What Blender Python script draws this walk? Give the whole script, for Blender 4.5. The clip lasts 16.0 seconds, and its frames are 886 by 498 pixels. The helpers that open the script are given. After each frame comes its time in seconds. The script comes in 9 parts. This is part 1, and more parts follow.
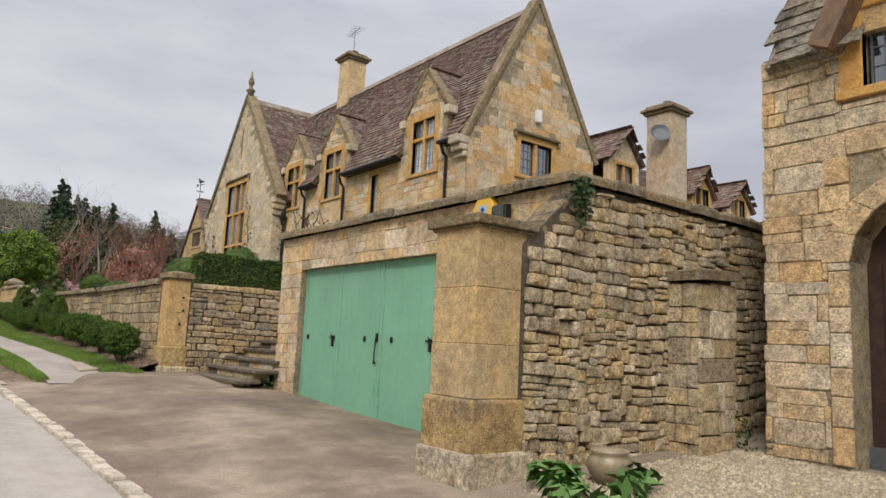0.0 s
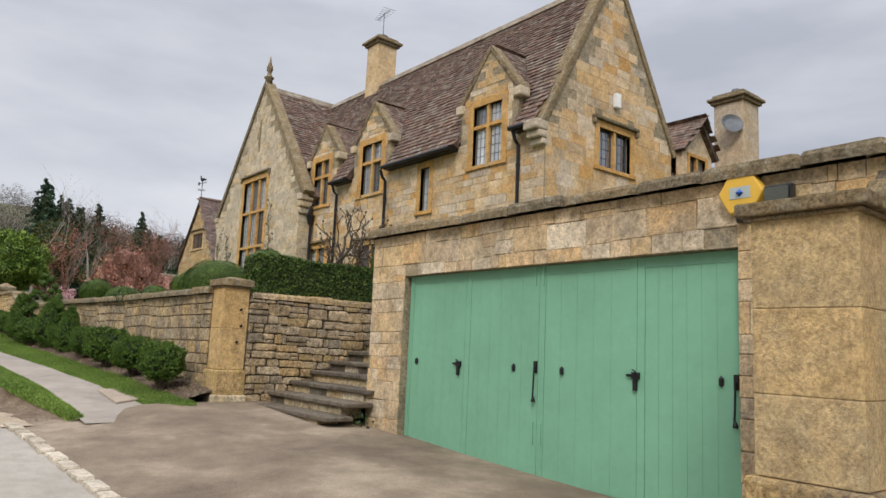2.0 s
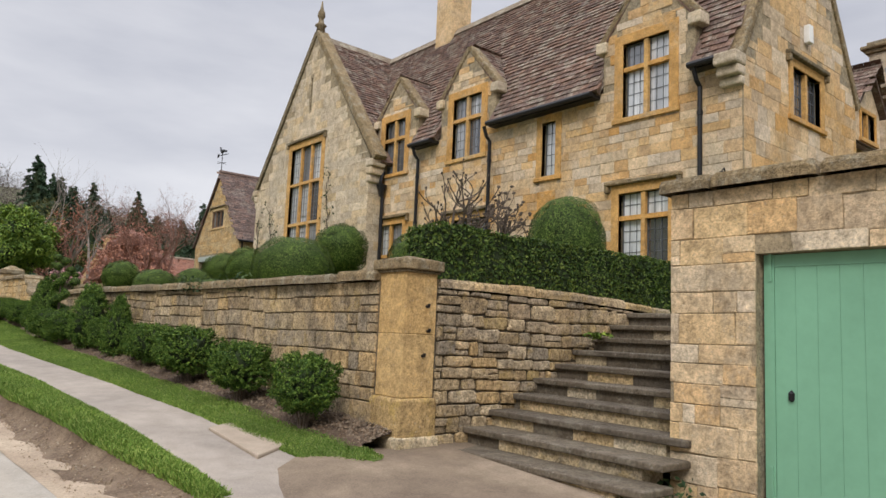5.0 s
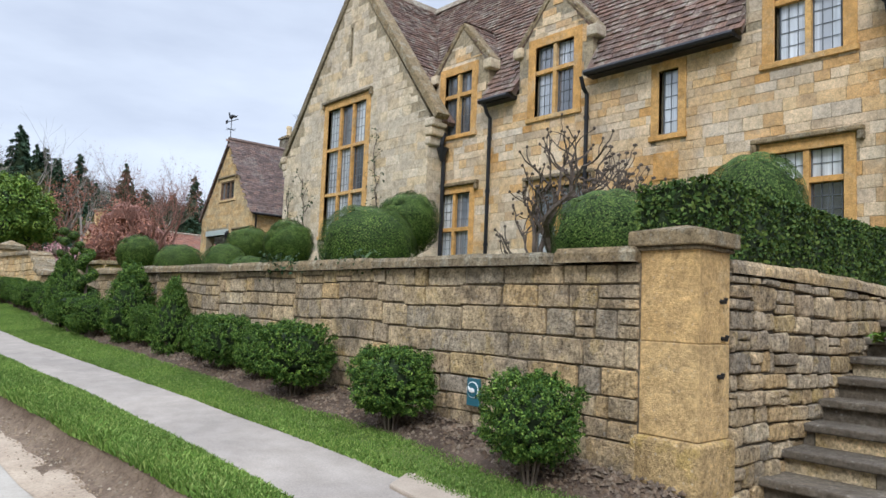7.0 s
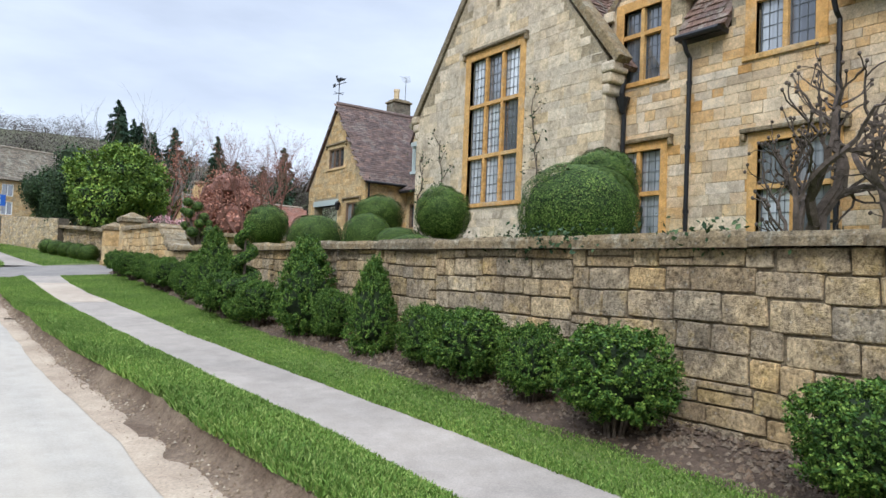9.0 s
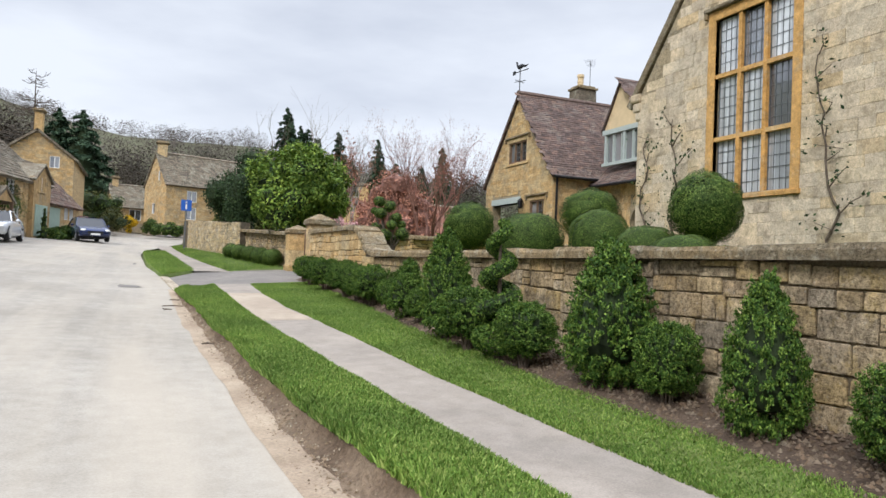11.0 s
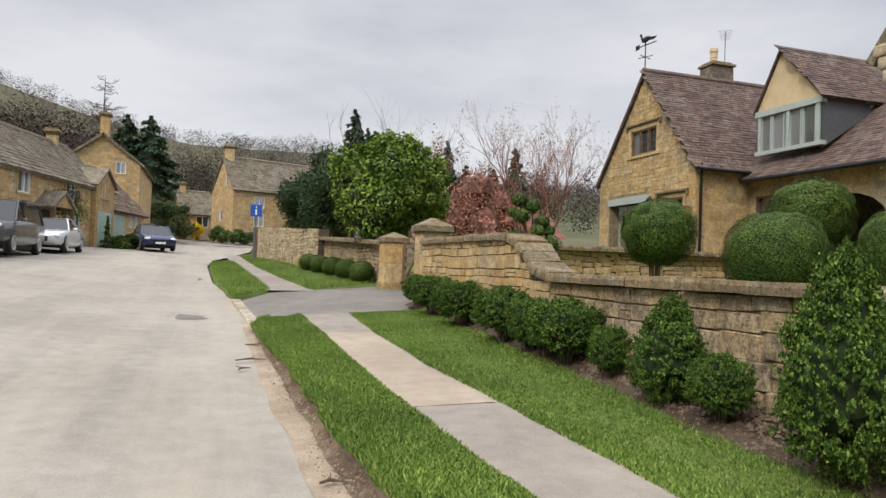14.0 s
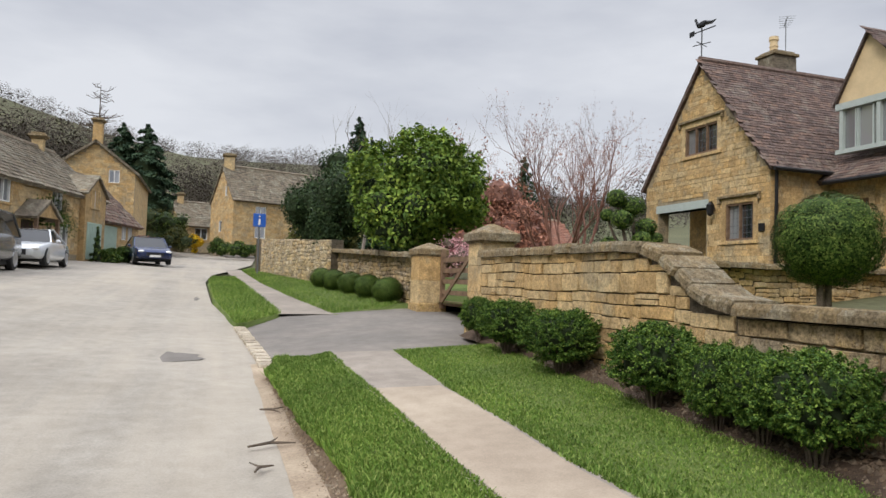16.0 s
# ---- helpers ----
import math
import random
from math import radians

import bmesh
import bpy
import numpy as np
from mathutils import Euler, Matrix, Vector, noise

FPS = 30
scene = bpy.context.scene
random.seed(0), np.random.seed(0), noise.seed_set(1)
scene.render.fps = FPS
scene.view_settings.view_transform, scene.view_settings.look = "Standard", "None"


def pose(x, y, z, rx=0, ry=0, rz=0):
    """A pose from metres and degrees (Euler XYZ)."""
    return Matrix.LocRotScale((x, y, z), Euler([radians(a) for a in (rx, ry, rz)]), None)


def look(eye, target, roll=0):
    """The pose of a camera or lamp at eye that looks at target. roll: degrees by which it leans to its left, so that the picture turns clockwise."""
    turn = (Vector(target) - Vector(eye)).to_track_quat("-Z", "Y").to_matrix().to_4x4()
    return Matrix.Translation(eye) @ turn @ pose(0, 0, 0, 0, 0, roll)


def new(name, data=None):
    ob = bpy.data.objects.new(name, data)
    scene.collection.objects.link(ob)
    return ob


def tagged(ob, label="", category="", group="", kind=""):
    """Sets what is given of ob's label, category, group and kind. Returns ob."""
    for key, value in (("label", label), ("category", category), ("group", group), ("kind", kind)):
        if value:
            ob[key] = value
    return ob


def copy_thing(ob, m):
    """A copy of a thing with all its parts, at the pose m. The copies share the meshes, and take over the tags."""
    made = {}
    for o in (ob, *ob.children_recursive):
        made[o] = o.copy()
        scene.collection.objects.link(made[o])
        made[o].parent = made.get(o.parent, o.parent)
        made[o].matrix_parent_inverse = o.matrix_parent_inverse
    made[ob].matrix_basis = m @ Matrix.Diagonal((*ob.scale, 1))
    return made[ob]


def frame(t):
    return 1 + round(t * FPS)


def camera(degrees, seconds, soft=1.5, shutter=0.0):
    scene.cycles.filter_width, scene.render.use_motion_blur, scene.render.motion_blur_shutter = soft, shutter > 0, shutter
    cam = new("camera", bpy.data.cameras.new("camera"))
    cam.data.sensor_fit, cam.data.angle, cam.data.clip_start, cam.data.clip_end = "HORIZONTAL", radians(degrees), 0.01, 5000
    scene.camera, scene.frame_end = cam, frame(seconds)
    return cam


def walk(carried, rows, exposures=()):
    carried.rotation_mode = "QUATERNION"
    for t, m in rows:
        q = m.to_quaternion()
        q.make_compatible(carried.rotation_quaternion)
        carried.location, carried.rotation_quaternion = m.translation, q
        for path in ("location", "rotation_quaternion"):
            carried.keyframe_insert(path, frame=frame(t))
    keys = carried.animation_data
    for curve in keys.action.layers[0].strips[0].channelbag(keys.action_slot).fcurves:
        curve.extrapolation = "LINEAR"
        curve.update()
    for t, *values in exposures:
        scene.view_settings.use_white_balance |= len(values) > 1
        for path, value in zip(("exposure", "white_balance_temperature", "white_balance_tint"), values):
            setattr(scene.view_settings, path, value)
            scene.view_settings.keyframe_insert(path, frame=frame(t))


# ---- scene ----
import collections

cam = camera(64.1, 16.0)
METRES, EYE, TILT, LEAN, TURN = 25.2, 1.45, 0.0, 0.0, -37.3
ROWS = [
    (0.0, 0.0, 0.0, 0.0, -0.37, 7.82, -2.73),
    (0.5, -0.0214, 0.0224, 0.0025, -0.74, 7.91, -2.71),
    (1.0, -0.0417, 0.046, 0.004, -1.13, 7.99, -2.67),
    (1.5, -0.062, 0.0688, 0.0065, -1.51, 8.07, -2.64),
    (2.0, -0.0798, 0.0937, 0.0079, -1.76, 8.12, -2.58),
    (2.5, -0.099, 0.1186, 0.0099, -1.95, 8.17, -2.55),
    (3.0, -0.1178, 0.144, 0.0107, -2.03, 8.16, -2.52),
    (5.5, -0.2129, 0.266, 0.0175, -3.02, 6.11, -2.48),
    (6.0, -0.2319, 0.291, 0.019, -3.43, 5.45, -2.47),
    (6.5, -0.251, 0.3155, 0.0206, -3.72, 5.0, -2.46),
    (7.0, -0.2714, 0.3402, 0.0212, -3.91, 4.78, -2.38),
    (7.5, -0.2919, 0.3638, 0.022, -3.83, 4.5, -2.29),
    (8.0, -0.3127, 0.3882, 0.0234, -3.12, 3.77, -2.27),
    (8.5, -0.3318, 0.4128, 0.0239, -1.13, 2.7, -2.39),
    (9.0, -0.3501, 0.4353, 0.0252, 2.15, 2.08, -2.39),
    (9.5, -0.3688, 0.4605, 0.0255, 6.24, 1.88, -2.4),
    (10.0, -0.3881, 0.4857, 0.0266, 9.53, 1.79, -2.36),
    (12.5, -0.4825, 0.613, 0.0338, 17.7, 1.33, -2.28),
    (13.0, -0.5018, 0.638, 0.0355, 18.28, 1.33, -2.2),
    (13.5, -0.5202, 0.6629, 0.0376, 18.69, 1.42, -2.08),
    (14.0, -0.5384, 0.6874, 0.0395, 18.97, 1.71, -2.03),
    (14.5, -0.5575, 0.713, 0.0402, 19.05, 2.21, -1.99),
    (15.0, -0.5763, 0.7381, 0.041, 19.08, 2.58, -1.94),
    (15.5, -0.5954, 0.7624, 0.0426, 19.03, 2.69, -1.89),
    (16.0, -0.6138, 0.7872, 0.0433, 18.9, 2.68, -1.84),
]
walk(cam, [(t, pose(0, 0, EYE, TILT, LEAN, TURN) @ pose(METRES * x, METRES * y, METRES * z, 90 + pitch, roll, yaw)) for t, x, y, z, yaw, pitch, roll in ROWS], [(0.0, -0.06, 6700, 12), (3.0, -0.04, 6500, 10), (5.5, 0.04, 6650, 12), (7.0, 0.24, 5800, 9), (9.5, 0.3, 5750, 8), (10.5, 0.29, 6000, 9), (12.5, 0.08, 6800, 10), (16.0, -0.02, 6550, 10)])

# ---- world and sun: a bright overcast afternoon ----
SUN_AZ, SUN_EL = 232.0, 42.0
world = bpy.data.worlds.new("overcast")
scene.world = world
world.use_nodes = True
wt = world.node_tree
wt.nodes.clear()
w_out = wt.nodes.new("ShaderNodeOutputWorld")
w_bg = wt.nodes.new("ShaderNodeBackground")
w_sky = wt.nodes.new("ShaderNodeTexSky")
w_sky.sky_type = "NISHITA"
w_sky.sun_disc = False
w_sky.sun_elevation, w_sky.sun_rotation = radians(SUN_EL), radians(SUN_AZ)
w_co = wt.nodes.new("ShaderNodeTexCoord")
w_map = wt.nodes.new("ShaderNodeMapping")
w_map.inputs["Scale"].default_value = (1.0, 1.0, 3.4)
w_n = wt.nodes.new("ShaderNodeTexNoise")
w_n.inputs["Scale"].default_value, w_n.inputs["Detail"].default_value = 1.7, 6.0
w_n.inputs["Roughness"].default_value = 0.52
w_r = wt.nodes.new("ShaderNodeValToRGB")
w_r.color_ramp.elements[0].position, w_r.color_ramp.elements[0].color = 0.36, (5.0, 5.3, 6.1, 1)
w_r.color_ramp.elements[1].position, w_r.color_ramp.elements[1].color = 0.66, (7.9, 8.15, 8.7, 1)
w_mix = wt.nodes.new("ShaderNodeMixRGB")
w_mix.inputs["Fac"].default_value = 0.93
wt.links.new(w_co.outputs["Generated"], w_map.inputs["Vector"])
wt.links.new(w_map.outputs[0], w_n.inputs["Vector"])
wt.links.new(w_n.outputs["Fac"], w_r.inputs["Fac"])
wt.links.new(w_sky.outputs[0], w_mix.inputs[1])
wt.links.new(w_r.outputs[0], w_mix.inputs[2])
# an overcast sky is brightest overhead
w_sep = wt.nodes.new("ShaderNodeSeparateXYZ")
wt.links.new(w_co.outputs["Generated"], w_sep.inputs[0])
w_up = wt.nodes.new("ShaderNodeMapRange")
w_up.interpolation_type = "SMOOTHSTEP"
for k, v in (("From Min", 0.38), ("From Max", 0.95), ("To Min", 1.0), ("To Max", 3.7)):
    w_up.inputs[k].default_value = v
wt.links.new(w_sep.outputs["Z"], w_up.inputs["Value"])
w_mul = wt.nodes.new("ShaderNodeVectorMath")
w_mul.operation = "SCALE"
wt.links.new(w_mix.outputs[0], w_mul.inputs[0])
wt.links.new(w_up.outputs[0], w_mul.inputs["Scale"])
wt.links.new(w_mul.outputs[0], w_bg.inputs["Color"])
w_bg.inputs["Strength"].default_value = 0.1
wt.links.new(w_bg.outputs[0], w_out.inputs["Surface"])
sun_data = bpy.data.lights.new("sun", "SUN")
sun_data.energy, sun_data.angle, sun_data.color = 1.95, radians(18), (1.0, 0.95, 0.88)
sun = new("sun", sun_data)
_a, _e = radians(SUN_AZ), radians(SUN_EL)
SUN_FROM = Vector((math.sin(_a) * math.cos(_e), math.cos(_a) * math.cos(_e), math.sin(_e)))
sun.matrix_world = look(SUN_FROM * 60, (0, 0, 0))

# ---- materials ----
def base_mat(name, rough=0.85, metal=0.0, spec=0.4):
    m = bpy.data.materials.new(name)
    m.use_nodes = True
    b = m.node_tree.nodes["Principled BSDF"]
    b.inputs["Roughness"].default_value, b.inputs["Metallic"].default_value = rough, metal
    b.inputs["Specular IOR Level"].default_value = spec
    return m, m.node_tree, b


def nd(nt, kind, **sets):
    n = nt.nodes.new(kind)
    for k, v in sets.items():
        n.inputs[k.replace("_", " ")].default_value = v
    return n


def rand_value(nt):
    """A random number for each piece, joined or not."""
    o = nt.nodes.new("ShaderNodeObjectInfo")
    g = nt.nodes.new("ShaderNodeNewGeometry")
    a = nt.nodes.new("ShaderNodeMath")
    a.operation = "ADD"
    f = nt.nodes.new("ShaderNodeMath")
    f.operation = "FRACT"
    nt.links.new(o.outputs["Random"], a.inputs[0])
    nt.links.new(g.outputs["Random Per Island"], a.inputs[1])
    nt.links.new(a.outputs[0], f.inputs[0])
    return f.outputs[0], g.outputs["Position"]


def ramp(nt, stops, fac):
    r = nt.nodes.new("ShaderNodeValToRGB")
    els = r.color_ramp.elements
    while len(els) < len(stops):
        els.new(0.5)
    for e, (p, c) in zip(els, stops):
        e.position, e.color = p, (*c, 1)
    nt.links.new(fac, r.inputs["Fac"])
    return r.outputs["Color"]


def mix(nt, kind, fac, a, b):
    m = nt.nodes.new("ShaderNodeMixRGB")
    m.blend_type = kind
    for sock, v in ((m.inputs["Fac"], fac), (m.inputs[1], a), (m.inputs[2], b)):
        if isinstance(v, (int, float)):
            sock.default_value = v
        elif isinstance(v, tuple):
            sock.default_value = (*v, 1)
        else:
            nt.links.new(v, sock)
    return m.outputs[0]


def noise_tex(nt, vec, scale, detail=4.0, rough=0.55):
    n = nd(nt, "ShaderNodeTexNoise", Scale=scale, Detail=detail, Roughness=rough)
    nt.links.new(vec, n.inputs["Vector"])
    return n.outputs["Fac"]


def bump(nt, b, height, strength, dist):
    n = nd(nt, "ShaderNodeBump", Strength=strength, Distance=dist)
    nt.links.new(height, n.inputs["Height"])
    nt.links.new(n.outputs[0], b.inputs["Normal"])


def stone_mat(name, tones, lichen=(0.30, 0.29, 0.26), lichen_amt=0.5, lichen_scale=2.2, speck=0.4, rust=None, rough=0.92, grit=0.5, ochre=0.0):
    """Cut or rough stone: a tone for each piece, weather stains, lichen spots, grit."""
    m, nt, b = base_mat(name, rough, 0, 0.25)
    rnd, pos = rand_value(nt)
    tones = list(tones) * (2 if len(tones) == 1 else 1)
    n = len(tones)
    col = ramp(nt, [(i / max(1, n - 1), c) for i, c in enumerate(tones)], rnd)
    med = noise_tex(nt, pos, 3.1, 5, 0.6)
    col = mix(nt, "MULTIPLY", 0.55, col, ramp(nt, [(0.3, (0.55, 0.53, 0.5)), (0.62, (1.12, 1.1, 1.06))], med))
    if rust:
        col = mix(nt, "MIX", ramp(nt, [(0.5, (0, 0, 0)), (0.72, (0.75, 0.75, 0.75))], noise_tex(nt, pos, 0.55, 4, 0.6)), col, rust)
    big = noise_tex(nt, pos, lichen_scale, 8, 0.72)
    col = mix(nt, "MIX", ramp(nt, [(0.60 - 0.2 * lichen_amt, (0, 0, 0)), (0.68 - 0.14 * lichen_amt, (min(1, lichen_amt * 1.25),) * 3)], big), col, lichen)
    blot = noise_tex(nt, pos, lichen_scale * 4.3, 6, 0.7)
    col = mix(nt, "MULTIPLY", ramp(nt, [(0.5, (0, 0, 0)), (0.64, (lichen_amt,) * 3)], blot), col, (0.5, 0.47, 0.42))
    mott = noise_tex(nt, pos, 13, 7, 0.75)
    col = mix(nt, "MULTIPLY", min(1, speck * 1.4), col, ramp(nt, [(0.35, (0.56, 0.54, 0.51)), (0.49, (0.98, 0.98, 0.97)), (0.64, (1.4, 1.38, 1.33))], mott))
    if ochre:
        och = noise_tex(nt, pos, 4.6, 7, 0.72)
        col = mix(nt, "MIX", ramp(nt, [(0.54, (0, 0, 0)), (0.62, (ochre,) * 3)], och), col, (0.47, 0.33, 0.10))
    fine = noise_tex(nt, pos, 42, 5, 0.75)
    col = mix(nt, "MULTIPLY", min(1, speck * 1.25), col, ramp(nt, [(0.36, (0.4, 0.385, 0.36)), (0.5, (1.0, 1.0, 0.98)), (0.62, (1.3, 1.28, 1.24))], fine))
    spots = nd(nt, "ShaderNodeTexVoronoi", Scale=17.0)
    nt.links.new(pos, spots.inputs["Vector"])
    col = mix(nt, "MIX", ramp(nt, [(0.10, (0.4 * lichen_amt,) * 3), (0.2, (0, 0, 0))], spots.outputs["Distance"]), col, (0.55, 0.54, 0.48))
    nt.links.new(col, b.inputs["Base Color"])
    bump(nt, b, mix(nt, "ADD", 0.8, fine, mott), min(1, grit * 1.2), 0.02)
    return m


def plain_mat(name, colour, rough=0.6, metal=0.0, var=0.25, scale=8.0, spec=0.4, bump_d=0.003):
    m, nt, b = base_mat(name, rough, metal, spec)
    rnd, pos = rand_value(nt)
    n1 = noise_tex(nt, pos, scale, 5, 0.6)
    n2 = noise_tex(nt, pos, scale * 9, 3, 0.6)
    lo, hi = 1 - var, 1 + var * 0.6
    col = mix(nt, "MULTIPLY", 1.0, colour, ramp(nt, [(0.3, (lo, lo, lo)), (0.7, (hi, hi, hi))], n1))
    col = mix(nt, "MULTIPLY", 0.5, col, ramp(nt, [(0.3, (lo, lo, lo)), (0.7, (hi, hi, hi))], n2))
    nt.links.new(col, b.inputs["Base Color"])
    bump(nt, b, n2, 0.35, bump_d)
    return m


def leaf_mat(name, dark, mid, light, rough=0.45, trans=0.15, patch=1.5):
    m, nt, b = base_mat(name, max(rough, 0.6), 0, 0.12)
    rnd, pos = rand_value(nt)
    col = ramp(nt, [(0.0, dark), (0.55, mid), (1.0, light)], rnd)
    col = mix(nt, "MULTIPLY", 0.6, col, ramp(nt, [(0.3, (0.55, 0.6, 0.55)), (0.7, (1.3, 1.25, 1.1))], noise_tex(nt, pos, patch, 3)))
    nt.links.new(col, b.inputs["Base Color"])
    return m


HONEY = [(0.54, 0.30, 0.10), (0.62, 0.46, 0.27), (0.50, 0.42, 0.33), (0.70, 0.57, 0.41), (0.59, 0.36, 0.15), (0.47, 0.37, 0.26), (0.68, 0.54, 0.37), (0.62, 0.42, 0.21), (0.64, 0.55, 0.44), (0.53, 0.34, 0.16)]
GARAGE = [(0.67, 0.52, 0.34), (0.57, 0.45, 0.3), (0.63, 0.42, 0.21), (0.7, 0.6, 0.46), (0.51, 0.4, 0.28), (0.66, 0.48, 0.26), (0.6, 0.5, 0.37)]
GREYED = [(0.425, 0.332, 0.213), (0.491, 0.382, 0.24), (0.305, 0.262, 0.207), (0.512, 0.365, 0.191), (0.392, 0.332, 0.256), (0.458, 0.338, 0.196), (0.545, 0.452, 0.322), (0.36, 0.273, 0.18)]
M_ASH = stone_mat("honey_ashlar", HONEY, (0.42, 0.38, 0.29), 0.35, 1.1, 0.35, (0.50, 0.29, 0.09))
M_GAR = stone_mat("garage_ashlar", GARAGE, (0.34, 0.29, 0.22), 0.5, 1.6, 0.45)
M_PLINTH = stone_mat("stained_plinth_stone", [(0.47, 0.33, 0.16), (0.43, 0.31, 0.16)], (0.17, 0.145, 0.11), 0.6, 0.8, 0.6, None, 0.95, 0.8, 0.6)
M_WING = stone_mat("pale_ashlar", [(0.60, 0.51, 0.38), (0.52, 0.44, 0.34), (0.66, 0.57, 0.44), (0.58, 0.45, 0.28), (0.48, 0.41, 0.32), (0.63, 0.52, 0.36)], (0.48, 0.42, 0.33), 0.5, 0.9, 0.35)
M_SURR = stone_mat("orange_dressed_stone", [(0.58, 0.32, 0.10), (0.56, 0.33, 0.12), (0.60, 0.38, 0.15)], (0.42, 0.36, 0.26), 0.35, 1.6, 0.3)
M_DRY = stone_mat("drystone_rubble", [(0.46, 0.37, 0.24), (0.58, 0.48, 0.32), (0.34, 0.29, 0.22), (0.6, 0.45, 0.25), (0.46, 0.41, 0.33), (0.53, 0.41, 0.24), (0.64, 0.56, 0.43), (0.4, 0.33, 0.22)], (0.24, 0.21, 0.17), 0.42, 1.1, 0.7, None, 0.95, 1.0, 0.25)
M_WALL = stone_mat("garden_wall_stone", GREYED + [(0.44, 0.33, 0.16)], (0.2, 0.165, 0.125), 0.55, 1.5, 0.75, None, 0.95, 1.0, 0.3)
M_WALLW = stone_mat("warm_wall_stone", [(0.54, 0.36, 0.165), (0.58, 0.41, 0.21), (0.45, 0.31, 0.155), (0.61, 0.46, 0.26), (0.5, 0.38, 0.22)], (0.30, 0.27, 0.2), 0.45, 1.3, 0.45, None, 0.95, 0.7)
M_PIER = stone_mat("pier_stone", [(0.54, 0.36, 0.16), (0.56, 0.40, 0.20), (0.51, 0.38, 0.21)], (0.36, 0.3, 0.2), 0.34, 1.6, 0.42, (0.42, 0.33, 0.2), 0.92, 0.6, 0.12)
M_COPE = stone_mat("lichened_coping", [(0.22, 0.165, 0.095), (0.27, 0.205, 0.12), (0.19, 0.155, 0.105)], (0.31, 0.285, 0.22), 0.5, 5.0, 0.6, None, 0.95, 0.9)
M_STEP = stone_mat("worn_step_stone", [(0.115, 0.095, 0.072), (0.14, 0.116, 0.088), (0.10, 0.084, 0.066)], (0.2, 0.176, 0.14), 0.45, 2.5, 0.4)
M_GATEH = stone_mat("gatehouse_stone", GARAGE + HONEY[1:4], (0.36, 0.3, 0.22), 0.4, 1.2, 0.6, None, 0.95, 0.8)
M_WALLCORE = stone_mat("earthy_joint", [(0.2, 0.16, 0.11)], (0.13, 0.11, 0.08), 0.5, 2.0, 0.5)
M_MORTAR = stone_mat("mortar", [(0.34, 0.28, 0.19)], (0.22, 0.2, 0.16), 0.5, 2.0, 0.5)
M_DARKJOINT = stone_mat("shadowed_core_rubble", [(0.12, 0.10, 0.075)], (0.08, 0.07, 0.055), 0.5, 2.0, 0.5)
M_SLATE = stone_mat("brown_roof_tile", [(0.13, 0.078, 0.06), (0.18, 0.115, 0.09), (0.1, 0.07, 0.06), (0.21, 0.13, 0.1), (0.14, 0.095, 0.085), (0.24, 0.19, 0.155)], (0.36, 0.34, 0.29), 0.42, 3.4, 0.6, None, 0.9, 0.6)
M_SLATEG = stone_mat("grey_stone_slate", [(0.165, 0.14, 0.11), (0.22, 0.185, 0.145), (0.12, 0.105, 0.085), (0.26, 0.22, 0.17)], (0.3, 0.285, 0.23), 0.55, 1.4, 0.75, None, 0.95, 0.8)
M_SLATEP = stone_mat("plain_brown_tile", [(0.1, 0.068, 0.062), (0.17, 0.12, 0.105), (0.085, 0.064, 0.062), (0.2, 0.13, 0.105), (0.13, 0.1, 0.095)], (0.26, 0.23, 0.2), 0.4, 1.6, 0.55, None, 0.85, 0.6)
M_RIDGE = stone_mat("ridge_stone", [(0.22, 0.18, 0.14), (0.26, 0.21, 0.16)], (0.36, 0.34, 0.28), 0.5, 3.0)
M_RED = stone_mat("red_tile", [(0.28, 0.13, 0.09), (0.24, 0.12, 0.09)], (0.2, 0.17, 0.15), 0.4, 1.0)
M_GREEN = plain_mat("sage_green_paint", (0.185, 0.40, 0.265), 0.45, 0, 0.1, 1.4, 0.35, 0.001)
M_IRON = plain_mat("black_iron", (0.018, 0.018, 0.02), 0.45, 0.3, 0.3, 12)
M_LEAD = plain_mat("lead_grey", (0.13, 0.14, 0.15), 0.5, 0.4, 0.2, 9)
M_WHITE = plain_mat("white_paint", (0.75, 0.75, 0.73), 0.5, 0, 0.08, 6)
M_CREAM = plain_mat("cream_render", (0.62, 0.48, 0.29), 0.85, 0, 0.12, 3)
M_PALEGREY = plain_mat("pale_grey_paint", (0.4, 0.45, 0.43), 0.5, 0, 0.1, 6)
M_YELLOW = plain_mat("yellow_plastic", (0.7, 0.42, 0.06), 0.4, 0, 0.06, 6)
M_DOOR = plain_mat("dark_oak_boards", (0.052, 0.028, 0.02), 0.55, 0, 0.45, 7)
M_GATE = plain_mat("weathered_gate_wood", (0.19, 0.12, 0.075), 0.75, 0, 0.4, 7)
M_BARK = plain_mat("grey_brown_bark", (0.135, 0.105, 0.08), 0.95, 0, 0.5, 14, 0.2, 0.01)
M_BARKD = plain_mat("dark_fruit_bark", (0.105, 0.082, 0.066), 0.95, 0, 0.5, 14, 0.2, 0.01)
M_BARKP = plain_mat("pale_twigs", (0.23, 0.2, 0.17), 0.95, 0, 0.4, 14, 0.2, 0.01)
M_REDTWIG = plain_mat("red_twigs", (0.2, 0.1, 0.075), 0.8, 0, 0.4, 4, 0.2)
M_TERRA = plain_mat("glazed_buff_pot", (0.30, 0.235, 0.15), 0.35, 0, 0.35, 9)
M_BOX = leaf_mat("box_leaves", (0.02, 0.048, 0.01), (0.055, 0.115, 0.02), (0.2, 0.29, 0.055), 0.42, 0.15, 4.0)
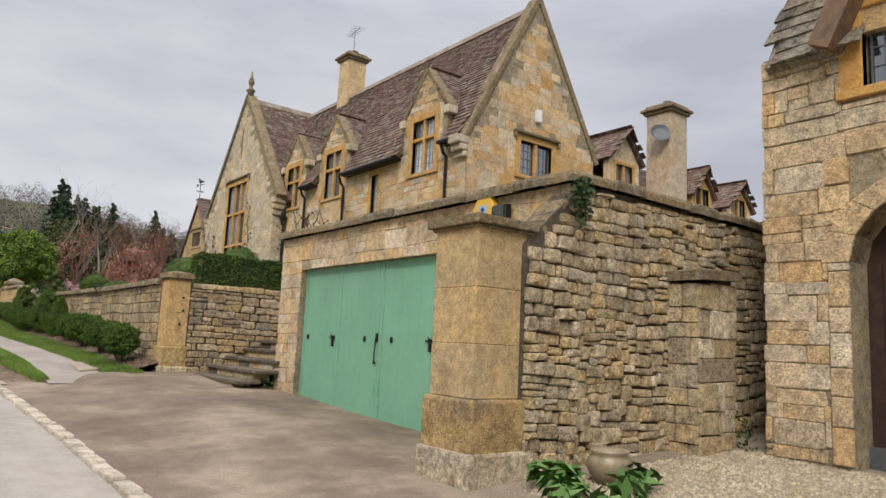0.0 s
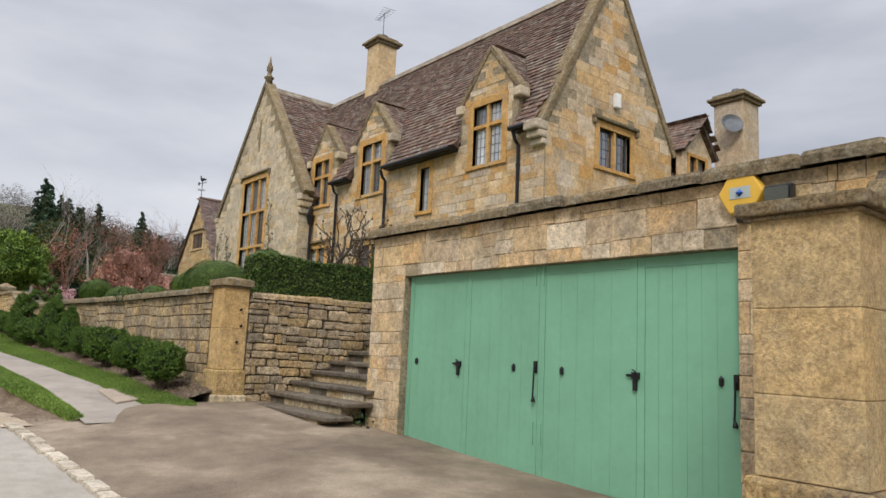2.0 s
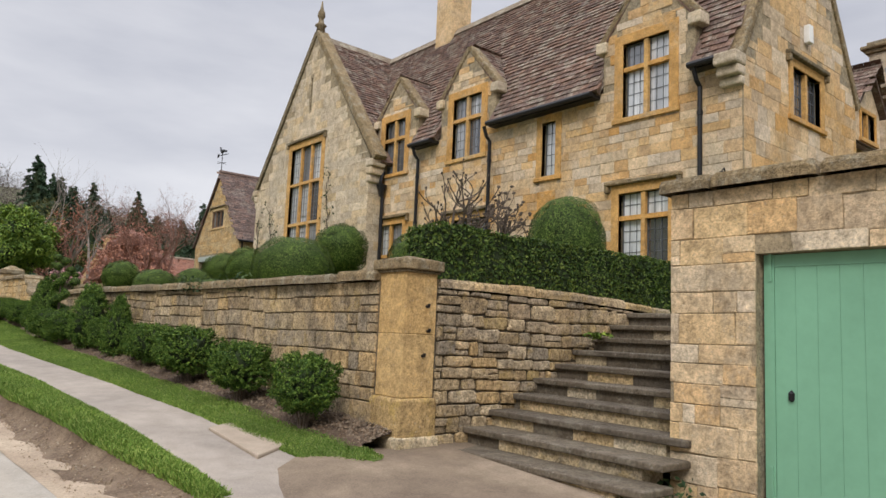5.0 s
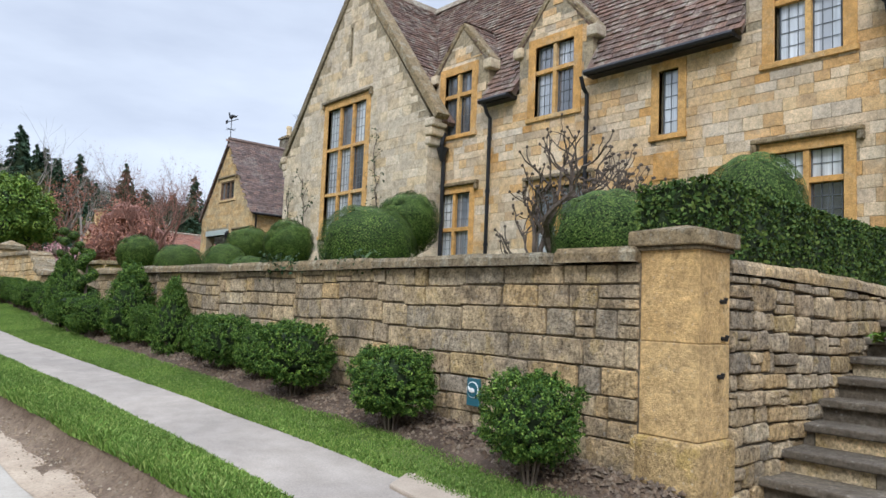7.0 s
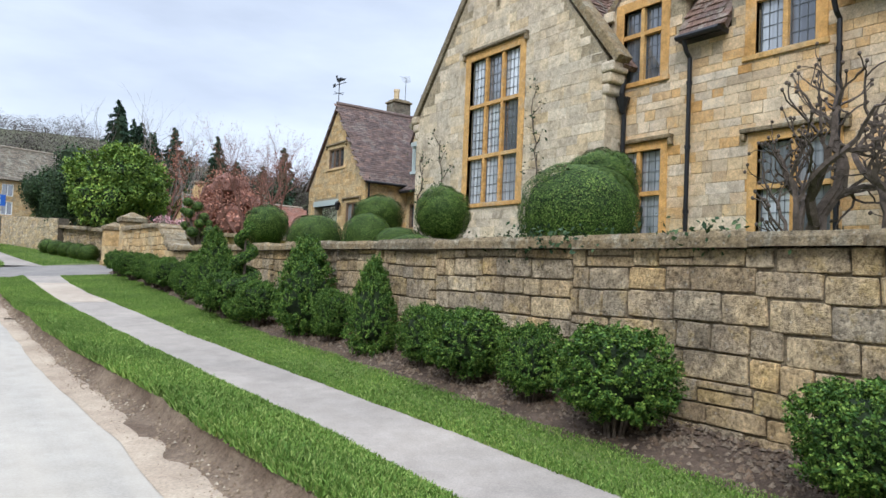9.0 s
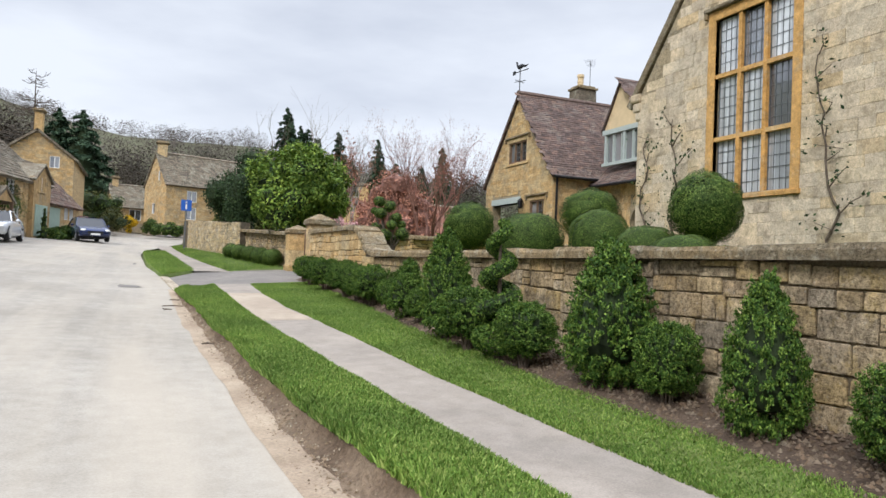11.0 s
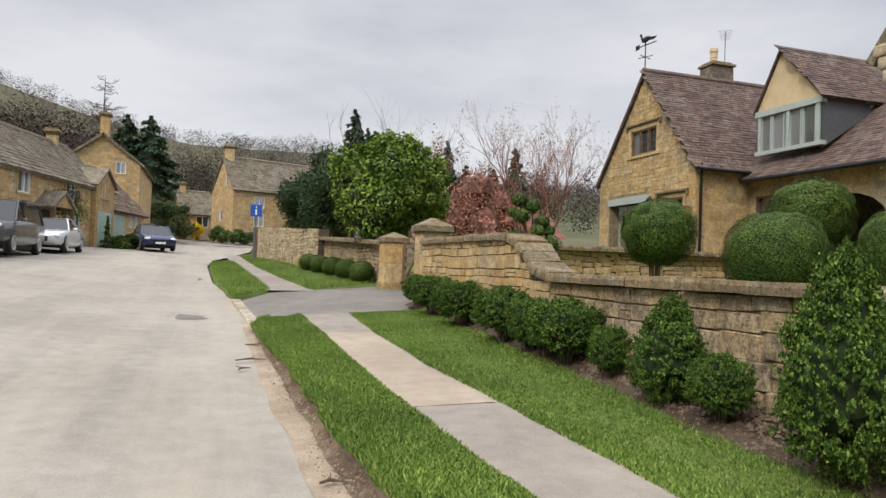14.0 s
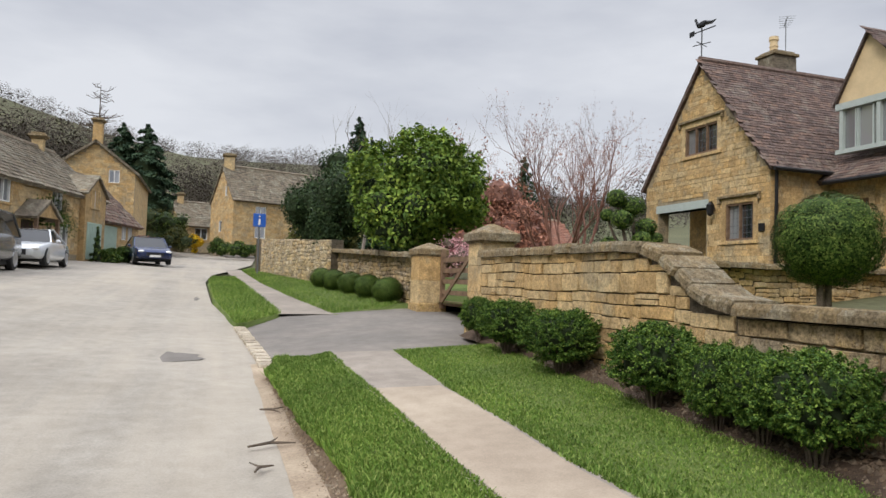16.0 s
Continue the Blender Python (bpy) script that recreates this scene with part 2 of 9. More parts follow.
M_TOPI = leaf_mat("clipped_box_leaves", (0.02, 0.044, 0.011), (0.06, 0.108, 0.022), (0.165, 0.22, 0.05), 0.5, 0.1, 3.4)
M_HEDGE = leaf_mat("yew_needles", (0.02, 0.042, 0.012), (0.055, 0.1, 0.022), (0.13, 0.175, 0.04), 0.55, 0.1, 1.6)
M_LAUREL = leaf_mat("laurel_leaves", (0.05, 0.1, 0.02), (0.125, 0.205, 0.036), (0.25, 0.33, 0.06), 0.45, 0.2, 0.7)
M_IVY = leaf_mat("ivy_leaves", (0.015, 0.032, 0.014), (0.032, 0.058, 0.024), (0.07, 0.105, 0.042), 0.45, 0.1, 1.2)
M_CONIF = leaf_mat("conifer_needles", (0.032, 0.06, 0.04), (0.055, 0.095, 0.058), (0.09, 0.135, 0.08), 0.8, 0.1, 0.3)
M_REDLEAF = leaf_mat("red_spring_leaves", (0.22, 0.09, 0.065), (0.33, 0.145, 0.1), (0.45, 0.23, 0.17), 0.6, 0.2, 0.7)
M_PINK = leaf_mat("pink_blossom", (0.42, 0.2, 0.24), (0.55, 0.3, 0.34), (0.7, 0.45, 0.48), 0.7, 0.2, 1.0)
M_FORSY = leaf_mat("yellow_blossom", (0.55, 0.33, 0.01), (0.72, 0.46, 0.01), (0.8, 0.6, 0.05), 0.7, 0.2, 1.0)
M_GRASSB = leaf_mat("grass_blades", (0.075, 0.14, 0.026), (0.14, 0.235, 0.042), (0.28, 0.34, 0.105), 0.7, 0.2, 0.8)
# Bare woods brown, lifted and greyed: distance haze is painted into the far tone.
M_WOODS = leaf_mat("hazed_bare_woods", (0.085, 0.072, 0.066), (0.1, 0.086, 0.079), (0.118, 0.102, 0.093), 0.95, 0.1, 0.02)
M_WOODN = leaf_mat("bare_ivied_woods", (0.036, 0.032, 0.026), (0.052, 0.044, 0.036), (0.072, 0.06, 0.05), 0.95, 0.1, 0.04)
M_WOODG = leaf_mat("far_green_woods", (0.04, 0.06, 0.035), (0.08, 0.1, 0.055), (0.14, 0.15, 0.085), 0.95, 0.1, 0.03)
M_OLIVE = leaf_mat("olive_shrub_leaves", (0.05, 0.055, 0.018), (0.09, 0.095, 0.03), (0.14, 0.135, 0.05), 0.8, 0.1, 0.4)
# Near-black green: paints the shade deep among leaves onto solid cores.
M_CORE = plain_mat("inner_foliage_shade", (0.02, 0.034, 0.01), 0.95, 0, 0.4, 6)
M_CHIP = stone_mat("gravel_chips", [(0.46, 0.38, 0.26), (0.55, 0.47, 0.33), (0.36, 0.3, 0.21), (0.6, 0.54, 0.42)], (0.4, 0.35, 0.28), 0.2)
M_MULCH = stone_mat("mulch_chips", [(0.11, 0.075, 0.05), (0.16, 0.115, 0.08), (0.2, 0.16, 0.12), (0.085, 0.06, 0.045)], (0.3, 0.26, 0.2), 0.2)


def ground_mat(name, stops, fine_lo=0.75, scale=0.6, fine=45.0, rough=0.95, bump_s=0.5, bump_d=0.008, streak=None, cracks=False):
    m, nt, b = base_mat(name, rough, 0, 0.2)
    g = nt.nodes.new("ShaderNodeNewGeometry")
    pos = g.outputs["Position"]
    n1 = noise_tex(nt, pos, scale, 6, 0.62)
    col = ramp(nt, stops, n1)
    n2 = noise_tex(nt, pos, fine, 4, 0.7)
    n3 = noise_tex(nt, pos, 5.0, 5, 0.6)
    col = mix(nt, "MULTIPLY", 0.8, col, ramp(nt, [(0.3, (fine_lo,) * 3), (0.65, (1.1, 1.1, 1.1))], n2))
    col = mix(nt, "MULTIPLY", 0.5, col, ramp(nt, [(0.35, (0.75, 0.74, 0.72)), (0.65, (1.1, 1.1, 1.1))], n3))
    if streak:
        mp = nd(nt, "ShaderNodeMapping", Scale=(1.3, 0.07, 1.0))
        nt.links.new(pos, mp.inputs["Vector"])
        ns = noise_tex(nt, mp.outputs[0], 1.0, 5, 0.65)
        col = mix(nt, "MIX", ramp(nt, [(0.42, (0, 0, 0)), (0.68, (0.5, 0.5, 0.5))], ns), col, streak)
    if cracks:
        v = nd(nt, "ShaderNodeTexVoronoi", Scale=0.42)
        v.feature = "DISTANCE_TO_EDGE"
        wob = mix(nt, "ADD", 0.45, pos, nd(nt, "ShaderNodeTexNoise", Scale=1.6, Detail=5.0).outputs["Color"])
        nt.links.new(wob, v.inputs["Vector"])
        col = mix(nt, "MULTIPLY", ramp(nt, [(0.004, (0.75,) * 3), (0.013, (0, 0, 0))], v.outputs["Distance"]), col, (0.5, 0.46, 0.42))
    nt.links.new(col, b.inputs["Base Color"])
    bump(nt, b, mix(nt, "ADD", 0.6, n2, n3), bump_s, bump_d)
    return m


M_ROAD = ground_mat("dusty_tarmac", [(0.35, (0.275, 0.25, 0.213)), (0.65, (0.35, 0.32, 0.275))], 0.75, 0.5, 60, 0.9, 0.4, 0.004, (0.42, 0.365, 0.29))
M_APRON = ground_mat("worn_forecourt_tarmac", [(0.34, (0.15, 0.113, 0.082)), (0.5, (0.215, 0.165, 0.118)), (0.62, (0.31, 0.245, 0.178))], 0.6, 0.9, 60, 0.9, 0.4, 0.005)
M_PATH = ground_mat("footpath_tarmac", [(0.35, (0.25, 0.218, 0.186)), (0.66, (0.335, 0.29, 0.243))], 0.75, 0.8, 80, 0.9, 0.35, 0.004)
M_PATHC = ground_mat("sandy_concrete_slab", [(0.35, (0.32, 0.26, 0.20)), (0.66, (0.39, 0.325, 0.25))], 0.82, 0.8, 80, 0.9, 0.35, 0.004)
M_DRIVE = ground_mat("driveway_tarmac", [(0.35, (0.17, 0.155, 0.14)), (0.66, (0.235, 0.21, 0.185))], 0.75, 0.9, 80, 0.9, 0.35, 0.004)
M_TURF = ground_mat("turf", [(0.35, (0.085, 0.13, 0.028)), (0.65, (0.16, 0.2, 0.055))], 0.6, 1.1, 70, 0.95, 0.8, 0.02)
M_BANK = ground_mat("bare_earth_bank", [(0.35, (0.13, 0.09, 0.06)), (0.5, (0.20, 0.145, 0.10)), (0.68, (0.30, 0.225, 0.155))], 0.5, 2.0, 30, 0.95, 1.0, 0.03)
M_SAND = ground_mat("washed_silt", [(0.35, (0.30, 0.23, 0.165)), (0.66, (0.44, 0.355, 0.26))], 0.65, 1.6, 45, 0.95, 0.7, 0.012)
M_SOIL = ground_mat("mulched_soil", [(0.35, (0.075, 0.052, 0.037)), (0.66, (0.14, 0.10, 0.072))], 0.45, 2.0, 40, 0.95, 1.0, 0.02)
M_GRAVEL = ground_mat("gravel_bed", [(0.35, (0.34, 0.28, 0.2)), (0.66, (0.42, 0.35, 0.26))], 0.4, 1.2, 55, 0.95, 1.0, 0.02)
M_FIELD = ground_mat("meadow", [(0.35, (0.085, 0.085, 0.045)), (0.65, (0.125, 0.125, 0.065))], 0.7, 0.05, 3, 0.95, 0.3, 0.02)
M_KERB = stone_mat("pale_kerb_stone", [(0.46, 0.40, 0.32), (0.52, 0.46, 0.38), (0.40, 0.35, 0.28)], (0.3, 0.26, 0.2), 0.4)

m, nt, b = base_mat("window_glass", 0.04, 0, 0.9)
_rv, _ = rand_value(nt)
# Lighter panes at random paint in reflected sky and net curtains.
nt.links.new(ramp(nt, [(0.0, (0.02, 0.022, 0.026)), (0.5, (0.05, 0.054, 0.062)), (0.8, (0.13, 0.138, 0.15)), (1.0, (0.3, 0.31, 0.32))], _rv), b.inputs["Base Color"])
_w = nd(nt, "ShaderNodeTexNoise", Scale=2.2, Detail=1.0)
bump(nt, b, _w.outputs["Fac"], 0.06, 0.02)
b.inputs["IOR"].default_value = 2.3
M_GLASS = m
m, nt, b = base_mat("curtain_and_sky_glass", 0.05, 0, 0.9)
_rv, _ps = rand_value(nt)
_fold = nd(nt, "ShaderNodeTexNoise", Scale=1.0, Detail=2.0)
_mp = nd(nt, "ShaderNodeMapping", Scale=(9.0, 9.0, 0.35))
nt.links.new(_ps, _mp.inputs["Vector"])
nt.links.new(_mp.outputs[0], _fold.inputs["Vector"])
# Pale tones per pane: curtains, and sky reflection painted into the base colour.
_panecol = ramp(nt, [(0.0, (0.05, 0.055, 0.065)), (0.35, (0.26, 0.28, 0.31)), (0.6, (0.48, 0.51, 0.54)), (1.0, (0.66, 0.69, 0.71))], _rv)
nt.links.new(mix(nt, "MULTIPLY", 0.8, _panecol, ramp(nt, [(0.4, (0.55,) * 3), (0.62, (1.15,) * 3)], _fold.outputs["Fac"])), b.inputs["Base Color"])
b.inputs["IOR"].default_value = 1.9
M_GLASSC = m
M_TYRE = plain_mat("tyre_rubber", (0.02, 0.02, 0.02), 0.8)
M_ALLOY = plain_mat("alloy_metal", (0.45, 0.45, 0.46), 0.35, 0.8, 0.1)
M_CARGLASS, _nt, _b = base_mat("car_glass", 0.05, 0, 0.6)
_b.inputs["Base Color"].default_value = (0.02, 0.022, 0.025, 1)
M_SIGNBLUE = plain_mat("sign_blue", (0.02, 0.10, 0.42), 0.4, 0, 0.06)


def paint_mat(name, colour):
    m, nt, b = base_mat(name, 0.25, 0.35, 0.5)
    b.inputs["Base Color"].default_value = (*colour, 1)
    b.inputs["Coat Weight"].default_value = 0.6
    return m

# ---- builders ----
SL = 0.0433


class Geo:
    """Collects vertices and faces of one mesh."""

    def __init__(self):
        self.v, self.f = [], []

    def add(self, verts, faces):
        k = len(self.v)
        self.v += [tuple(p) for p in verts]
        self.f += [tuple(i + k for i in f) for f in faces]
        return self

    def box(self, x0, y0, z0, x1, y1, z1):
        return self.add([(x0, y0, z0), (x1, y0, z0), (x1, y1, z0), (x0, y1, z0), (x0, y0, z1), (x1, y0, z1), (x1, y1, z1), (x0, y1, z1)],
                        [(0, 3, 2, 1), (4, 5, 6, 7), (0, 1, 5, 4), (1, 2, 6, 5), (2, 3, 7, 6), (3, 0, 4, 7)])

    def hexa(self, lower, upper):
        n = len(lower)
        return self.add(list(lower) + list(upper), [tuple(range(n - 1, -1, -1)), tuple(range(n, 2 * n))] + [(i, (i + 1) % n, n + (i + 1) % n, n + i) for i in range(n)])

    def tube(self, pts, radii, n=6):
        pts = [Vector(p) for p in pts]
        rings = []
        for i, p in enumerate(pts):
            d = (pts[min(i + 1, len(pts) - 1)] - pts[max(i - 1, 0)]).normalized()
            a = d.orthogonal().normalized() if i == 0 else (a - d * a.dot(d)).normalized()
            c = d.cross(a)
            r = radii[i] if isinstance(radii, (list, tuple)) else radii
            rings.append([p + (a * math.cos(2 * math.pi * k / n) + c * math.sin(2 * math.pi * k / n)) * r for k in range(n)])
        vs = [v for r in rings for v in r]
        fs = [(i * n + k, i * n + (k + 1) % n, (i + 1) * n + (k + 1) % n, (i + 1) * n + k) for i in range(len(pts) - 1) for k in range(n)]
        fs += [tuple(range(n - 1, -1, -1)), tuple(range(len(vs) - n, len(vs)))]
        return self.add(vs, fs)

    def lathe(self, centre, profile, n=16):
        """profile: (radius, z) from the bottom up."""
        cx, cy, cz = centre
        vs = [(cx + r * math.cos(2 * math.pi * k / n), cy + r * math.sin(2 * math.pi * k / n), cz + z) for r, z in profile for k in range(n)]
        fs = [(i * n + k, i * n + (k + 1) % n, (i + 1) * n + (k + 1) % n, (i + 1) * n + k) for i in range(len(profile) - 1) for k in range(n)]
        fs += [tuple(range(n - 1, -1, -1)), tuple(range(len(vs) - n, len(vs)))]
        return self.add(vs, fs)

    def weld(self):
        """Joins touching boxes into one shell."""
        keys, idx, vs = {}, [], []
        for p in self.v:
            k = tuple(round(c, 4) for c in p)
            if k not in keys:
                keys[k] = len(vs)
                vs.append(p)
            idx.append(keys[k])
        fs = [tuple(dict.fromkeys(idx[i] for i in f)) for f in self.f]
        count = collections.Counter(frozenset(f) for f in fs)
        self.v, self.f = vs, [f for f in fs if len(f) > 2 and count[frozenset(f)] == 1]
        return self

    def mesh(self, name, mat, smooth=False):
        me = bpy.data.meshes.new(name)
        me.from_pydata(self.v, [], self.f)
        me.materials.append(mat)
        if smooth:
            me.shade_smooth()
        return me


def put(name, geo, mat, parent=None, label="", smooth=False):
    ob = new(name, geo.mesh(name, mat, smooth))
    ob.parent = parent
    if label:
        tagged(ob, label)
    return ob


part = put


def bevelled(ob, w=0.012, seg=2):
    md = ob.modifiers.new("edge", "BEVEL")
    md.width, md.segments, md.limit_method = w, seg, "ANGLE"
    return ob


def thing(name, label, category, group="", at=(0, 0, 0)):
    ob = new(name)
    ob.location = at
    ob.empty_display_size = 0.2
    return tagged(ob, label, category, group)


def stand(tpl, ms):
    """The thing itself at the first pose, copies at the others."""
    out = [tpl] + [copy_thing(tpl, m) for m in ms[1:]]
    tpl.matrix_basis = ms[0]
    return out


def setting(name, geo, mat, label="", category="", smooth=False):
    ob = put(name, geo, mat, None, "", smooth)
    return tagged(ob, label, category, "", "structure")


RNG = random.Random(7)


def block_template(seed, rough, sides, corner=0.13, ins8=0.84):
    """A stone one unit wide and high, standing one unit proud."""
    r = random.Random(seed)
    if sides == 4:
        ring = [(-0.5, -0.5), (0.5, -0.5), (0.5, 0.5), (-0.5, 0.5)]
    else:
        k = 0.5 - corner
        ring = [(-0.5, -k), (-k, -0.5), (k, -0.5), (0.5, -k), (0.5, k), (k, 0.5), (-k, 0.5), (-0.5, k)]
    ring = [(x + r.uniform(-rough, rough), z + r.uniform(-rough, rough)) for x, z in ring]
    n = len(ring)
    vs = [(x, 0.0, z) for x, z in ring] + [(x, 0.62 + r.uniform(-rough, rough), z) for x, z in ring]
    ins = 0.94 if sides == 4 else ins8
    vs += [(x * (ins + 0.02), 1.0 + r.uniform(-2.2, 1.0) * rough, z * ins) for x, z in ring]
    fs = [(k * n + i, k * n + (i + 1) % n, (k + 1) * n + (i + 1) % n, (k + 1) * n + i) for k in range(2) for i in range(n)]
    if sides == 4:
        fs.append((8, 9, 10, 11))
    else:
        vs.append((r.uniform(-0.1, 0.1), 1.0 + r.uniform(0, 2.0) * rough, r.uniform(-0.1, 0.1)))
        fs += [(16 + i, 16 + (i + 1) % 8, 24) for i in range(8)]
    return vs, fs


def slate_template(seed):
    r = random.Random(seed)
    j = lambda a: r.uniform(-a, a)
    top = [(-0.5, 0, 0), (0.5, 0, 0), (0.5 + j(0.02), 1, 0), (-0.5 + j(0.02), 1, 0)]
    lo = [(-0.5, j(0.05), 1), (0.5, j(0.05), 1), (0.5, 1, 0.1), (-0.5, 1, 0.1)]
    return top + lo, [(4, 5, 6, 7), (0, 1, 5, 4), (1, 2, 6, 5), (3, 0, 4, 7)]


T_ASH = [block_template(i, 0.018, 4) for i in range(8)]
T_RUB = [block_template(20 + i, 0.07, 8) for i in range(12)]
T_SQR = [block_template(40 + i, 0.03, 8, 0.06, 0.92) for i in range(16)]
T_SLA = [slate_template(i) for i in range(8)]
T_CHIP = []
for _i in range(4):
    _r = random.Random(_i)
    T_CHIP.append(([(_r.uniform(-.5, -.3), -.3, 0), (.4, _r.uniform(-.5, -.2), 0), (_r.uniform(.1, .4), .45, 0.05), (-.4, .3, 0), (_r.uniform(-.1, .2), 0, .6)], [(0, 1, 4), (1, 2, 4), (2, 3, 4), (3, 0, 4)]))
_shared = {}


def pieces(parent, name, mats, templates, mat, near=None, cap=300, rest="rest"):
    """Stones or slates as objects of their own (those nearest to a place in the plan), the others joined."""
    if near is not None:
        c = Vector(near)
        mats = sorted(mats, key=lambda m: (m.translation - c).length)
    for i, m in enumerate(mats[:cap]):
        k = RNG.randrange(len(templates))
        key = (id(templates), k, mat.name)
        if key not in _shared:
            _shared[key] = Geo().add(*templates[k]).mesh(name, mat)
        ob = bpy.data.objects.new(name, _shared[key])
        scene.collection.objects.link(ob)
        ob.parent = parent
        ob.matrix_basis = m
    if len(mats) > cap:
        put(rest, joined(mats[cap:], templates), mat, parent)["kind"] = "stuff"


def joined(mats, templates):
    g = Geo()
    arrs = [np.array(t[0]) for t in templates]
    for m in mats:
        k = RNG.randrange(len(templates))
        a = np.array(m)
        g.add((arrs[k] @ a[:3, :3].T + a[:3, 3]).tolist(), templates[k][1])
    return g


class Face:
    """A wall's face: u runs along it, v up, d out of it."""

    def __init__(self, o, u, n):
        self.o, self.u, self.n = Vector(o), Vector(u).normalized(), Vector(n).normalized()

    def p(self, u, v, d=0.0):
        return self.o + self.u * u + self.n * d + Vector((0, 0, v))

    def piece(self, u, v, w, h, d, back=0.0):
        c = self.p(u, v, -back)
        x, y = self.u * w, self.n * (d + back)
        return Matrix(((x.x, y.x, 0, c.x), (x.y, y.y, 0, c.y), (x.z, y.z, h, c.z), (0, 0, 0, 1)))

    def block(self, g, u0, u1, v0, v1, d0, d1):
        return g.hexa([self.p(u0, v0, d0), self.p(u1, v0, d0), self.p(u1, v0, d1), self.p(u0, v0, d1)],
                      [self.p(u0, v1, d0), self.p(u1, v1, d0), self.p(u1, v1, d1), self.p(u0, v1, d1)])

    def bar(self, g, a, b, w, d0, d1):
        """A straight bar from a=(u, v) to b, w wide."""
        a, b = Vector(a), Vector(b)
        s = Vector((-(b - a).y, (b - a).x)).normalized() * w / 2
        q = [a - s, b - s, b + s, a + s]
        return g.hexa([self.p(c.x, c.y, d0) for c in q], [self.p(c.x, c.y, d1) for c in q])


def line(pts):
    """A piecewise straight function through (u, v) points."""
    us, vs = [p[0] for p in pts], [p[1] for p in pts]
    return lambda u: float(np.interp(u, us, vs))


def courses(face, u0, u1, bottom, top, holes=(), h=(0.16, 0.24), l=(0.25, 0.6), gap=0.012, depth=(0.012, 0.03), seed=1, back=0.0, wave=0.0, split=0.0, tilt=0.0):
    r = random.Random(seed)
    out = []
    vmax = max(top(u0 + (u1 - u0) * i / 40) for i in range(41))
    v = min(bottom(u0), bottom(u1), bottom((u0 + u1) / 2))
    while v < vmax - 0.03:
        hh = r.uniform(*h)
        u = u0 - r.uniform(0, l[0])
        while u < u1 - 0.02:
            ll = r.uniform(*l)
            a, b = max(u, u0), min(u + ll, u1)
            u += ll
            v0, v1 = v, v + hh
            tmin, bmax = min(top(a), top(b)), max(bottom(a), bottom(b))
            if wave:
                w = wave * noise.noise(Vector(((a + b) * 0.5, v * 0.3, seed * 3.3)))
                v0, v1 = v0 + w, v1 + w
            v1, v0 = min(v1, tmin), max(v0, bmax)
            for (ha, hb, va, vb) in holes:
                if a < hb and b > ha and v0 < vb and v1 > va:
                    if a < ha - 0.05 and ha - a > 0.05:
                        b = min(b, ha)
                    elif b > hb + 0.05:
                        a = max(a, hb)
                    elif v0 < va and va - v0 > 0.04:
                        v1 = va
                    elif v1 > vb and v1 - vb > 0.04:
                        v0 = vb
                    else:
                        b = a
            if b - a > 0.05 and v1 - v0 > 0.035:
                parts = [(a, b, v0, v1)]
                if r.random() < split and v1 - v0 > 0.09:
                    k = r.uniform(0.35, 0.65)
                    if b - a > 1.1 * (v1 - v0) and r.random() < 0.5:
                        parts = [(a, a + (b - a) * k, v0, v1), (a + (b - a) * k, b, v0, v1)]
                    else:
                        vm = v0 + (v1 - v0) * k
                        parts = [(a, b, v0, vm), (a, b, vm, v1)]
                for pa, pb, qa, qb in parts:
                    m = face.piece((pa + pb) / 2, (qa + qb) / 2, pb - pa - gap, qb - qa - gap, r.uniform(*depth), back)
                    if tilt:
                        m = m.copy()
                        c = m.translation.copy()
                        m = Matrix.Translation(c) @ Matrix.Rotation(r.uniform(-tilt, tilt), 4, face.n) @ Matrix.Translation(-c) @ m
                    out.append(m)
        v += hh
    return out


def wall_body(face, u0, u1, bottom, top, holes, thick, breaks=()):
    """A wall with its openings cut right through."""
    g = Geo()
    us = sorted({u0, u1, *[b for b in breaks if u0 < b < u1], *[e for hl in holes for e in hl[:2] if u0 < e < u1]})
    for a, b in zip(us, us[1:]):
        mid = (a + b) / 2
        cuts = sorted((hl[2], hl[3]) for hl in holes if hl[0] < mid < hl[1])
        lo_a, lo_b = bottom(a), bottom(b)
        for va, vb in cuts + [(None, None)]:
            hi_a, hi_b = (va, va) if va is not None else (top(a), top(b))
            if min(hi_a - lo_a, hi_b - lo_b) > -0.001 and max(hi_a - lo_a, hi_b - lo_b) > 0.01:
                g.hexa([face.p(a, lo_a, -thick), face.p(b, lo_b, -thick), face.p(b, lo_b, 0), face.p(a, lo_a, 0)],
                       [face.p(a, hi_a, -thick), face.p(b, hi_b, -thick), face.p(b, hi_b, 0), face.p(a, hi_a, 0)])
            lo_a = lo_b = vb
    return g.weld()


WINDOW_N = [0]


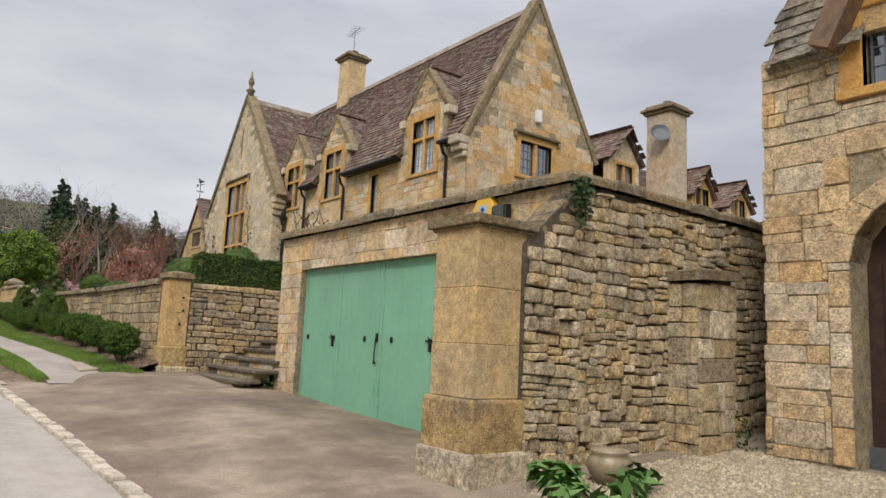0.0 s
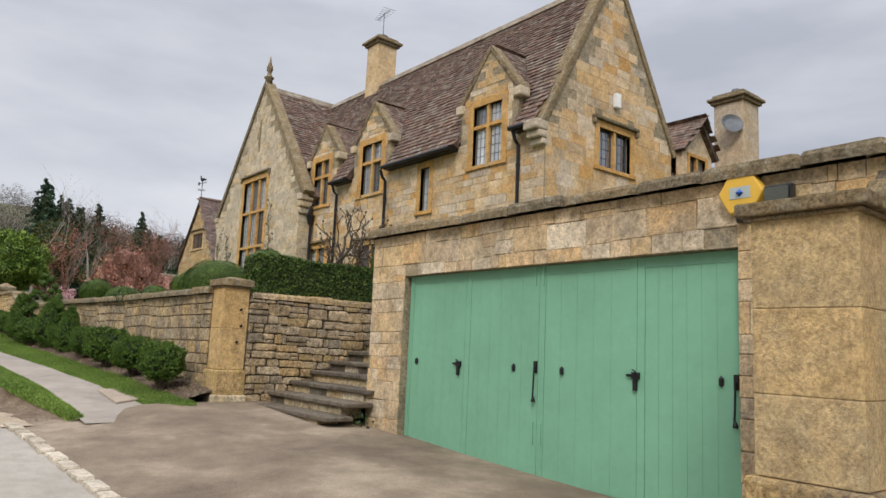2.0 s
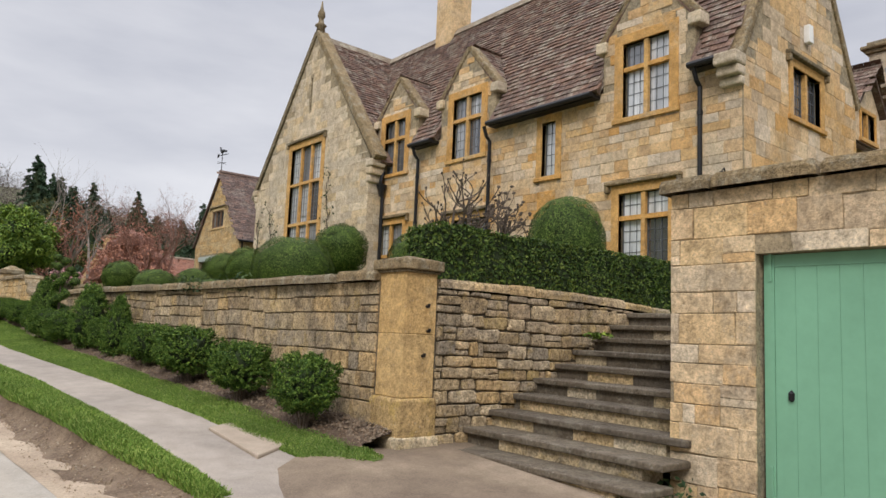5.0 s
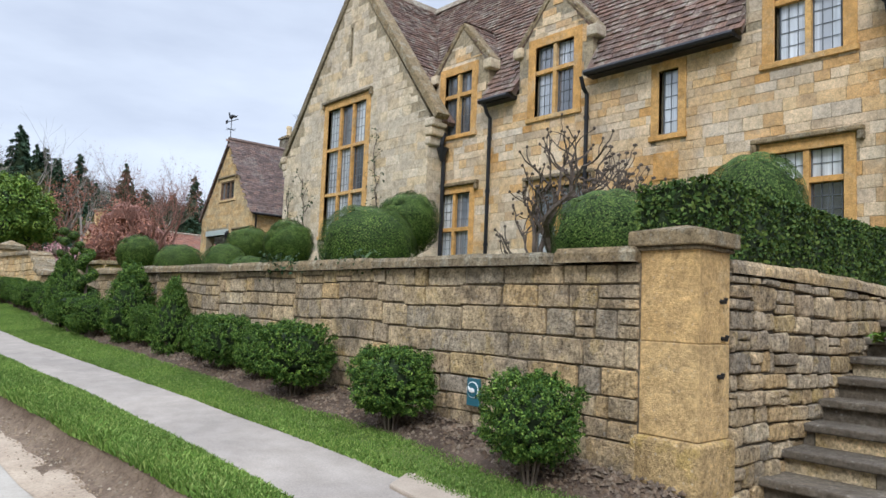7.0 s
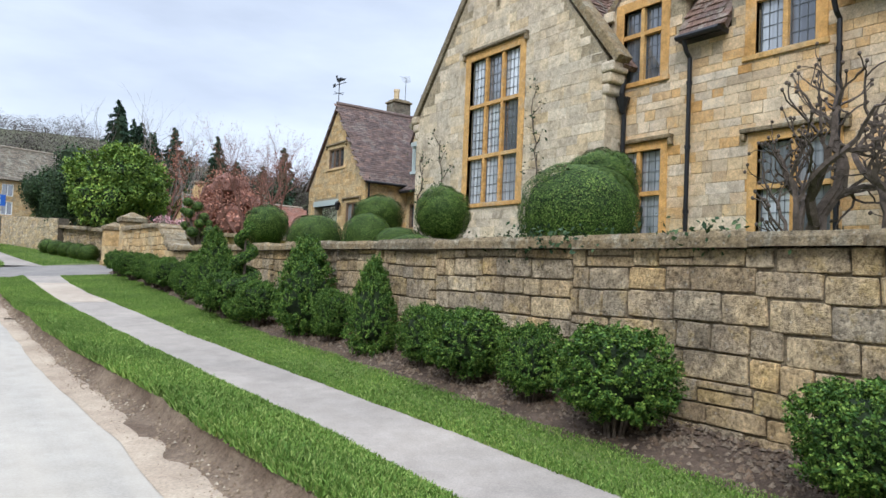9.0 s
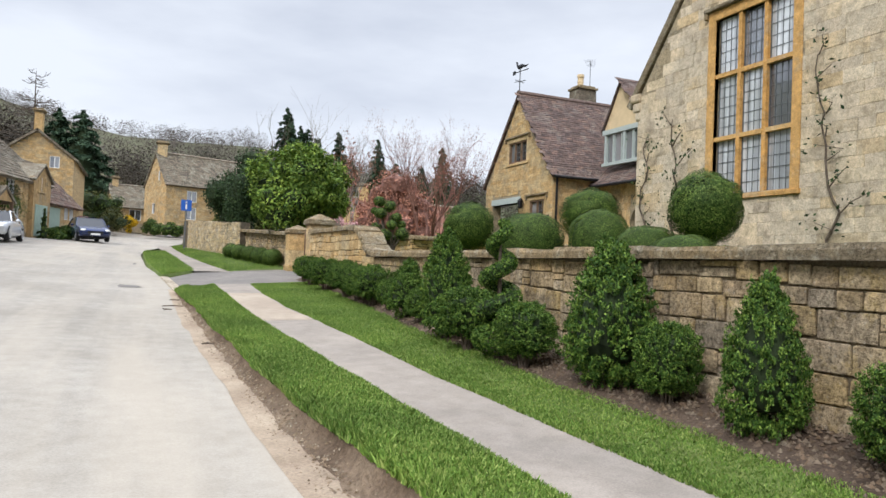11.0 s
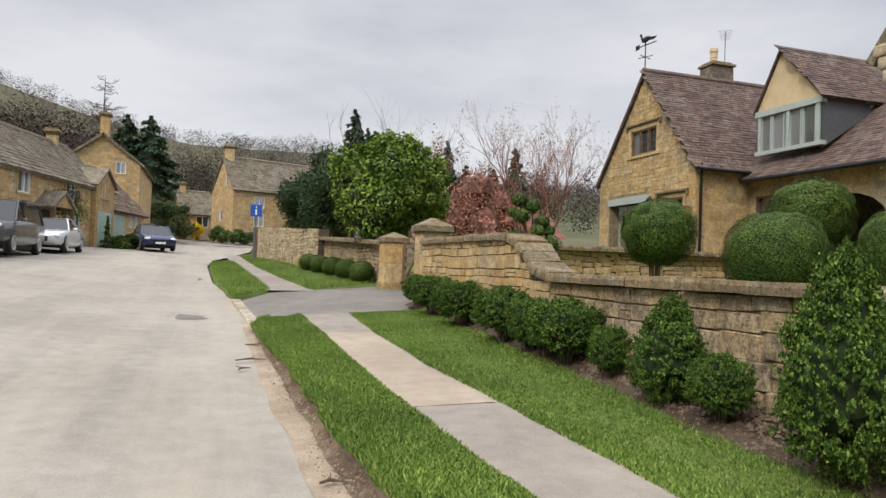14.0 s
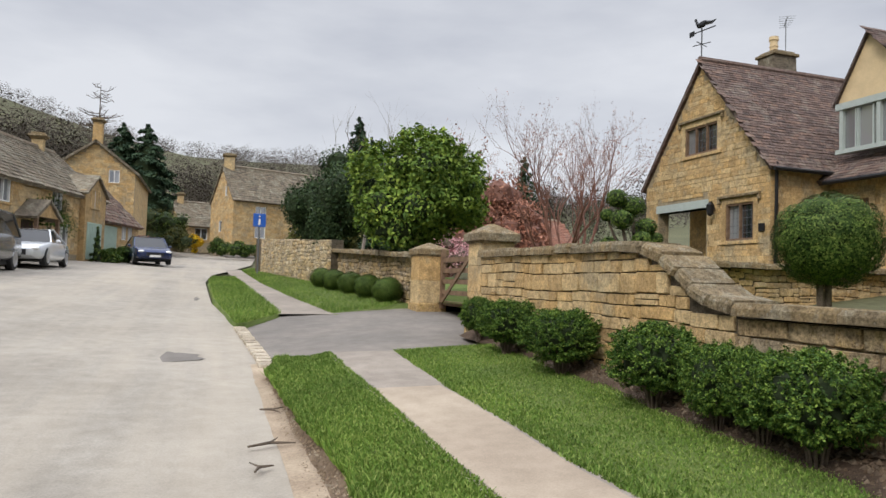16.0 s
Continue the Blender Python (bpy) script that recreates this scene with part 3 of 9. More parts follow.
def window(parent, face, u0, u1, v0, v1, lights=2, transoms=(), label="", hood=True, surround=0.17, mat=None, leaded=True, sill=True, frame_mat=None, proud=0.028, hood_over=0.12, glass=None):
    """A stone mullioned window with leaded panes, set back in its opening (u0..u1, v0..v1 is the clear opening)."""
    mat = mat or M_SURR
    g = Geo()
    s = surround
    ring = [(u0 - s, v0 - 0.02), (u0, v0 - 0.02), (u0, v1), (u1, v1), (u1, v0 - 0.02), (u1 + s, v0 - 0.02), (u1 + s, v1 + s), (u0 - s, v1 + s)]
    g.hexa([face.p(u, v, -0.1) for u, v in ring], [face.p(u, v, proud) for u, v in ring])
    win = bevelled(put("window", g, mat, parent, label or "leaded window in a dressed honey stone surround"), 0.01, 1)
    if sill:
        bevelled(put("sill", face.block(Geo(), u0 - s - 0.03, u1 + s + 0.03, v0 - 0.12, v0 - 0.022, -0.1, proud + 0.03), mat, win), 0.01, 1)
    w = (u1 - u0) / lights
    fm = frame_mat or mat
    mw = 0.085 if frame_mat is None else 0.05
    for i in range(1, lights):
        put("mullion", face.block(Geo(), u0 + i * w - mw / 2, u0 + i * w + mw / 2, v0, v1, -0.12, 0.0), fm, win)
    for t in transoms:
        put("transom", face.block(Geo(), u0, u1, t - mw / 2, t + mw / 2, -0.121, -0.002), fm, win)
    if frame_mat is not None:
        g = Geo()
        face.block(g, u0, u0 + 0.05, v0, v1, -0.12, -0.004)
        face.block(g, u1 - 0.05, u1, v0, v1, -0.12, -0.004)
        face.block(g, u0 + 0.05, u1 - 0.05, v0, v0 + 0.05, -0.12, -0.004)
        face.block(g, u0 + 0.05, u1 - 0.05, v1 - 0.05, v1, -0.12, -0.004)
        put("frame", g, frame_mat, win)
    vs = [v0, *transoms, v1]
    for i in range(lights):
        for va, vb in zip(vs, vs[1:]):
            a, b = u0 + i * w + mw / 2, u0 + (i + 1) * w - mw / 2
            c, d = va + (mw / 2 if va > v0 else 0), vb - (mw / 2 if vb < v1 else 0)
            tl = RNG.uniform(-0.006, 0.006)
            q = Geo().add([face.p(a, c, -0.1 + tl), face.p(b, c, -0.1 - tl), face.p(b, d, -0.1), face.p(a, d, -0.1), face.p(a, c, -0.108), face.p(b, c, -0.108), face.p(b, d, -0.108), face.p(a, d, -0.108)],
                          [(0, 1, 2, 3), (4, 7, 6, 5), (0, 4, 5, 1), (1, 5, 6, 2), (2, 6, 7, 3), (3, 7, 4, 0)])
            put("pane", q, glass or M_GLASS, win)
            if leaded:
                q = Geo()
                nx, ny = max(2, round((b - a) / 0.15)), max(2, round((d - c) / 0.22))
                for k in range(1, nx):
                    x = a + (b - a) * k / nx
                    face.block(q, x - 0.006, x + 0.006, c, d, -0.094, -0.088)
                for k in range(1, ny):
                    y = c + (d - c) * k / ny
                    face.block(q, a, b, y - 0.006, y + 0.006, -0.0935, -0.0885)
                for x in (a, b - 0.02):
                    face.block(q, x, x + 0.02, c, d, -0.094, -0.08)
                put("lead_came_grid", q, M_LEAD, win)["kind"] = "stuff"
    if hood:
        g = Geo()
        hu = s + hood_over
        face.block(g, u0 - hu, u1 + hu, v1 + s + 0.005, v1 + s + 0.085, -0.05, 0.11)
        face.block(g, u0 - hu, u0 - hu + 0.09, v1 + s - 0.13, v1 + s + 0.004, -0.05, 0.1)
        face.block(g, u1 + hu - 0.09, u1 + hu, v1 + s - 0.13, v1 + s + 0.004, -0.05, 0.1)
        bevelled(put("hood_mould", g, M_COPE, win, "weathered stone hood mould"), 0.02, 2)
    return win


def roof_slates(origin, u, s, length, rise, inside, expo=(0.15, 0.10), width=(0.16, 0.3), thick=0.022, seed=3):
    """Courses of slates: origin at the eave, u along it, s up the slope."""
    r = random.Random(seed)
    o, u, s = Vector(origin), Vector(u).normalized(), Vector(s).normalized()
    n = u.cross(s)
    if n.z < 0:
        n = -n
    out, y = [], 0.0
    while y < rise:
        e = expo[0] + (expo[1] - expo[0]) * y / rise
        x = -r.uniform(0, 0.2)
        while x < length:
            w = r.uniform(*width)
            if inside(x + w / 2, y + e / 2):
                c = o + u * (x + w / 2) + s * (y - 0.02) + n * r.uniform(0.0, 0.008)
                a, b, d = u * (w - 0.006), s * (e * 1.45), n * thick * r.uniform(0.8, 1.3)
                out.append(Matrix(((a.x, b.x, d.x, c.x), (a.y, b.y, d.y, c.y), (a.z, b.z, d.z, c.z), (0, 0, 0, 1))))
            x += w
        y += e
    return out


def slab(g, pts, t):
    """A flat polygon given thickness t along its normal, downwards."""
    pts = [Vector(p) for p in pts]
    n = (pts[1] - pts[0]).cross(pts[2] - pts[0]).normalized()
    if n.z > 0:
        n = -n
    return g.hexa([p + n * t for p in pts], pts)


# ---- leaves ----
def leaf_cloud(points, normals, size, seed, jitter=0.8, fold=0.25, aspect=0.55):
    """Small folded leaves at the given places."""
    r = np.random.RandomState(seed)
    n = len(points)
    d = np.array(normals) + r.normal(0, jitter, (n, 3))
    d /= np.linalg.norm(d, axis=1)[:, None]
    t = np.cross(d, r.normal(0, 1, (n, 3)))
    t /= np.linalg.norm(t, axis=1)[:, None]
    b = np.cross(d, t)
    sz = size * r.uniform(0.65, 1.35, (n, 1))
    P = np.array(points)
    vs = np.stack([P - t * sz * 0.5, P + b * sz * 0.5 * aspect + d * sz * fold * 0.4, P + t * sz * 0.5, P - b * sz * 0.5 * aspect + d * sz * fold * 0.4], 1).reshape(-1, 3)
    g = Geo()
    g.v = vs
    g.f = np.arange(4 * n).reshape(-1, 4)
    return g


def cloud_mesh(name, g, mat):
    me = bpy.data.meshes.new(name)
    n = len(g.v)
    me.vertices.add(n)
    me.vertices.foreach_set("co", np.asarray(g.v, dtype=np.float32).ravel())
    k = n // 4
    me.loops.add(n)
    me.loops.foreach_set("vertex_index", np.arange(n, dtype=np.int32))
    me.polygons.add(k)
    me.polygons.foreach_set("loop_start", np.arange(0, n, 4, dtype=np.int32))
    me.update(calc_edges=True)
    me.materials.append(mat)
    return me


def put_leaves(name, g, mat, parent=None):
    ob = new(name, cloud_mesh(name, g, mat))
    ob.parent = parent
    return ob


def shell_points(shape, n, seed, deep=0.16, lump=0.1, freq=3.0):
    """Random places in the outer layer of a shape: shape(direction) gives a radius vector."""
    r = np.random.RandomState(seed)
    d = r.normal(0, 1, (n, 3))
    d /= np.linalg.norm(d, axis=1)[:, None]
    pts = []
    for v in d:
        q = Vector(v)
        k = 1 + lump * noise.noise(q * freq + Vector((seed * 1.7, 0, 0))) + 0.5 * lump * noise.noise(q * freq * 2.6 + Vector((0, seed, 0)))
        pts.append(shape(q) * k)
    pts = np.array(pts) * (1 - deep * r.uniform(0, 1, (n, 1)) ** 1.8)
    return pts, d


def ico(g, c, rx, ry, rz, sub=2, lump=0.1, seed=0):
    bm = bmesh.new()
    bmesh.ops.create_icosphere(bm, subdivisions=sub, radius=1)
    vs = []
    for v in bm.verts:
        k = 1 + lump * noise.noise(v.co * 2.3 + Vector((seed * 3.1, seed, 0)))
        vs.append((c[0] + v.co.x * rx * k, c[1] + v.co.y * ry * k, c[2] + v.co.z * rz * k))
    g.add(vs, [tuple(v.index for v in f.verts) for f in bm.faces])
    bm.free()
    return g

# ---- ground ----
ROAD_R = line([(-20, 1.75), (5.7, 1.54), (8.5, 1.46), (12.4, 1.28), (16, 1.0), (18, 0.85), (20, 0.75), (22, 0.6), (25, 0.5), (28, 0.4), (31, 0.37), (34.3, 0.38), (38.3, 0.2), (43, -0.17), (52, -0.35), (58, -0.1), (64, 0.9), (75, 2.5), (120, 6)])
VERGE_L = line([(12.7, 1.93), (14, 1.62), (16, 1.42), (17.7, 1.24), (19.7, 1.06), (23.3, 0.76), (25, 0.68), (27, 0.62), (29.2, 0.56), (33, 0.42), (33.9, 0.55)])
PATH_L = line([(12.7, 2.02), (14.5, 1.98), (17.1, 1.89), (18.4, 1.85), (20.3, 1.68), (23.6, 1.45), (26.2, 1.3), (28.2, 1.22), (31, 1.19), (33.9, 1.17)])
PATH_R = line([(12.7, 3.0), (16.6, 2.74), (17.6, 2.68), (18.9, 2.6), (20.8, 2.42), (23.3, 2.22), (25.7, 2.15), (27.7, 2.02), (29.3, 1.92), (31.6, 1.94), (33.9, 2.0)])
SOIL_L = line([(12.7, 3.45), (14, 3.3), (17, 3.2), (20, 3.05), (24, 2.95), (27, 3.03), (29, 3.12), (33.9, 3.4)])
WALL_X = line([(13, 3.86), (18.2, 3.84), (20, 3.74), (22, 3.62), (24, 3.58), (36, 3.58)])


def ragged(f, a, s):
    """An edge that wanders a little from its line."""
    return lambda y: f(y) + a * noise.noise(Vector((y * 0.8, s, 0.5))) + 0.6 * a * noise.noise(Vector((y * 2.9, s, 7.5)))


VERGE_L, PATH_L, PATH_R, SOIL_L = ragged(VERGE_L, 0.055, 1.3), ragged(PATH_L, 0.026, 4.1), ragged(PATH_R, 0.026, 8.7), ragged(SOIL_L, 0.12, 12.9)


def lift(y):
    """The climb of the road along its length."""
    return SL * y if y < 75 else SL * 75 + (y - 75) * 0.055


def crossfall(x):
    return 0.055 * max(0.0, -1.5 - x)


def strip(name, lines, y0, y1, step, mat, label, category, rough=0.0, seed=0):
    """A ribbon of ground between lines given as (x(y), height(y)) pairs."""
    g = Geo()
    ys = [y0 + (y1 - y0) * i / max(1, round((y1 - y0) / step)) for i in range(max(1, round((y1 - y0) / step)) + 1)]
    vs, n = [], len(lines)
    for y in ys:
        for fx, fz in lines:
            x = fx(y) if callable(fx) else fx
            z = fz(y) if callable(fz) else fz
            j = rough * noise.noise(Vector((x * 3, y * 2.2, seed)))
            vs.append((x + j, y, lift(y) + z + crossfall(x) + 0.5 * j))
    fs = [(i * n + k, i * n + k + 1, (i + 1) * n + k + 1, (i + 1) * n + k) for i in range(len(ys) - 1) for k in range(n - 1)]
    return setting(name, g.add(vs, fs), mat, label, category, True)


def between(fa, fb, t):
    return lambda y: fa(y) * (1 - t) + fb(y) * t


strip("road", [(-8.6, 0.0), (-5.0, 0.0), (-2.5, 0.02), (-0.6, 0.02), (lambda y: ROAD_R(y) + 0.0, 0.0)], -20, 110, 1.0, M_ROAD, "pale dusty village road of worn tarmac", "road")
BANK_H = line([(12.5, 0.03), (13.6, 0.12), (15, 0.2), (20, 0.2), (26, 0.15), (33, 0.08)])
strip("road_edge_silt", [(lambda y: ROAD_R(y) - 0.13 + 0.05 * noise.noise(Vector((0, y * 0.9, 0))), 0.006), (lambda y: ROAD_R(y) - 0.02, 0.012), (between(ROAD_R, VERGE_L, 0.28), lambda y: 0.02), (between(ROAD_R, VERGE_L, 0.5), lambda y: 0.01 + 0.12 * BANK_H(y) - 0.02)], 12.6, 34, 0.25, M_SAND, "washed sandy silt along the road edge", "silt", 0.02)
PH = line([(12.4, 0.06), (13.5, 0.12), (15.5, 0.17)])
strip("earth_bank", [(lambda y: ROAD_R(y), 0.0), (between(ROAD_R, VERGE_L, 0.25), lambda y: 0.012), (between(ROAD_R, VERGE_L, 0.5), lambda y: 0.015 + 0.05 * BANK_H(y)), (between(ROAD_R, VERGE_L, 0.68), lambda y: 0.02 + 0.14 * BANK_H(y)), (between(ROAD_R, VERGE_L, 0.8), lambda y: 0.015 + 0.32 * BANK_H(y)), (between(ROAD_R, VERGE_L, 0.89), lambda y: 0.62 * BANK_H(y)), (between(ROAD_R, VERGE_L, 0.96), lambda y: 0.92 * BANK_H(y)), (lambda y: VERGE_L(y) + 0.06, lambda y: BANK_H(y) + 0.012)], 12.7, 33.9, 0.08, M_BANK, "bare crumbling earth bank cut along the road edge", "earth bank", 0.075, 3)
strip("verge", [(lambda y: VERGE_L(y), lambda y: BANK_H(y) + 0.005), (lambda y: VERGE_L(y) + 0.06, lambda y: BANK_H(y) + 0.03), (between(VERGE_L, PATH_L, 0.6), lambda y: BANK_H(y) + 0.03), (PATH_L, PH)], 12.7, 33.9, 0.2, M_TURF, "strip of short spring grass beside the footpath", "grass verge", 0.03, 5)
strip("footpath", [(lambda y: PATH_L(y) - 0.03, PH), (lambda y: PATH_R(y) + 0.03, lambda y: PH(y) + 0.02)], 12.4, 33.9, 0.5, M_PATH, "narrow tarmac footpath between grass strips", "footpath")
strip("footpath_slab", [(lambda y: PATH_L(y) + 0.03, 0.176), (lambda y: PATH_R(y) - 0.05, 0.196)], 27.4, 31.6, 0.5, M_PATHC, "sandy patch of newer footpath surfacing", "footpath", 0.015)
strip("lawn_strip", [(PATH_R, lambda y: PH(y) + 0.02), (between(PATH_R, SOIL_L, 0.5), lambda y: PH(y) + 0.07), (SOIL_L, lambda y: PH(y) + 0.1)], 12.9, 33.9, 0.25, M_TURF, "strip of short spring grass before the shrub bed", "grass verge", 0.02, 8)
strip("shrub_bed", [(lambda y: SOIL_L(y) - 0.08, lambda y: PH(y) + 0.085), (between(SOIL_L, WALL_X, 0.4), lambda y: PH(y) + 0.16), (lambda y: WALL_X(y) + 0.1, lambda y: PH(y) + 0.23)], 13.3, 35.0, 0.2, M_SOIL, "mulched soil bed at the foot of the wall", "soil bed", 0.05, 9)
# forecourt before the garage
FORE_IN = line([(-20, 0.0), (4, 0.02), (8, 0.03), (12.7, 0.12), (13.2, 0.12), (14.5, 0.0)])
strip("forecourt", [(lambda y: ROAD_R(y), 0.0), (between(ROAD_R, lambda y: 3.2, 0.5), lambda y: 0.5 * FORE_IN(y)), (3.0, lambda y: FORE_IN(y) + 0.05), (4.4, lambda y: FORE_IN(y) + 0.08 - 0.01 * max(0, 10 - y) * 0), (5.3, lambda y: 0.1 if y < 9 else 0.1 + 0.02 * (y - 9)), (9.0, 0.12)], 2.6, 14.4, 0.4, M_APRON, "worn tarmac forecourt before the garage doors", "forecourt")
strip("gravel_drive", [(lambda y: ROAD_R(y), -0.02), (3.0, 0.02), (5.0, 0.2), (9.5, 0.45)], -20, 4.9, 0.5, M_GRAVEL, "pale gravel drive before the arched doorway", "gravel drive")
# driveway to the field gate, second verge and path
strip("driveway", [(lambda y: ROAD_R(y), 0.0), (1.8, 0.12), (3.7, 0.22), (9.0, 0.3)], 33.6, 40.2, 0.4, M_DRIVE, "tarmac driveway leading to a wooden gate", "driveway")
ISL_R = line([(37.6, 0.35), (39.3, 1.12), (44, 1.02), (52, 0.8), (57.5, 0.62)])
ISL_L = line([(37.6, 0.22), (38.3, 0.16), (43, -0.1), (52, -0.25), (57.5, 0.1)])
ISL_Z = line([(37.6, 0.1), (38.5, 1.0), (53.5, 1.0), (55, 0.2)])
LAWN_Z = line([(39.0, 0.3), (39.6, 0.7), (40.4, 1.0)])
strip("verge_island", [(lambda y: ISL_L(y) - 0.03, -0.06), (lambda y: ISL_L(y) + 0.05, lambda y: 0.09 * ISL_Z(y)), (lambda y: ISL_L(y) + 0.14, lambda y: 0.12 * ISL_Z(y)), (lambda y: ISL_R(y) - 0.04, lambda y: 0.13 * ISL_Z(y)), (lambda y: ISL_R(y) + 0.02, lambda y: 0.13 * ISL_Z(y) - 0.08)], 37.6, 55, 0.3, M_TURF, "small island of grass between road and path", "grass verge", 0.03, 4)
P2_R = line([(39.5, 2.1), (44, 1.75), (50, 1.45), (58, 1.3), (62, 1.3)])
strip("far_footpath", [(lambda y: ISL_R(y) - 0.05, 0.125), (lambda y: P2_R(y) + 0.05, 0.14)], 39.2, 62, 0.5, M_PATH, "tarmac footpath curving away along the wall", "footpath")
G2_R = line([(39.5, 3.2), (41, 4.0), (50, 3.3), (58, 2.2), (62, 1.9)])
strip("far_lawn", [(P2_R, 0.14), (between(P2_R, G2_R, 0.5), lambda y: 0.24 * LAWN_Z(y)), (lambda y: G2_R(y) + 1.2, lambda y: 0.3 * LAWN_Z(y))], 39.0, 62, 0.4, M_TURF, "grass bank below the old dry-stone wall", "grass verge", 0.03, 6)
# the far side and the country beyond
g = Geo()
_xs = [-900, -400, -200, -110, -60, -35, -22, -15, -11, -8.4, -4, 0, 4, 8, 14, 22, 35, 60, 110, 200, 400, 900]
_ys = [-600, -200, -60, -20, 0, 10, 20, 30, 40, 50, 60, 75, 90, 110, 140, 180, 230, 290, 360, 440, 540, 700, 950]


def land(x, y):
    z = lift(max(-60, min(y, 110))) - 0.12
    if y > 110:
        d = y - 110
        k = float(np.interp(x / y, (-0.3, 0.12, 0.4, 1.2), (1.0, 1.0, 0.5, 0.35)))
        z += k * (0.12 * min(d, 90) + (0.215 * max(0, d - 90) if d < 330 else 0.215 * 240))
    if x < -12:
        z += min(60, 0.16 * (-12 - x) + 0.0009 * (x + 12) ** 2)
    if x > 5 and y > -20:
        z += min(1.9, 0.12 * (x - 5)) if y < 110 else 0
    if x > 30:
        z += min(40, 0.1 * (x - 30))
    return z


for y in _ys:
    for x in _xs:
        g.v.append((x, y, land(x, y)))
_n = len(_xs)
g.f = [(i * _n + k, i * _n + k + 1, (i + 1) * _n + k + 1, (i + 1) * _n + k) for i in range(len(_ys) - 1) for k in range(_n - 1)]
setting("ground", g, M_FIELD, "rough grass land rising to wooded hills", "ground", True)

# pale kerb stones by the forecourt and by the driveway
kerb = setting("kerb", Geo().box(-0.01, 0, -0.1, 0.01, 0.02, -0.05), M_KERB, "row of pale flush kerb stones along the road", "kerb")
_m = []
_y = 3.0
while _y < 12.6:
    l = RNG.uniform(0.22, 0.5)
    c = Vector((ROAD_R(_y + l / 2) + 0.02 + RNG.uniform(-0.01, 0.01), _y + l / 2, lift(_y + l / 2) - 0.02))
    _m.append(Matrix(((0.14, 0, 0, c.x), (0, 0, l - 0.02, c.y), (0, 0.05 + RNG.uniform(0, 0.012), 0, c.z), (0, 0, 0, 1))))
    _y += l
_y = 33.7
while _y < 37.6:
    l = RNG.uniform(0.2, 0.34)
    c = Vector((ROAD_R(_y + l / 2) + 0.05, _y + l / 2, lift(_y + l / 2) - 0.02))
    _m.append(Matrix(((0.2, 0, 0, c.x), (0, 0, l - 0.03, c.y), (0, 0.06, 0, c.z), (0, 0, 0, 1))))
    _y += l
pieces(kerb, "kerb_stone", _m, T_SQR, M_KERB)

# concrete cover in the grass beside the path
g = Geo()
_q = [(2.64, 14.72), (3.16, 15.02), (3.2, 13.95), (2.6, 13.52)]
g.hexa([(x, y, lift(y) + 0.02) for x, y in _q], [(x, y, lift(y) + PH(y) + 0.045) for x, y in _q])
tagged(bevelled(put("access_cover", g, M_PATHC), 0.015), "flat concrete access cover beside the footpath", "access cover")

# ---- garage, pier, garden walls ----
GX, GY0, GY1, GTOP = 5.1, 4.62, 11.15, 3.1
FG = Face((GX, 0, 0), (0, 1, 0), (-1, 0, 0))
flat = lambda v: (lambda u: v)
GD0, GD1, GDT = 5.95, 10.42, 2.56
garage = setting("wall_garage_front", wall_body(FG, GY0 + 0.5, GY1, flat(0.0), flat(GTOP), [(GD0, GD1, -0.1, GDT)], 0.4), M_MORTAR, "honey ashlar garage front wall with a wide door opening", "wall")
pieces(garage, "stone", courses(FG, GY0 + 0.02, GY1, flat(0.2), flat(GTOP), [(GD0, GD1, -0.1, GDT)], (0.13, 0.27), (0.16, 0.55), 0.005, (0.008, 0.016), 5, wave=0.04, split=0.15), T_ASH, M_GAR, None, 300)
FE = Face((0, GY0, 0), (1, 0, 0), (0, -1, 0))
end = setting("wall_garage_end", wall_body(FE, GX - 0.004, 11.5, flat(0.0), line([(5.1, GTOP), (5.5, GTOP), (11.5, GTOP - 0.06)]), [], 0.5), M_DARKJOINT, "rough dry-stone side wall of the garage", "wall")
_st = courses(FE, GX - 0.02, 9.6, flat(0.15), flat(GTOP - 0.05), [], (0.07, 0.17), (0.1, 0.34), 0.006, (0.035, 0.07), 11, wave=0.2, split=0.35, tilt=0.05)
pieces(end, "stone", _st, T_RUB, M_DRY, (5.6, 4.6, 1.8), 300)
# low return wall that climbs from the pier to the garage corner
ret = setting("wall_return", wall_body(Face((0, 4.6, 0), (1, 0, 0), (0, -1, 0)), 4.42, GX - 0.01, flat(0.0), line([(4.42, 2.4), (4.7, 2.6), (5.08, 3.0)]), [], 0.32), M_DARKJOINT, "short sloping dry-stone wall behind the pier", "wall")
pieces(ret, "stone", courses(Face((0, 4.6, 0), (1, 0, 0), (0, -1, 0)), 4.45, GX + 0.05, flat(0.3), line([(4.42, 2.38), (4.7, 2.6), (5.1, 3.0)]), [], (0.07, 0.16), (0.12, 0.32), 0.01, (0.03, 0.08), 13, wave=0.08, split=0.25, tilt=0.06), T_RUB, M_DRY)
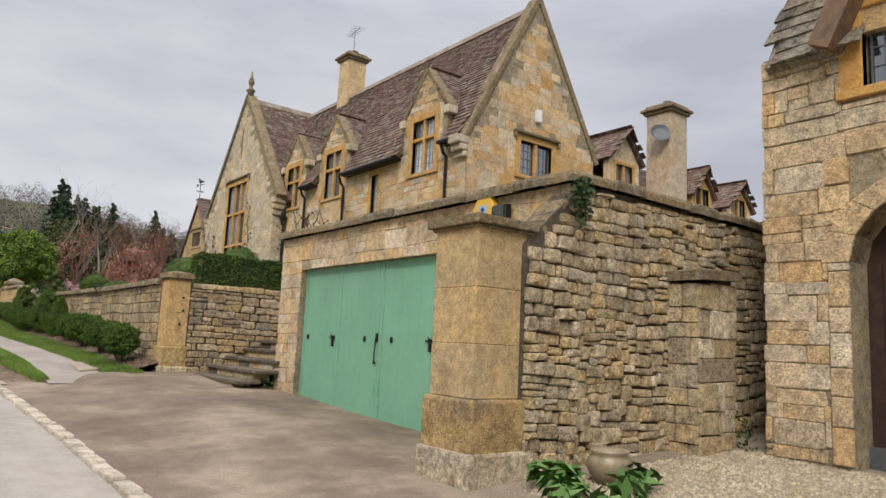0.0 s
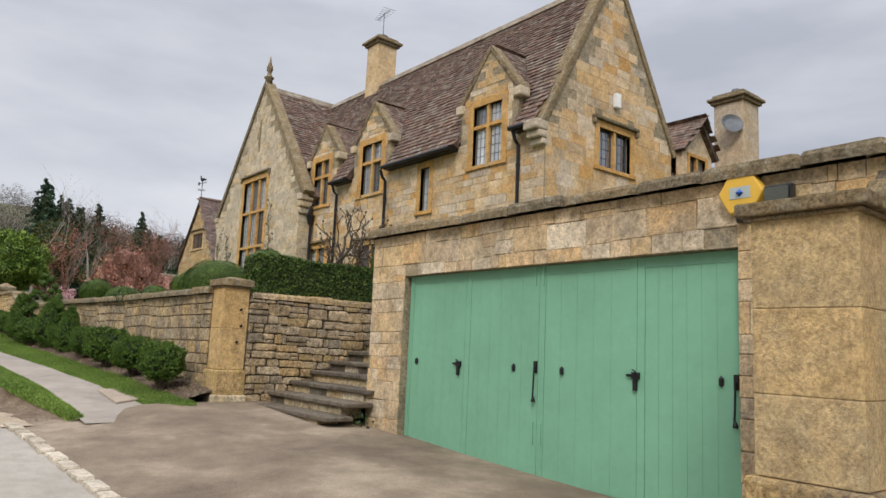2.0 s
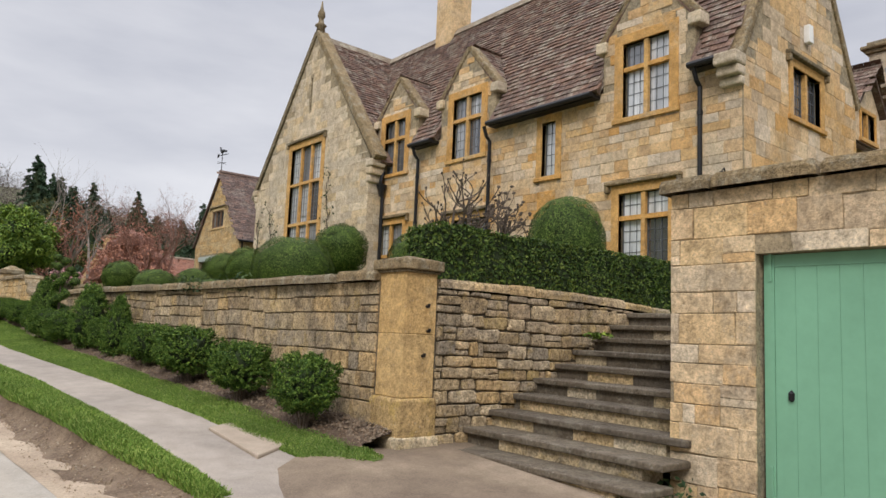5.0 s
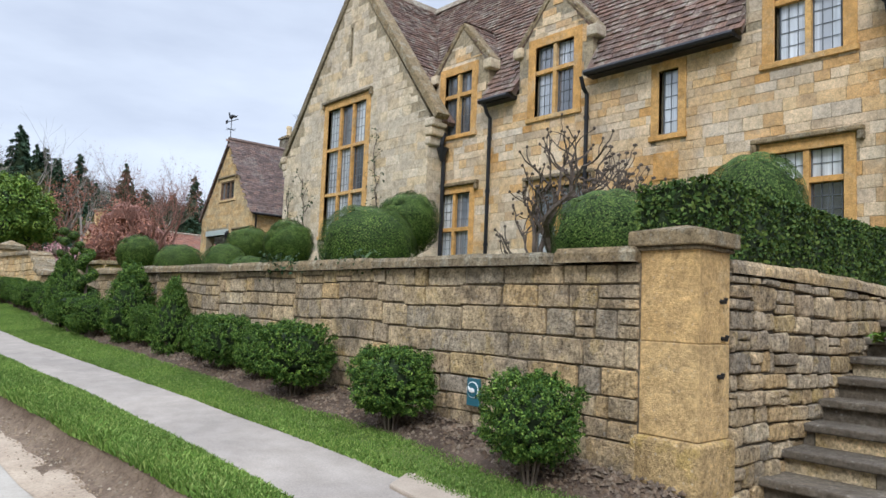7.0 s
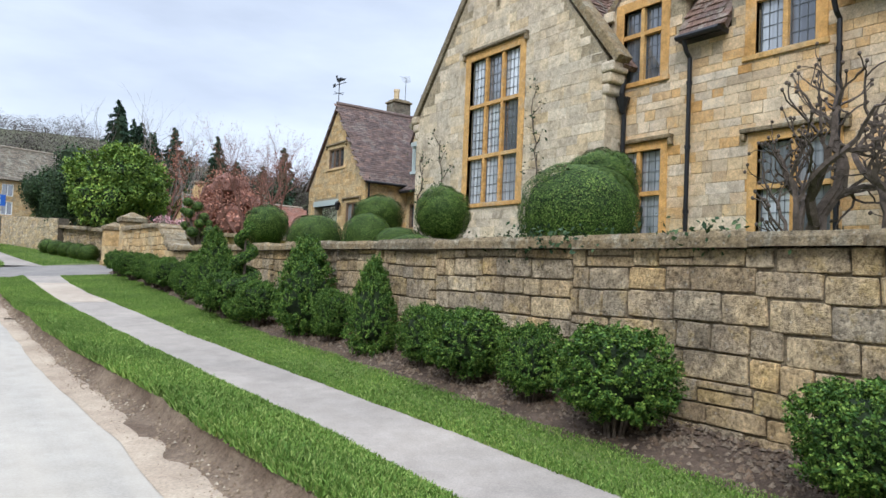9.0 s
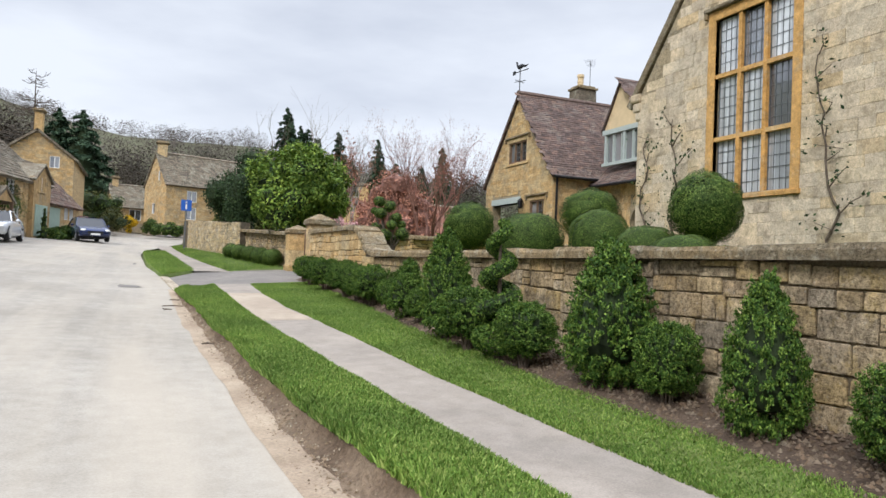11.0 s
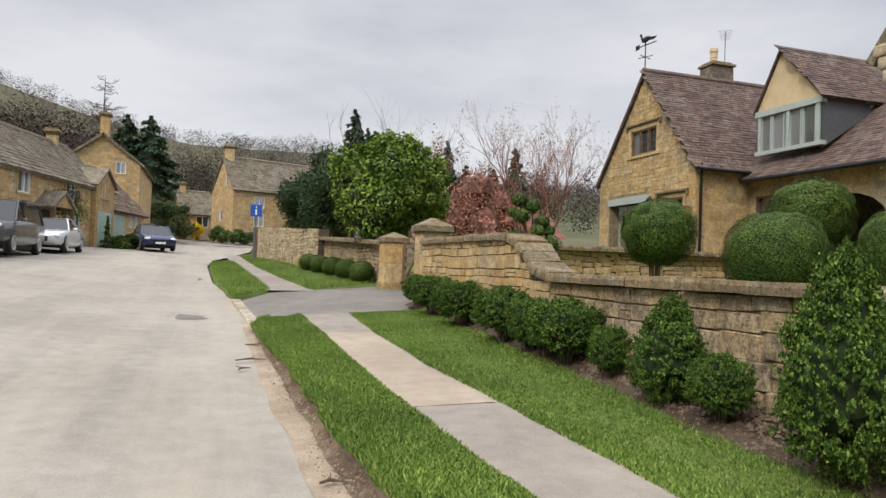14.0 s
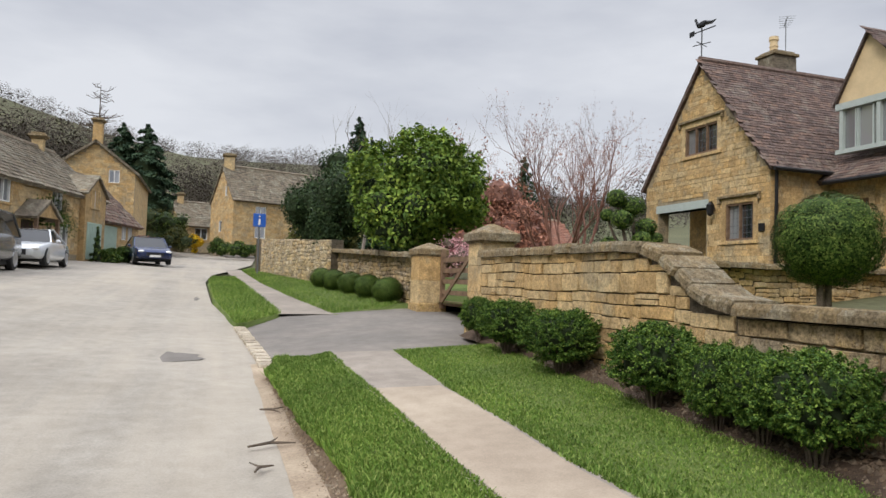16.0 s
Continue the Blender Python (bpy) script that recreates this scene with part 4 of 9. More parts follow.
# buttress against the end wall
but = setting("wall_buttress", wall_body(Face((0, 4.22, 0), (1, 0, 0), (0, -1, 0)), 6.6, 7.2, flat(0.0), line([(6.6, 2.22), (7.2, 2.3)]), [], 0.42), M_DARKJOINT, "stone buttress against the dry-stone wall", "buttress")
_st = courses(Face((0, 4.22, 0), (1, 0, 0), (0, -1, 0)), 6.56, 7.24, flat(0.4), line([(6.6, 2.22), (7.2, 2.3)]), [], (0.16, 0.4), (0.25, 0.6), 0.007, (0.02, 0.05), 17, wave=0.05, split=0.2, tilt=0.02)
_st += courses(Face((6.6, 0, 0), (0, 1, 0), (-1, 0, 0)), 4.2, 4.6, flat(0.4), flat(2.24), [], (0.14, 0.34), (0.2, 0.4), 0.01, (0.02, 0.05), 18)
pieces(but, "stone", _st, T_SQR, M_DRY)
cap_b = put("cap_slab", Geo().hexa([(6.52, 4.12, 2.26), (7.26, 4.12, 2.3), (7.26, 4.62, 2.3), (6.52, 4.62, 2.26)], [(6.52, 4.12, 2.36), (7.26, 4.12, 2.4), (7.26, 4.62, 2.4), (6.52, 4.62, 2.36)]), M_COPE, but)


def coping(name, parent, pts, wide, thick, mat, seed, l=(0.5, 0.95), over=0.0):
    """Coping stones laid along a line of (x, y, z)."""
    r = random.Random(seed)
    pts = [Vector(p) for p in pts]
    ms = []
    for a, b in zip(pts, pts[1:]):
        d = b - a
        L = d.length
        e = d / L
        side = Vector((e.y, -e.x, 0)).normalized()
        up = side.cross(e)
        if up.z < 0:
            up = -up
        s = 0.0
        while s < L - 0.02:
            k = min(r.uniform(*l), L - s)
            if L - s - k < 0.2:
                k = L - s
            c = a + e * (s + k / 2) + Vector((0, 0, r.uniform(-0.006, 0.006)))
            x, z, y = e * (k - 0.012), side * (wide + r.uniform(-0.02, 0.02)), up * (thick + r.uniform(-0.012, 0.012))
            ms.append(Matrix(((x.x, y.x, z.x, c.x), (x.y, y.y, z.y, c.y), (x.z, y.z, z.z, c.z), (0, 0, 0, 1))))
            s += k
    pieces(parent, "coping_stone", ms, T_SQR, mat)


coping("coping", garage, [(GX + 0.12, GY0 + 0.2, GTOP), (GX + 0.12, GY1 + 0.06, GTOP)], 0.46, 0.11, M_COPE, 3)
coping("coping", end, [(GX - 0.1, GY0 + 0.14, GTOP), (5.6, GY0 + 0.14, GTOP), (11.3, GY0 + 0.14, GTOP - 0.06)], 0.46, 0.11, M_COPE, 4)
coping("coping", ret, [(4.47, 4.78, 2.42), (4.74, 4.78, 2.58), (5.02, 4.78, 2.88)], 0.34, 0.07, M_COPE, 5, (0.1, 0.2))
# garage's far end, roof and inner shell
g = Geo()
FL = Face((0, GY1, 0), (-1, 0, 0), (0, 1, 0))
inner = setting("wall_garage_stair_side", wall_body(FL, -8.6, -GX - 0.4, flat(0.0), flat(GTOP), [], 0.4), M_MORTAR, "ashlar wall of the garage beside the steps", "wall")
pieces(inner, "stone", courses(FL, -8.4, -GX - 0.02, flat(0.5), flat(GTOP), [], (0.24, 0.34), (0.3, 0.75), 0.006, (0.012, 0.02), 6), T_ASH, M_GAR)
setting("roof_garage", Geo().box(GX + 0.1, GY0 + 0.2, GTOP - 0.25, 8.6, GY1 - 0.1, GTOP - 0.1), M_LEAD, "flat lead-grey garage roof", "roof")
# the green doors: four boarded leaves
doors = tagged(new("garage_door"), "wide sage green boarded garage doors, closed, with black iron fittings", "garage door")
doors.location = (GX + 0.1, 0, 0)
leaves = [(5.97, 6.955), (6.96, 8.15), (8.155, 9.305), (9.31, 10.4)]
FD = Face((0.0, 0, 0), (0, 1, 0), (-1, 0, 0))
for k, (a, b) in enumerate(leaves):
    zb = lambda y: 0.44 + 0.012 * (y - 10.4)
    g = FD.block(Geo(), a, b, zb((a + b) / 2), GDT - 0.005, -0.05, 0.0)
    leaf = bevelled(put("door_leaf", g, M_GREEN, doors), 0.004, 1)
    n = 6 if k != 1 else 5
    w = (b - a - 0.16) / n
    for i in range(n):
        FDb = FD.block(Geo(), a + 0.08 + i * w + 0.001, a + 0.08 + (i + 1) * w - 0.001, zb((a + b) / 2) + 0.02, GDT - 0.1, 0.0, 0.005)
        put("board", FDb, M_GREEN, leaf)
    g = Geo()
    FD.block(g, a, a + 0.078, zb(a) + 0.01, GDT - 0.006, 0.001, 0.011)
    FD.block(g, b - 0.078, b, zb(b) + 0.01, GDT - 0.006, 0.001, 0.011)
    FD.block(g, a + 0.08, b - 0.08, GDT - 0.098, GDT - 0.006, 0.001, 0.0105)
    put("frame", g, M_GREEN, leaf)
for y in (8.1, 8.21, 10.35):
    for z in (0.75, 2.35):
        put("hinge", FD.block(Geo(), y - 0.012, y + 0.012, z, z + 0.22, 0.011, 0.022), M_GREEN, doors)


def latch(y, z):
    g = Geo()
    FD.block(g, y - 0.05, y + 0.03, z - 0.03, z + 0.03, 0.011, 0.04)
    FD.block(g, y + 0.03, y + 0.09, z - 0.012, z + 0.012, 0.02, 0.036)
    FD.block(g, y - 0.025, y + 0.01, z - 0.13, z - 0.03, 0.014, 0.045)
    g.tube([(-0.05, y - 0.03, z), (-0.065, y - 0.03, z + 0.04), (-0.05, y + 0.01, z + 0.05)], 0.008)
    bevelled(put("latch", g, M_IRON, doors, "black iron latch"), 0.004, 1)


latch(6.97, 1.5)
latch(9.4, 1.5)
for y, z in ((8.18, 1.52), (6.02, 1.5)):
    g = Geo()
    FD.block(g, y - 0.02, y + 0.02, z - 0.06, z + 0.06, 0.011, 0.03)
    g.tube([(-0.04, y, z), (-0.05, y, z - 0.2), (-0.045, y + 0.01, z - 0.32)], 0.009)
    g.lathe((-0.045, y, z - 0.35), [(0.02, 0), (0.022, 0.02), (0.01, 0.05)], 8)
    put("cabin_hook", g, M_IRON, doors, "black iron cabin hook")
for y in (10.2, 8.5, 7.83, 6.15):
    put("pull_plate", Geo().lathe((-0.018, y, 1.5), [(0.001, -0.045), (0.02, -0.03), (0.022, 0.02), (0.001, 0.045)], 10), M_IRON, doors, "small black iron pull")
# alarm box
alarm = thing("alarm_box", "yellow hexagonal alarm box on the garage wall", "alarm box", at=(GX - 0.02, 5.88, 2.97))
_hex = [(0.2, 0), (0.1, 0.17), (-0.1, 0.17), (-0.2, 0), (-0.1, -0.17), (0.1, -0.17)]
bevelled(put("case", Geo().hexa([(0, y, z) for y, z in _hex], [(-0.07, y * 0.92, z * 0.92) for y, z in _hex]), M_YELLOW, alarm), 0.012, 2)
put("label_panel", Geo().box(-0.074, -0.085, -0.045, -0.07, 0.085, 0.05), M_PALEGREY, alarm, "pale printed label panel")
put("label_badge", Geo().lathe((-0.0765, 0, 0.0), [(0.001, -0.03), (0.03, 0.0), (0.001, 0.03)], 12), M_SIGNBLUE, alarm)
flood = thing("flood_lamp", "small black flood lamp under the garage coping", "lamp", at=(GX - 0.02, 5.56, 2.9))
bevelled(put("housing", Geo().hexa([(-0.02, -0.09, -0.08), (-0.02, 0.09, -0.08), (-0.02, 0.09, 0.09), (-0.02, -0.09, 0.09)], [(-0.14, -0.11, -0.1), (-0.14, 0.11, -0.1), (-0.12, 0.11, 0.08), (-0.12, -0.11, 0.08)]), M_IRON, flood), 0.01, 1)
put("lens", Geo().box(-0.146, -0.09, -0.085, -0.141, 0.09, 0.06), M_GLASS, flood, "dark lamp glass")
put("bracket", Geo().box(-0.02, -0.03, -0.03, 0.0, 0.03, 0.03), M_IRON, flood)
put("strobe_lamp", Geo().lathe((-0.03, 0, -0.23), [(0.045, 0), (0.05, 0.03), (0.05, 0.07)], 12), M_IRON, alarm, "dark strobe lamp below the case")


def stone_pier(name, x0, y0, x1, y1, z0, zp, z1, label, mat, plinth=0.05, cap=0.08, pyramid=0.0, seed=1, ch=(0.3, 0.5), thick=0.12, rough_base=0.0):
    """A square pier of ashlar courses on a plinth, with a moulded cap."""
    ob = thing(name, label, "gate pier", at=((x0 + x1) / 2, (y0 + y1) / 2, z0))
    c = Vector(ob.location)
    r = random.Random(seed)
    z = zp
    while z < z1 - 0.05:
        h = min(r.uniform(*ch), z1 - z)
        if z1 - z - h < 0.12:
            h = z1 - z
        j = r.uniform(-0.003, 0.003)
        g = Geo().box(x0 + j - c.x, y0 + j - c.y, z - c.z + 0.001, x1 + j - c.x, y1 + j - c.y, z + h - c.z - 0.001)
        bevelled(put("stone_block", g, mat, ob), 0.007, 2)
        z += h
    p = plinth
    bevelled(put("plinth", Geo().hexa([(x0 - p - c.x, y0 - p - c.y, -0.3), (x1 + p - c.x, y0 - p - c.y, -0.3), (x1 + p - c.x, y1 + p - c.y, -0.3), (x0 - p - c.x, y1 + p - c.y, -0.3)],
                                      [(x0 - p - c.x, y0 - p - c.y, zp - c.z - 0.003), (x1 + p - c.x, y0 - p - c.y, zp - c.z - 0.003), (x1 + p - c.x, y1 + p - c.y, zp - c.z - 0.003), (x0 - p - c.x, y1 + p - c.y, zp - c.z - 0.003)]), M_PLINTH, ob, "stained stone plinth"), 0.03, 2)
    if rough_base:
        q = p + 0.025
        bevelled(put("base_stone", Geo().box(x0 - q - c.x, y0 - q - c.y, -0.3, x1 + q - c.x, y1 + q - c.y, rough_base - c.z), M_DRY, ob, "rough mossy base stone"), 0.03, 2)
    k = cap
    g = Geo().box(x0 - k - c.x, y0 - k - c.y, z1 - c.z, x1 + k - c.x, y1 + k - c.y, z1 - c.z + thick)
    if pyramid:
        q = [(x0 - k - c.x, y0 - k - c.y), (x1 + k - c.x, y0 - k - c.y), (x1 + k - c.x, y1 + k - c.y), (x0 - k - c.x, y1 + k - c.y)]
        g.hexa([(x, y, z1 - c.z + thick) for x, y in q], [(x * 0.12, y * 0.12, z1 - c.z + thick + pyramid) for x, y in q])
    bevelled(put("cap", g, M_COPE, ob, "lichened stone cap"), 0.012, 2)
    g = Geo().box(x0 - k / 2 - c.x, y0 - k / 2 - c.y, z1 - c.z - 0.03, x1 + k / 2 - c.x, y1 + k / 2 - c.y, z1 - c.z - 0.001)
    bevelled(put("necking", g, M_COPE, ob), 0.02, 2)
    return ob


stone_pier("gate_pier", 3.9, 4.62, 4.5, 5.22, 0.35, 1.02, 2.52, "stout honey stone pier with a flat lichened cap", M_PIER, 0.05, 0.07, 0.03, 4, (0.42, 0.6), 0.08, 0.58)
_foot_pier = stone_pier("gate_pier", 3.87, 13.24, 4.26, 13.69, 0.8, 1.22, 2.45, "honey stone pier at the foot of the steps", M_PIER, 0.035, 0.05, 0.05, 5, (0.45, 0.7), 0.1, 0.86)
for _x, _z in ((4.14, 2.1), (4.11, 1.62), (4.16, 1.86)):
    put("hinge_stub", Geo().tube([(_x - 4.065, -0.2, _z - 0.8), (_x - 4.065, -0.255, _z - 0.8), (_x - 4.065, -0.26, _z - 0.775)], 0.016, 6), M_IRON, _foot_pier, "rusted iron hinge stub")

# the long garden wall
g = Geo()
LOW = 2.34
gw = setting("wall_garden", Geo(), M_DARKJOINT, "long garden wall of squared mossy stone with flat coping", "wall")
wp = [(13.66, 3.86), (18.2, 3.84), (20, 3.74), (22, 3.62), (24, 3.58), (29.6, 3.58)]
_body, _st = Geo(), []
for k, ((ya, xa), (yb, xb)) in enumerate(zip(wp, wp[1:])):
    d = Vector((xb - xa, yb - ya, 0))
    F = Face((xa, ya, 0), d, (-d.y, d.x, 0))
    L = d.length
    base = line([(0, lift(ya) + 0.2), (L, lift(yb) + 0.2)])
    _body.add(*[(q.v, q.f) for q in [wall_body(F, 0, L, base, flat(LOW), [], 0.38)]][0])
    _st += courses(F, 0.0, L, base, flat(LOW), [], (0.13, 0.22), (0.16, 0.5), 0.013, (0.02, 0.034), 31 + k, wave=0.05, split=0.12, tilt=0.012)
gw.data = _body.mesh("wall_garden", M_WALLCORE)
pieces(gw, "stone", _st, T_SQR, M_WALL, (3.8, 19.5, 1.8), 300)
coping("coping", gw, [(x + 0.14, y, LOW + (0.0 if y < 25 else 0.02)) for y, x in wp], 0.5, 0.1, M_COPE, 8, (0.6, 1.1))
# its taller end with the swept coping
F = Face((3.58, 0, 0), (0, 1, 0), (-1, 0, 0))
SWEEP = line([(29.5, 2.36), (29.75, 2.38), (30.0, 2.46), (30.25, 2.62), (30.45, 2.76), (30.7, 2.86), (31.2, 2.9), (35.0, 2.93)])
tw = setting("wall_garden_tall", wall_body(F, 29.6, 34.95, lambda u: lift(u) + 0.2, SWEEP, [], 0.38, (29.75, 30.0, 30.25, 30.45, 30.7, 31.2)), M_DARKJOINT, "taller garden wall beside the gate with swept coping", "wall")
pieces(tw, "stone", courses(F, 29.6, 34.95, lambda u: lift(u) + 0.2, SWEEP, [], (0.1, 0.2), (0.16, 0.45), 0.009, (0.016, 0.04), 51, wave=0.06, split=0.15, tilt=0.02), T_SQR, M_WALLW, None, 300)
coping("coping", tw, [(3.74, y, SWEEP(y)) for y in (29.6, 29.85, 30.1, 30.3, 30.5, 30.8, 31.3, 34.95)], 0.5, 0.1, M_COPE, 9, (0.25, 0.9))
# wall up beside the steps
FS = Face((0, 13.26, 0), (1, 0, 0), (0, -1, 0))
sw = setting("wall_steps_side", wall_body(FS, 4.25, 8.35, flat(0.4), line([(4.25, 2.3), (6.5, 2.29), (8.35, 2.2)]), [], 0.35), M_DARKJOINT, "mossy rubble wall beside the garden steps", "wall")
_st = courses(FS, 4.28, 8.35, line([(4.2, 0.7), (9, 0.75)]), line([(4.25, 2.29), (6.5, 2.28), (8.35, 2.19)]), [], (0.11, 0.21), (0.14, 0.42), 0.01, (0.02, 0.05), 61, wave=0.06, split=0.2, tilt=0.025)
pieces(sw, "stone", _st, T_RUB, M_WALL, (5, 13.2, 1.5), 300)
coping("coping", sw, [(4.3, 13.42, 2.3), (6.5, 13.42, 2.29), (8.35, 13.42, 2.2)], 0.4, 0.1, M_WALL, 10, (0.25, 0.6))

# the steps
steps = tagged(new("garden_steps"), "flight of broad worn grey stone garden steps", "steps")
steps.location = (4.4, 12.2, 0.75)
for i in range(10):
    x0 = 4.39 + 0.335 * i
    z0 = 0.6 + 0.16 * i
    tread = Geo().box(x0 - 0.045 - 4.4, (11.16 if i > 2 else 10.95) - 12.2, z0 + 0.1 - 0.75, x0 + 0.36 - 4.4, 13.25 - 12.2, z0 + 0.16 - 0.75)
    if i == 0:
        tread = Geo().box(-0.045, 10.9 - 12.2, z0 + 0.1 - 0.75, 0.36, 13.25 - 12.2, z0 + 0.16 - 0.75)
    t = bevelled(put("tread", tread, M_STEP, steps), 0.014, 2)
    y = 11.17
    while y < 13.22:
        l = min(RNG.uniform(0.35, 0.8), 13.24 - y)
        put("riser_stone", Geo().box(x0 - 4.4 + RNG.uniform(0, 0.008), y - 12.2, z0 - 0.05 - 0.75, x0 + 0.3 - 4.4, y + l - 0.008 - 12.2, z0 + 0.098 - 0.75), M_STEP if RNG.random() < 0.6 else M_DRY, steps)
        y += l
# terrace behind the walls
setting("terrace", Geo().add([(4.2, 13.45, 2.2), (26, 13.45, 2.2), (26, 34.6, 2.3), (3.9, 34.6, 2.2), (3.9, 20, 2.2)], [(0, 1, 2, 3, 4)]).add([(7.6, 11, 2.18), (26, 11, 2.18), (26, 13.44, 2.18), (7.6, 13.44, 2.18)], [(0, 1, 2, 3)]).add([(3.9, 34.6, 2.2), (26, 34.6, 2.3), (30, 60, 3.0), (4.6, 60, 2.9), (4.4, 41, 2.1)], [(0, 1, 2, 3, 4)]), M_TURF, "raised garden terrace of turf", "terrace")

# ---- the big house ----
house = thing("house", "large gabled manor of honey limestone with steep brown tiled roofs", "house", at=(13, 20, 2.2))
house.location = (0, 0, 0)
HX, HY0, HY1 = 10.85, 13.45, 24.3
FH = Face((HX, 0, 0), (0, 1, 0), (-1, 0, 0))
EAVE = 6.72
# (centre, half width, shoulder, apex) of the three wall dormers, and their windows
DORM = [(15.33, 1.0, 7.72, 8.95), (20.42, 0.98, 7.7, 8.8), (23.3, 0.92, 7.72, 8.75)]
DWIN = [(14.85, 15.86, 6.12, 7.58), (19.9, 20.93, 6.12, 7.62), (22.92, 23.86, 6.15, 7.62)]
LWIN = [(14.85, 15.92, 3.3, 4.62), (19.6, 20.85, 2.95, 4.56), (22.85, 23.95, 3.0, 4.7)]
SWIN = (17.55, 17.93, 5.26, 6.42)
ridge_pts = [(HY0, EAVE)]
pts = []
for c, hw, sh, ap in DORM:
    pts += [(c - hw - 0.001, EAVE), (c - hw, sh), (c, ap), (c + hw, sh), (c + hw + 0.001, EAVE)]
HTOP = line([(HY0, EAVE)] + pts + [(HY1, EAVE)])
holes = [w for w in DWIN + LWIN] + [SWIN]
fac = put("wall", wall_body(FH, HY0 + 0.45, HY1, flat(1.8), HTOP, holes, 0.45, [p[0] for p in pts]), M_MORTAR, house, "coursed honey ashlar front wall")
_sur = [(a - 0.16, b + 0.16, c - 0.1, d + 0.16) for a, b, c, d in holes]
pieces(fac, "stone", courses(FH, HY0 + 0.02, HY1, flat(2.0), HTOP, _sur, (0.14, 0.24), (0.2, 0.52), 0.005, (0.006, 0.016), 71), T_ASH, M_ASH, (10.8, 17, 5.5), 300)
for k, w in enumerate(DWIN):
    window(house, FH, *w, 2, (w[2] + 0.95,), "two-light leaded dormer window with a stone transom", hood=False, surround=0.2, glass=M_GLASSC)
for k, w in enumerate(LWIN):
    window(house, FH, *w, 2, (w[2] + 0.85,), "two-light ground floor window with a stone hood mould", glass=M_GLASSC)
window(house, FH, *SWIN, 1, (), "narrow single-light leaded window", hood=False, surround=0.16, glass=M_GLASSC)
g = Geo()
FH.block(g, 17.52, 18.02, 4.42, 4.92, -0.1, 0.03)
FH.block(g, 17.57, 17.97, 4.47, 4.87, -0.1, 0.034)
bevelled(put("panel", g, M_SURR, house, "plain orange stone panel"), 0.008, 1)

# end gable facing the garage
GAP = (13.22, 11.15)
FGB = Face((0, HY0, 0), (1, 0, 0), (0, -1, 0))
GTOPL = line([(HX, 6.75), (GAP[0], GAP[1]), (15.62, 7.0)])
gwin = (12.68, 13.86, 6.1, 7.02)
gab = put("gable_wall", wall_body(FGB, HX, 15.62, flat(1.8), GTOPL, [gwin], 0.45, (GAP[0],)), M_MORTAR, house, "tall pale-streaked ashlar gable wall")
pieces(gab, "stone", courses(FGB, HX + 0.02, 15.6, flat(2.4), lambda u: GTOPL(u) - 0.05, [(gwin[0] - 0.16, gwin[1] + 0.16, gwin[2] - 0.1, gwin[3] + 0.16)], (0.2, 0.32), (0.3, 0.7), 0.004, (0.005, 0.009), 73), T_ASH, M_ASH, (13, 13.4, 7), 200)
window(house, FGB, *gwin, 2, (), "two-light gable window with a stone hood mould", hood_over=0.1)
box_ = put("vent_box", FGB.block(Geo(), 13.18, 13.36, 7.62, 7.98, 0, 0.12), M_WHITE, house, "small white wall box on the gable")
bevelled(box_, 0.02, 2)


def verge_coping(parent, face, a, b, wide=0.3, d0=-0.34, d1=0.05, up=0.12):
    """A raised stone coping up the slope of a gable."""
    a, b = Vector(a), Vector(b)
    s = Vector((-(b - a).y, (b - a).x)).normalized()
    if s.y < 0:
        s = -s
    q = [a - s * 0.05, b - s * 0.05, b + s * up, a + s * up]
    ob = put("gable_coping", Geo().hexa([face.p(c.x, c.y, d0) for c in q], [face.p(c.x, c.y, d1) for c in q]), M_COPE, parent, "lichened gable coping stone")
    return bevelled(ob, 0.025, 2)


verge_coping(house, FGB, (HX - 0.1, 6.62), (GAP[0] + 0.02, GAP[1] + 0.05))
verge_coping(house, FGB, (15.72, 6.9), (GAP[0] - 0.02, GAP[1] + 0.05))
g = Geo()
FGB.block(g, HX - 0.36, HX + 0.02, 6.5, 6.72, -0.36, 0.06)
FGB.block(g, HX - 0.26, HX + 0.02, 6.33, 6.5, -0.36, 0.05)
FGB.block(g, HX - 0.15, HX + 0.02, 6.18, 6.33, -0.36, 0.04)
bevelled(put("kneeler", g, M_WING, house, "stepped stone kneeler at the gable foot"), 0.04, 2)

# roofs
RX, RZ = 13.22, 11.05
EX = 10.62
sl = Vector((RX - EX, 0, RZ - EAVE))
g = Geo()
UX = 12.35
UZ = EAVE + (UX - EX) * (RZ - EAVE) / (RX - EX)
slab(g, [(UX, HY0 + 0.25, UZ), (UX, HY1 + 3, UZ), (RX, HY1 + 3, RZ), (RX, HY0 + 0.25, RZ)], 0.12)
_edges = [HY0 + 0.25] + [e for c, hw, sh, ap in DORM for e in (c - hw, c + hw)] + [24.6]
for _ya, _yb in zip(_edges[::2], _edges[1::2]):
    slab(g, [(EX, _ya, EAVE), (EX, _yb, EAVE), (UX, _yb, UZ), (UX, _ya, UZ)], 0.12)
slab(g, [(15.85, HY0 + 0.25, EAVE), (RX, HY0 + 0.25, RZ), (RX, HY1 + 3, RZ), (15.85, HY1 + 3, EAVE)], 0.12)
roof = put("roof", g, M_SLATE, house, "steep brown tiled main roof with lichen")


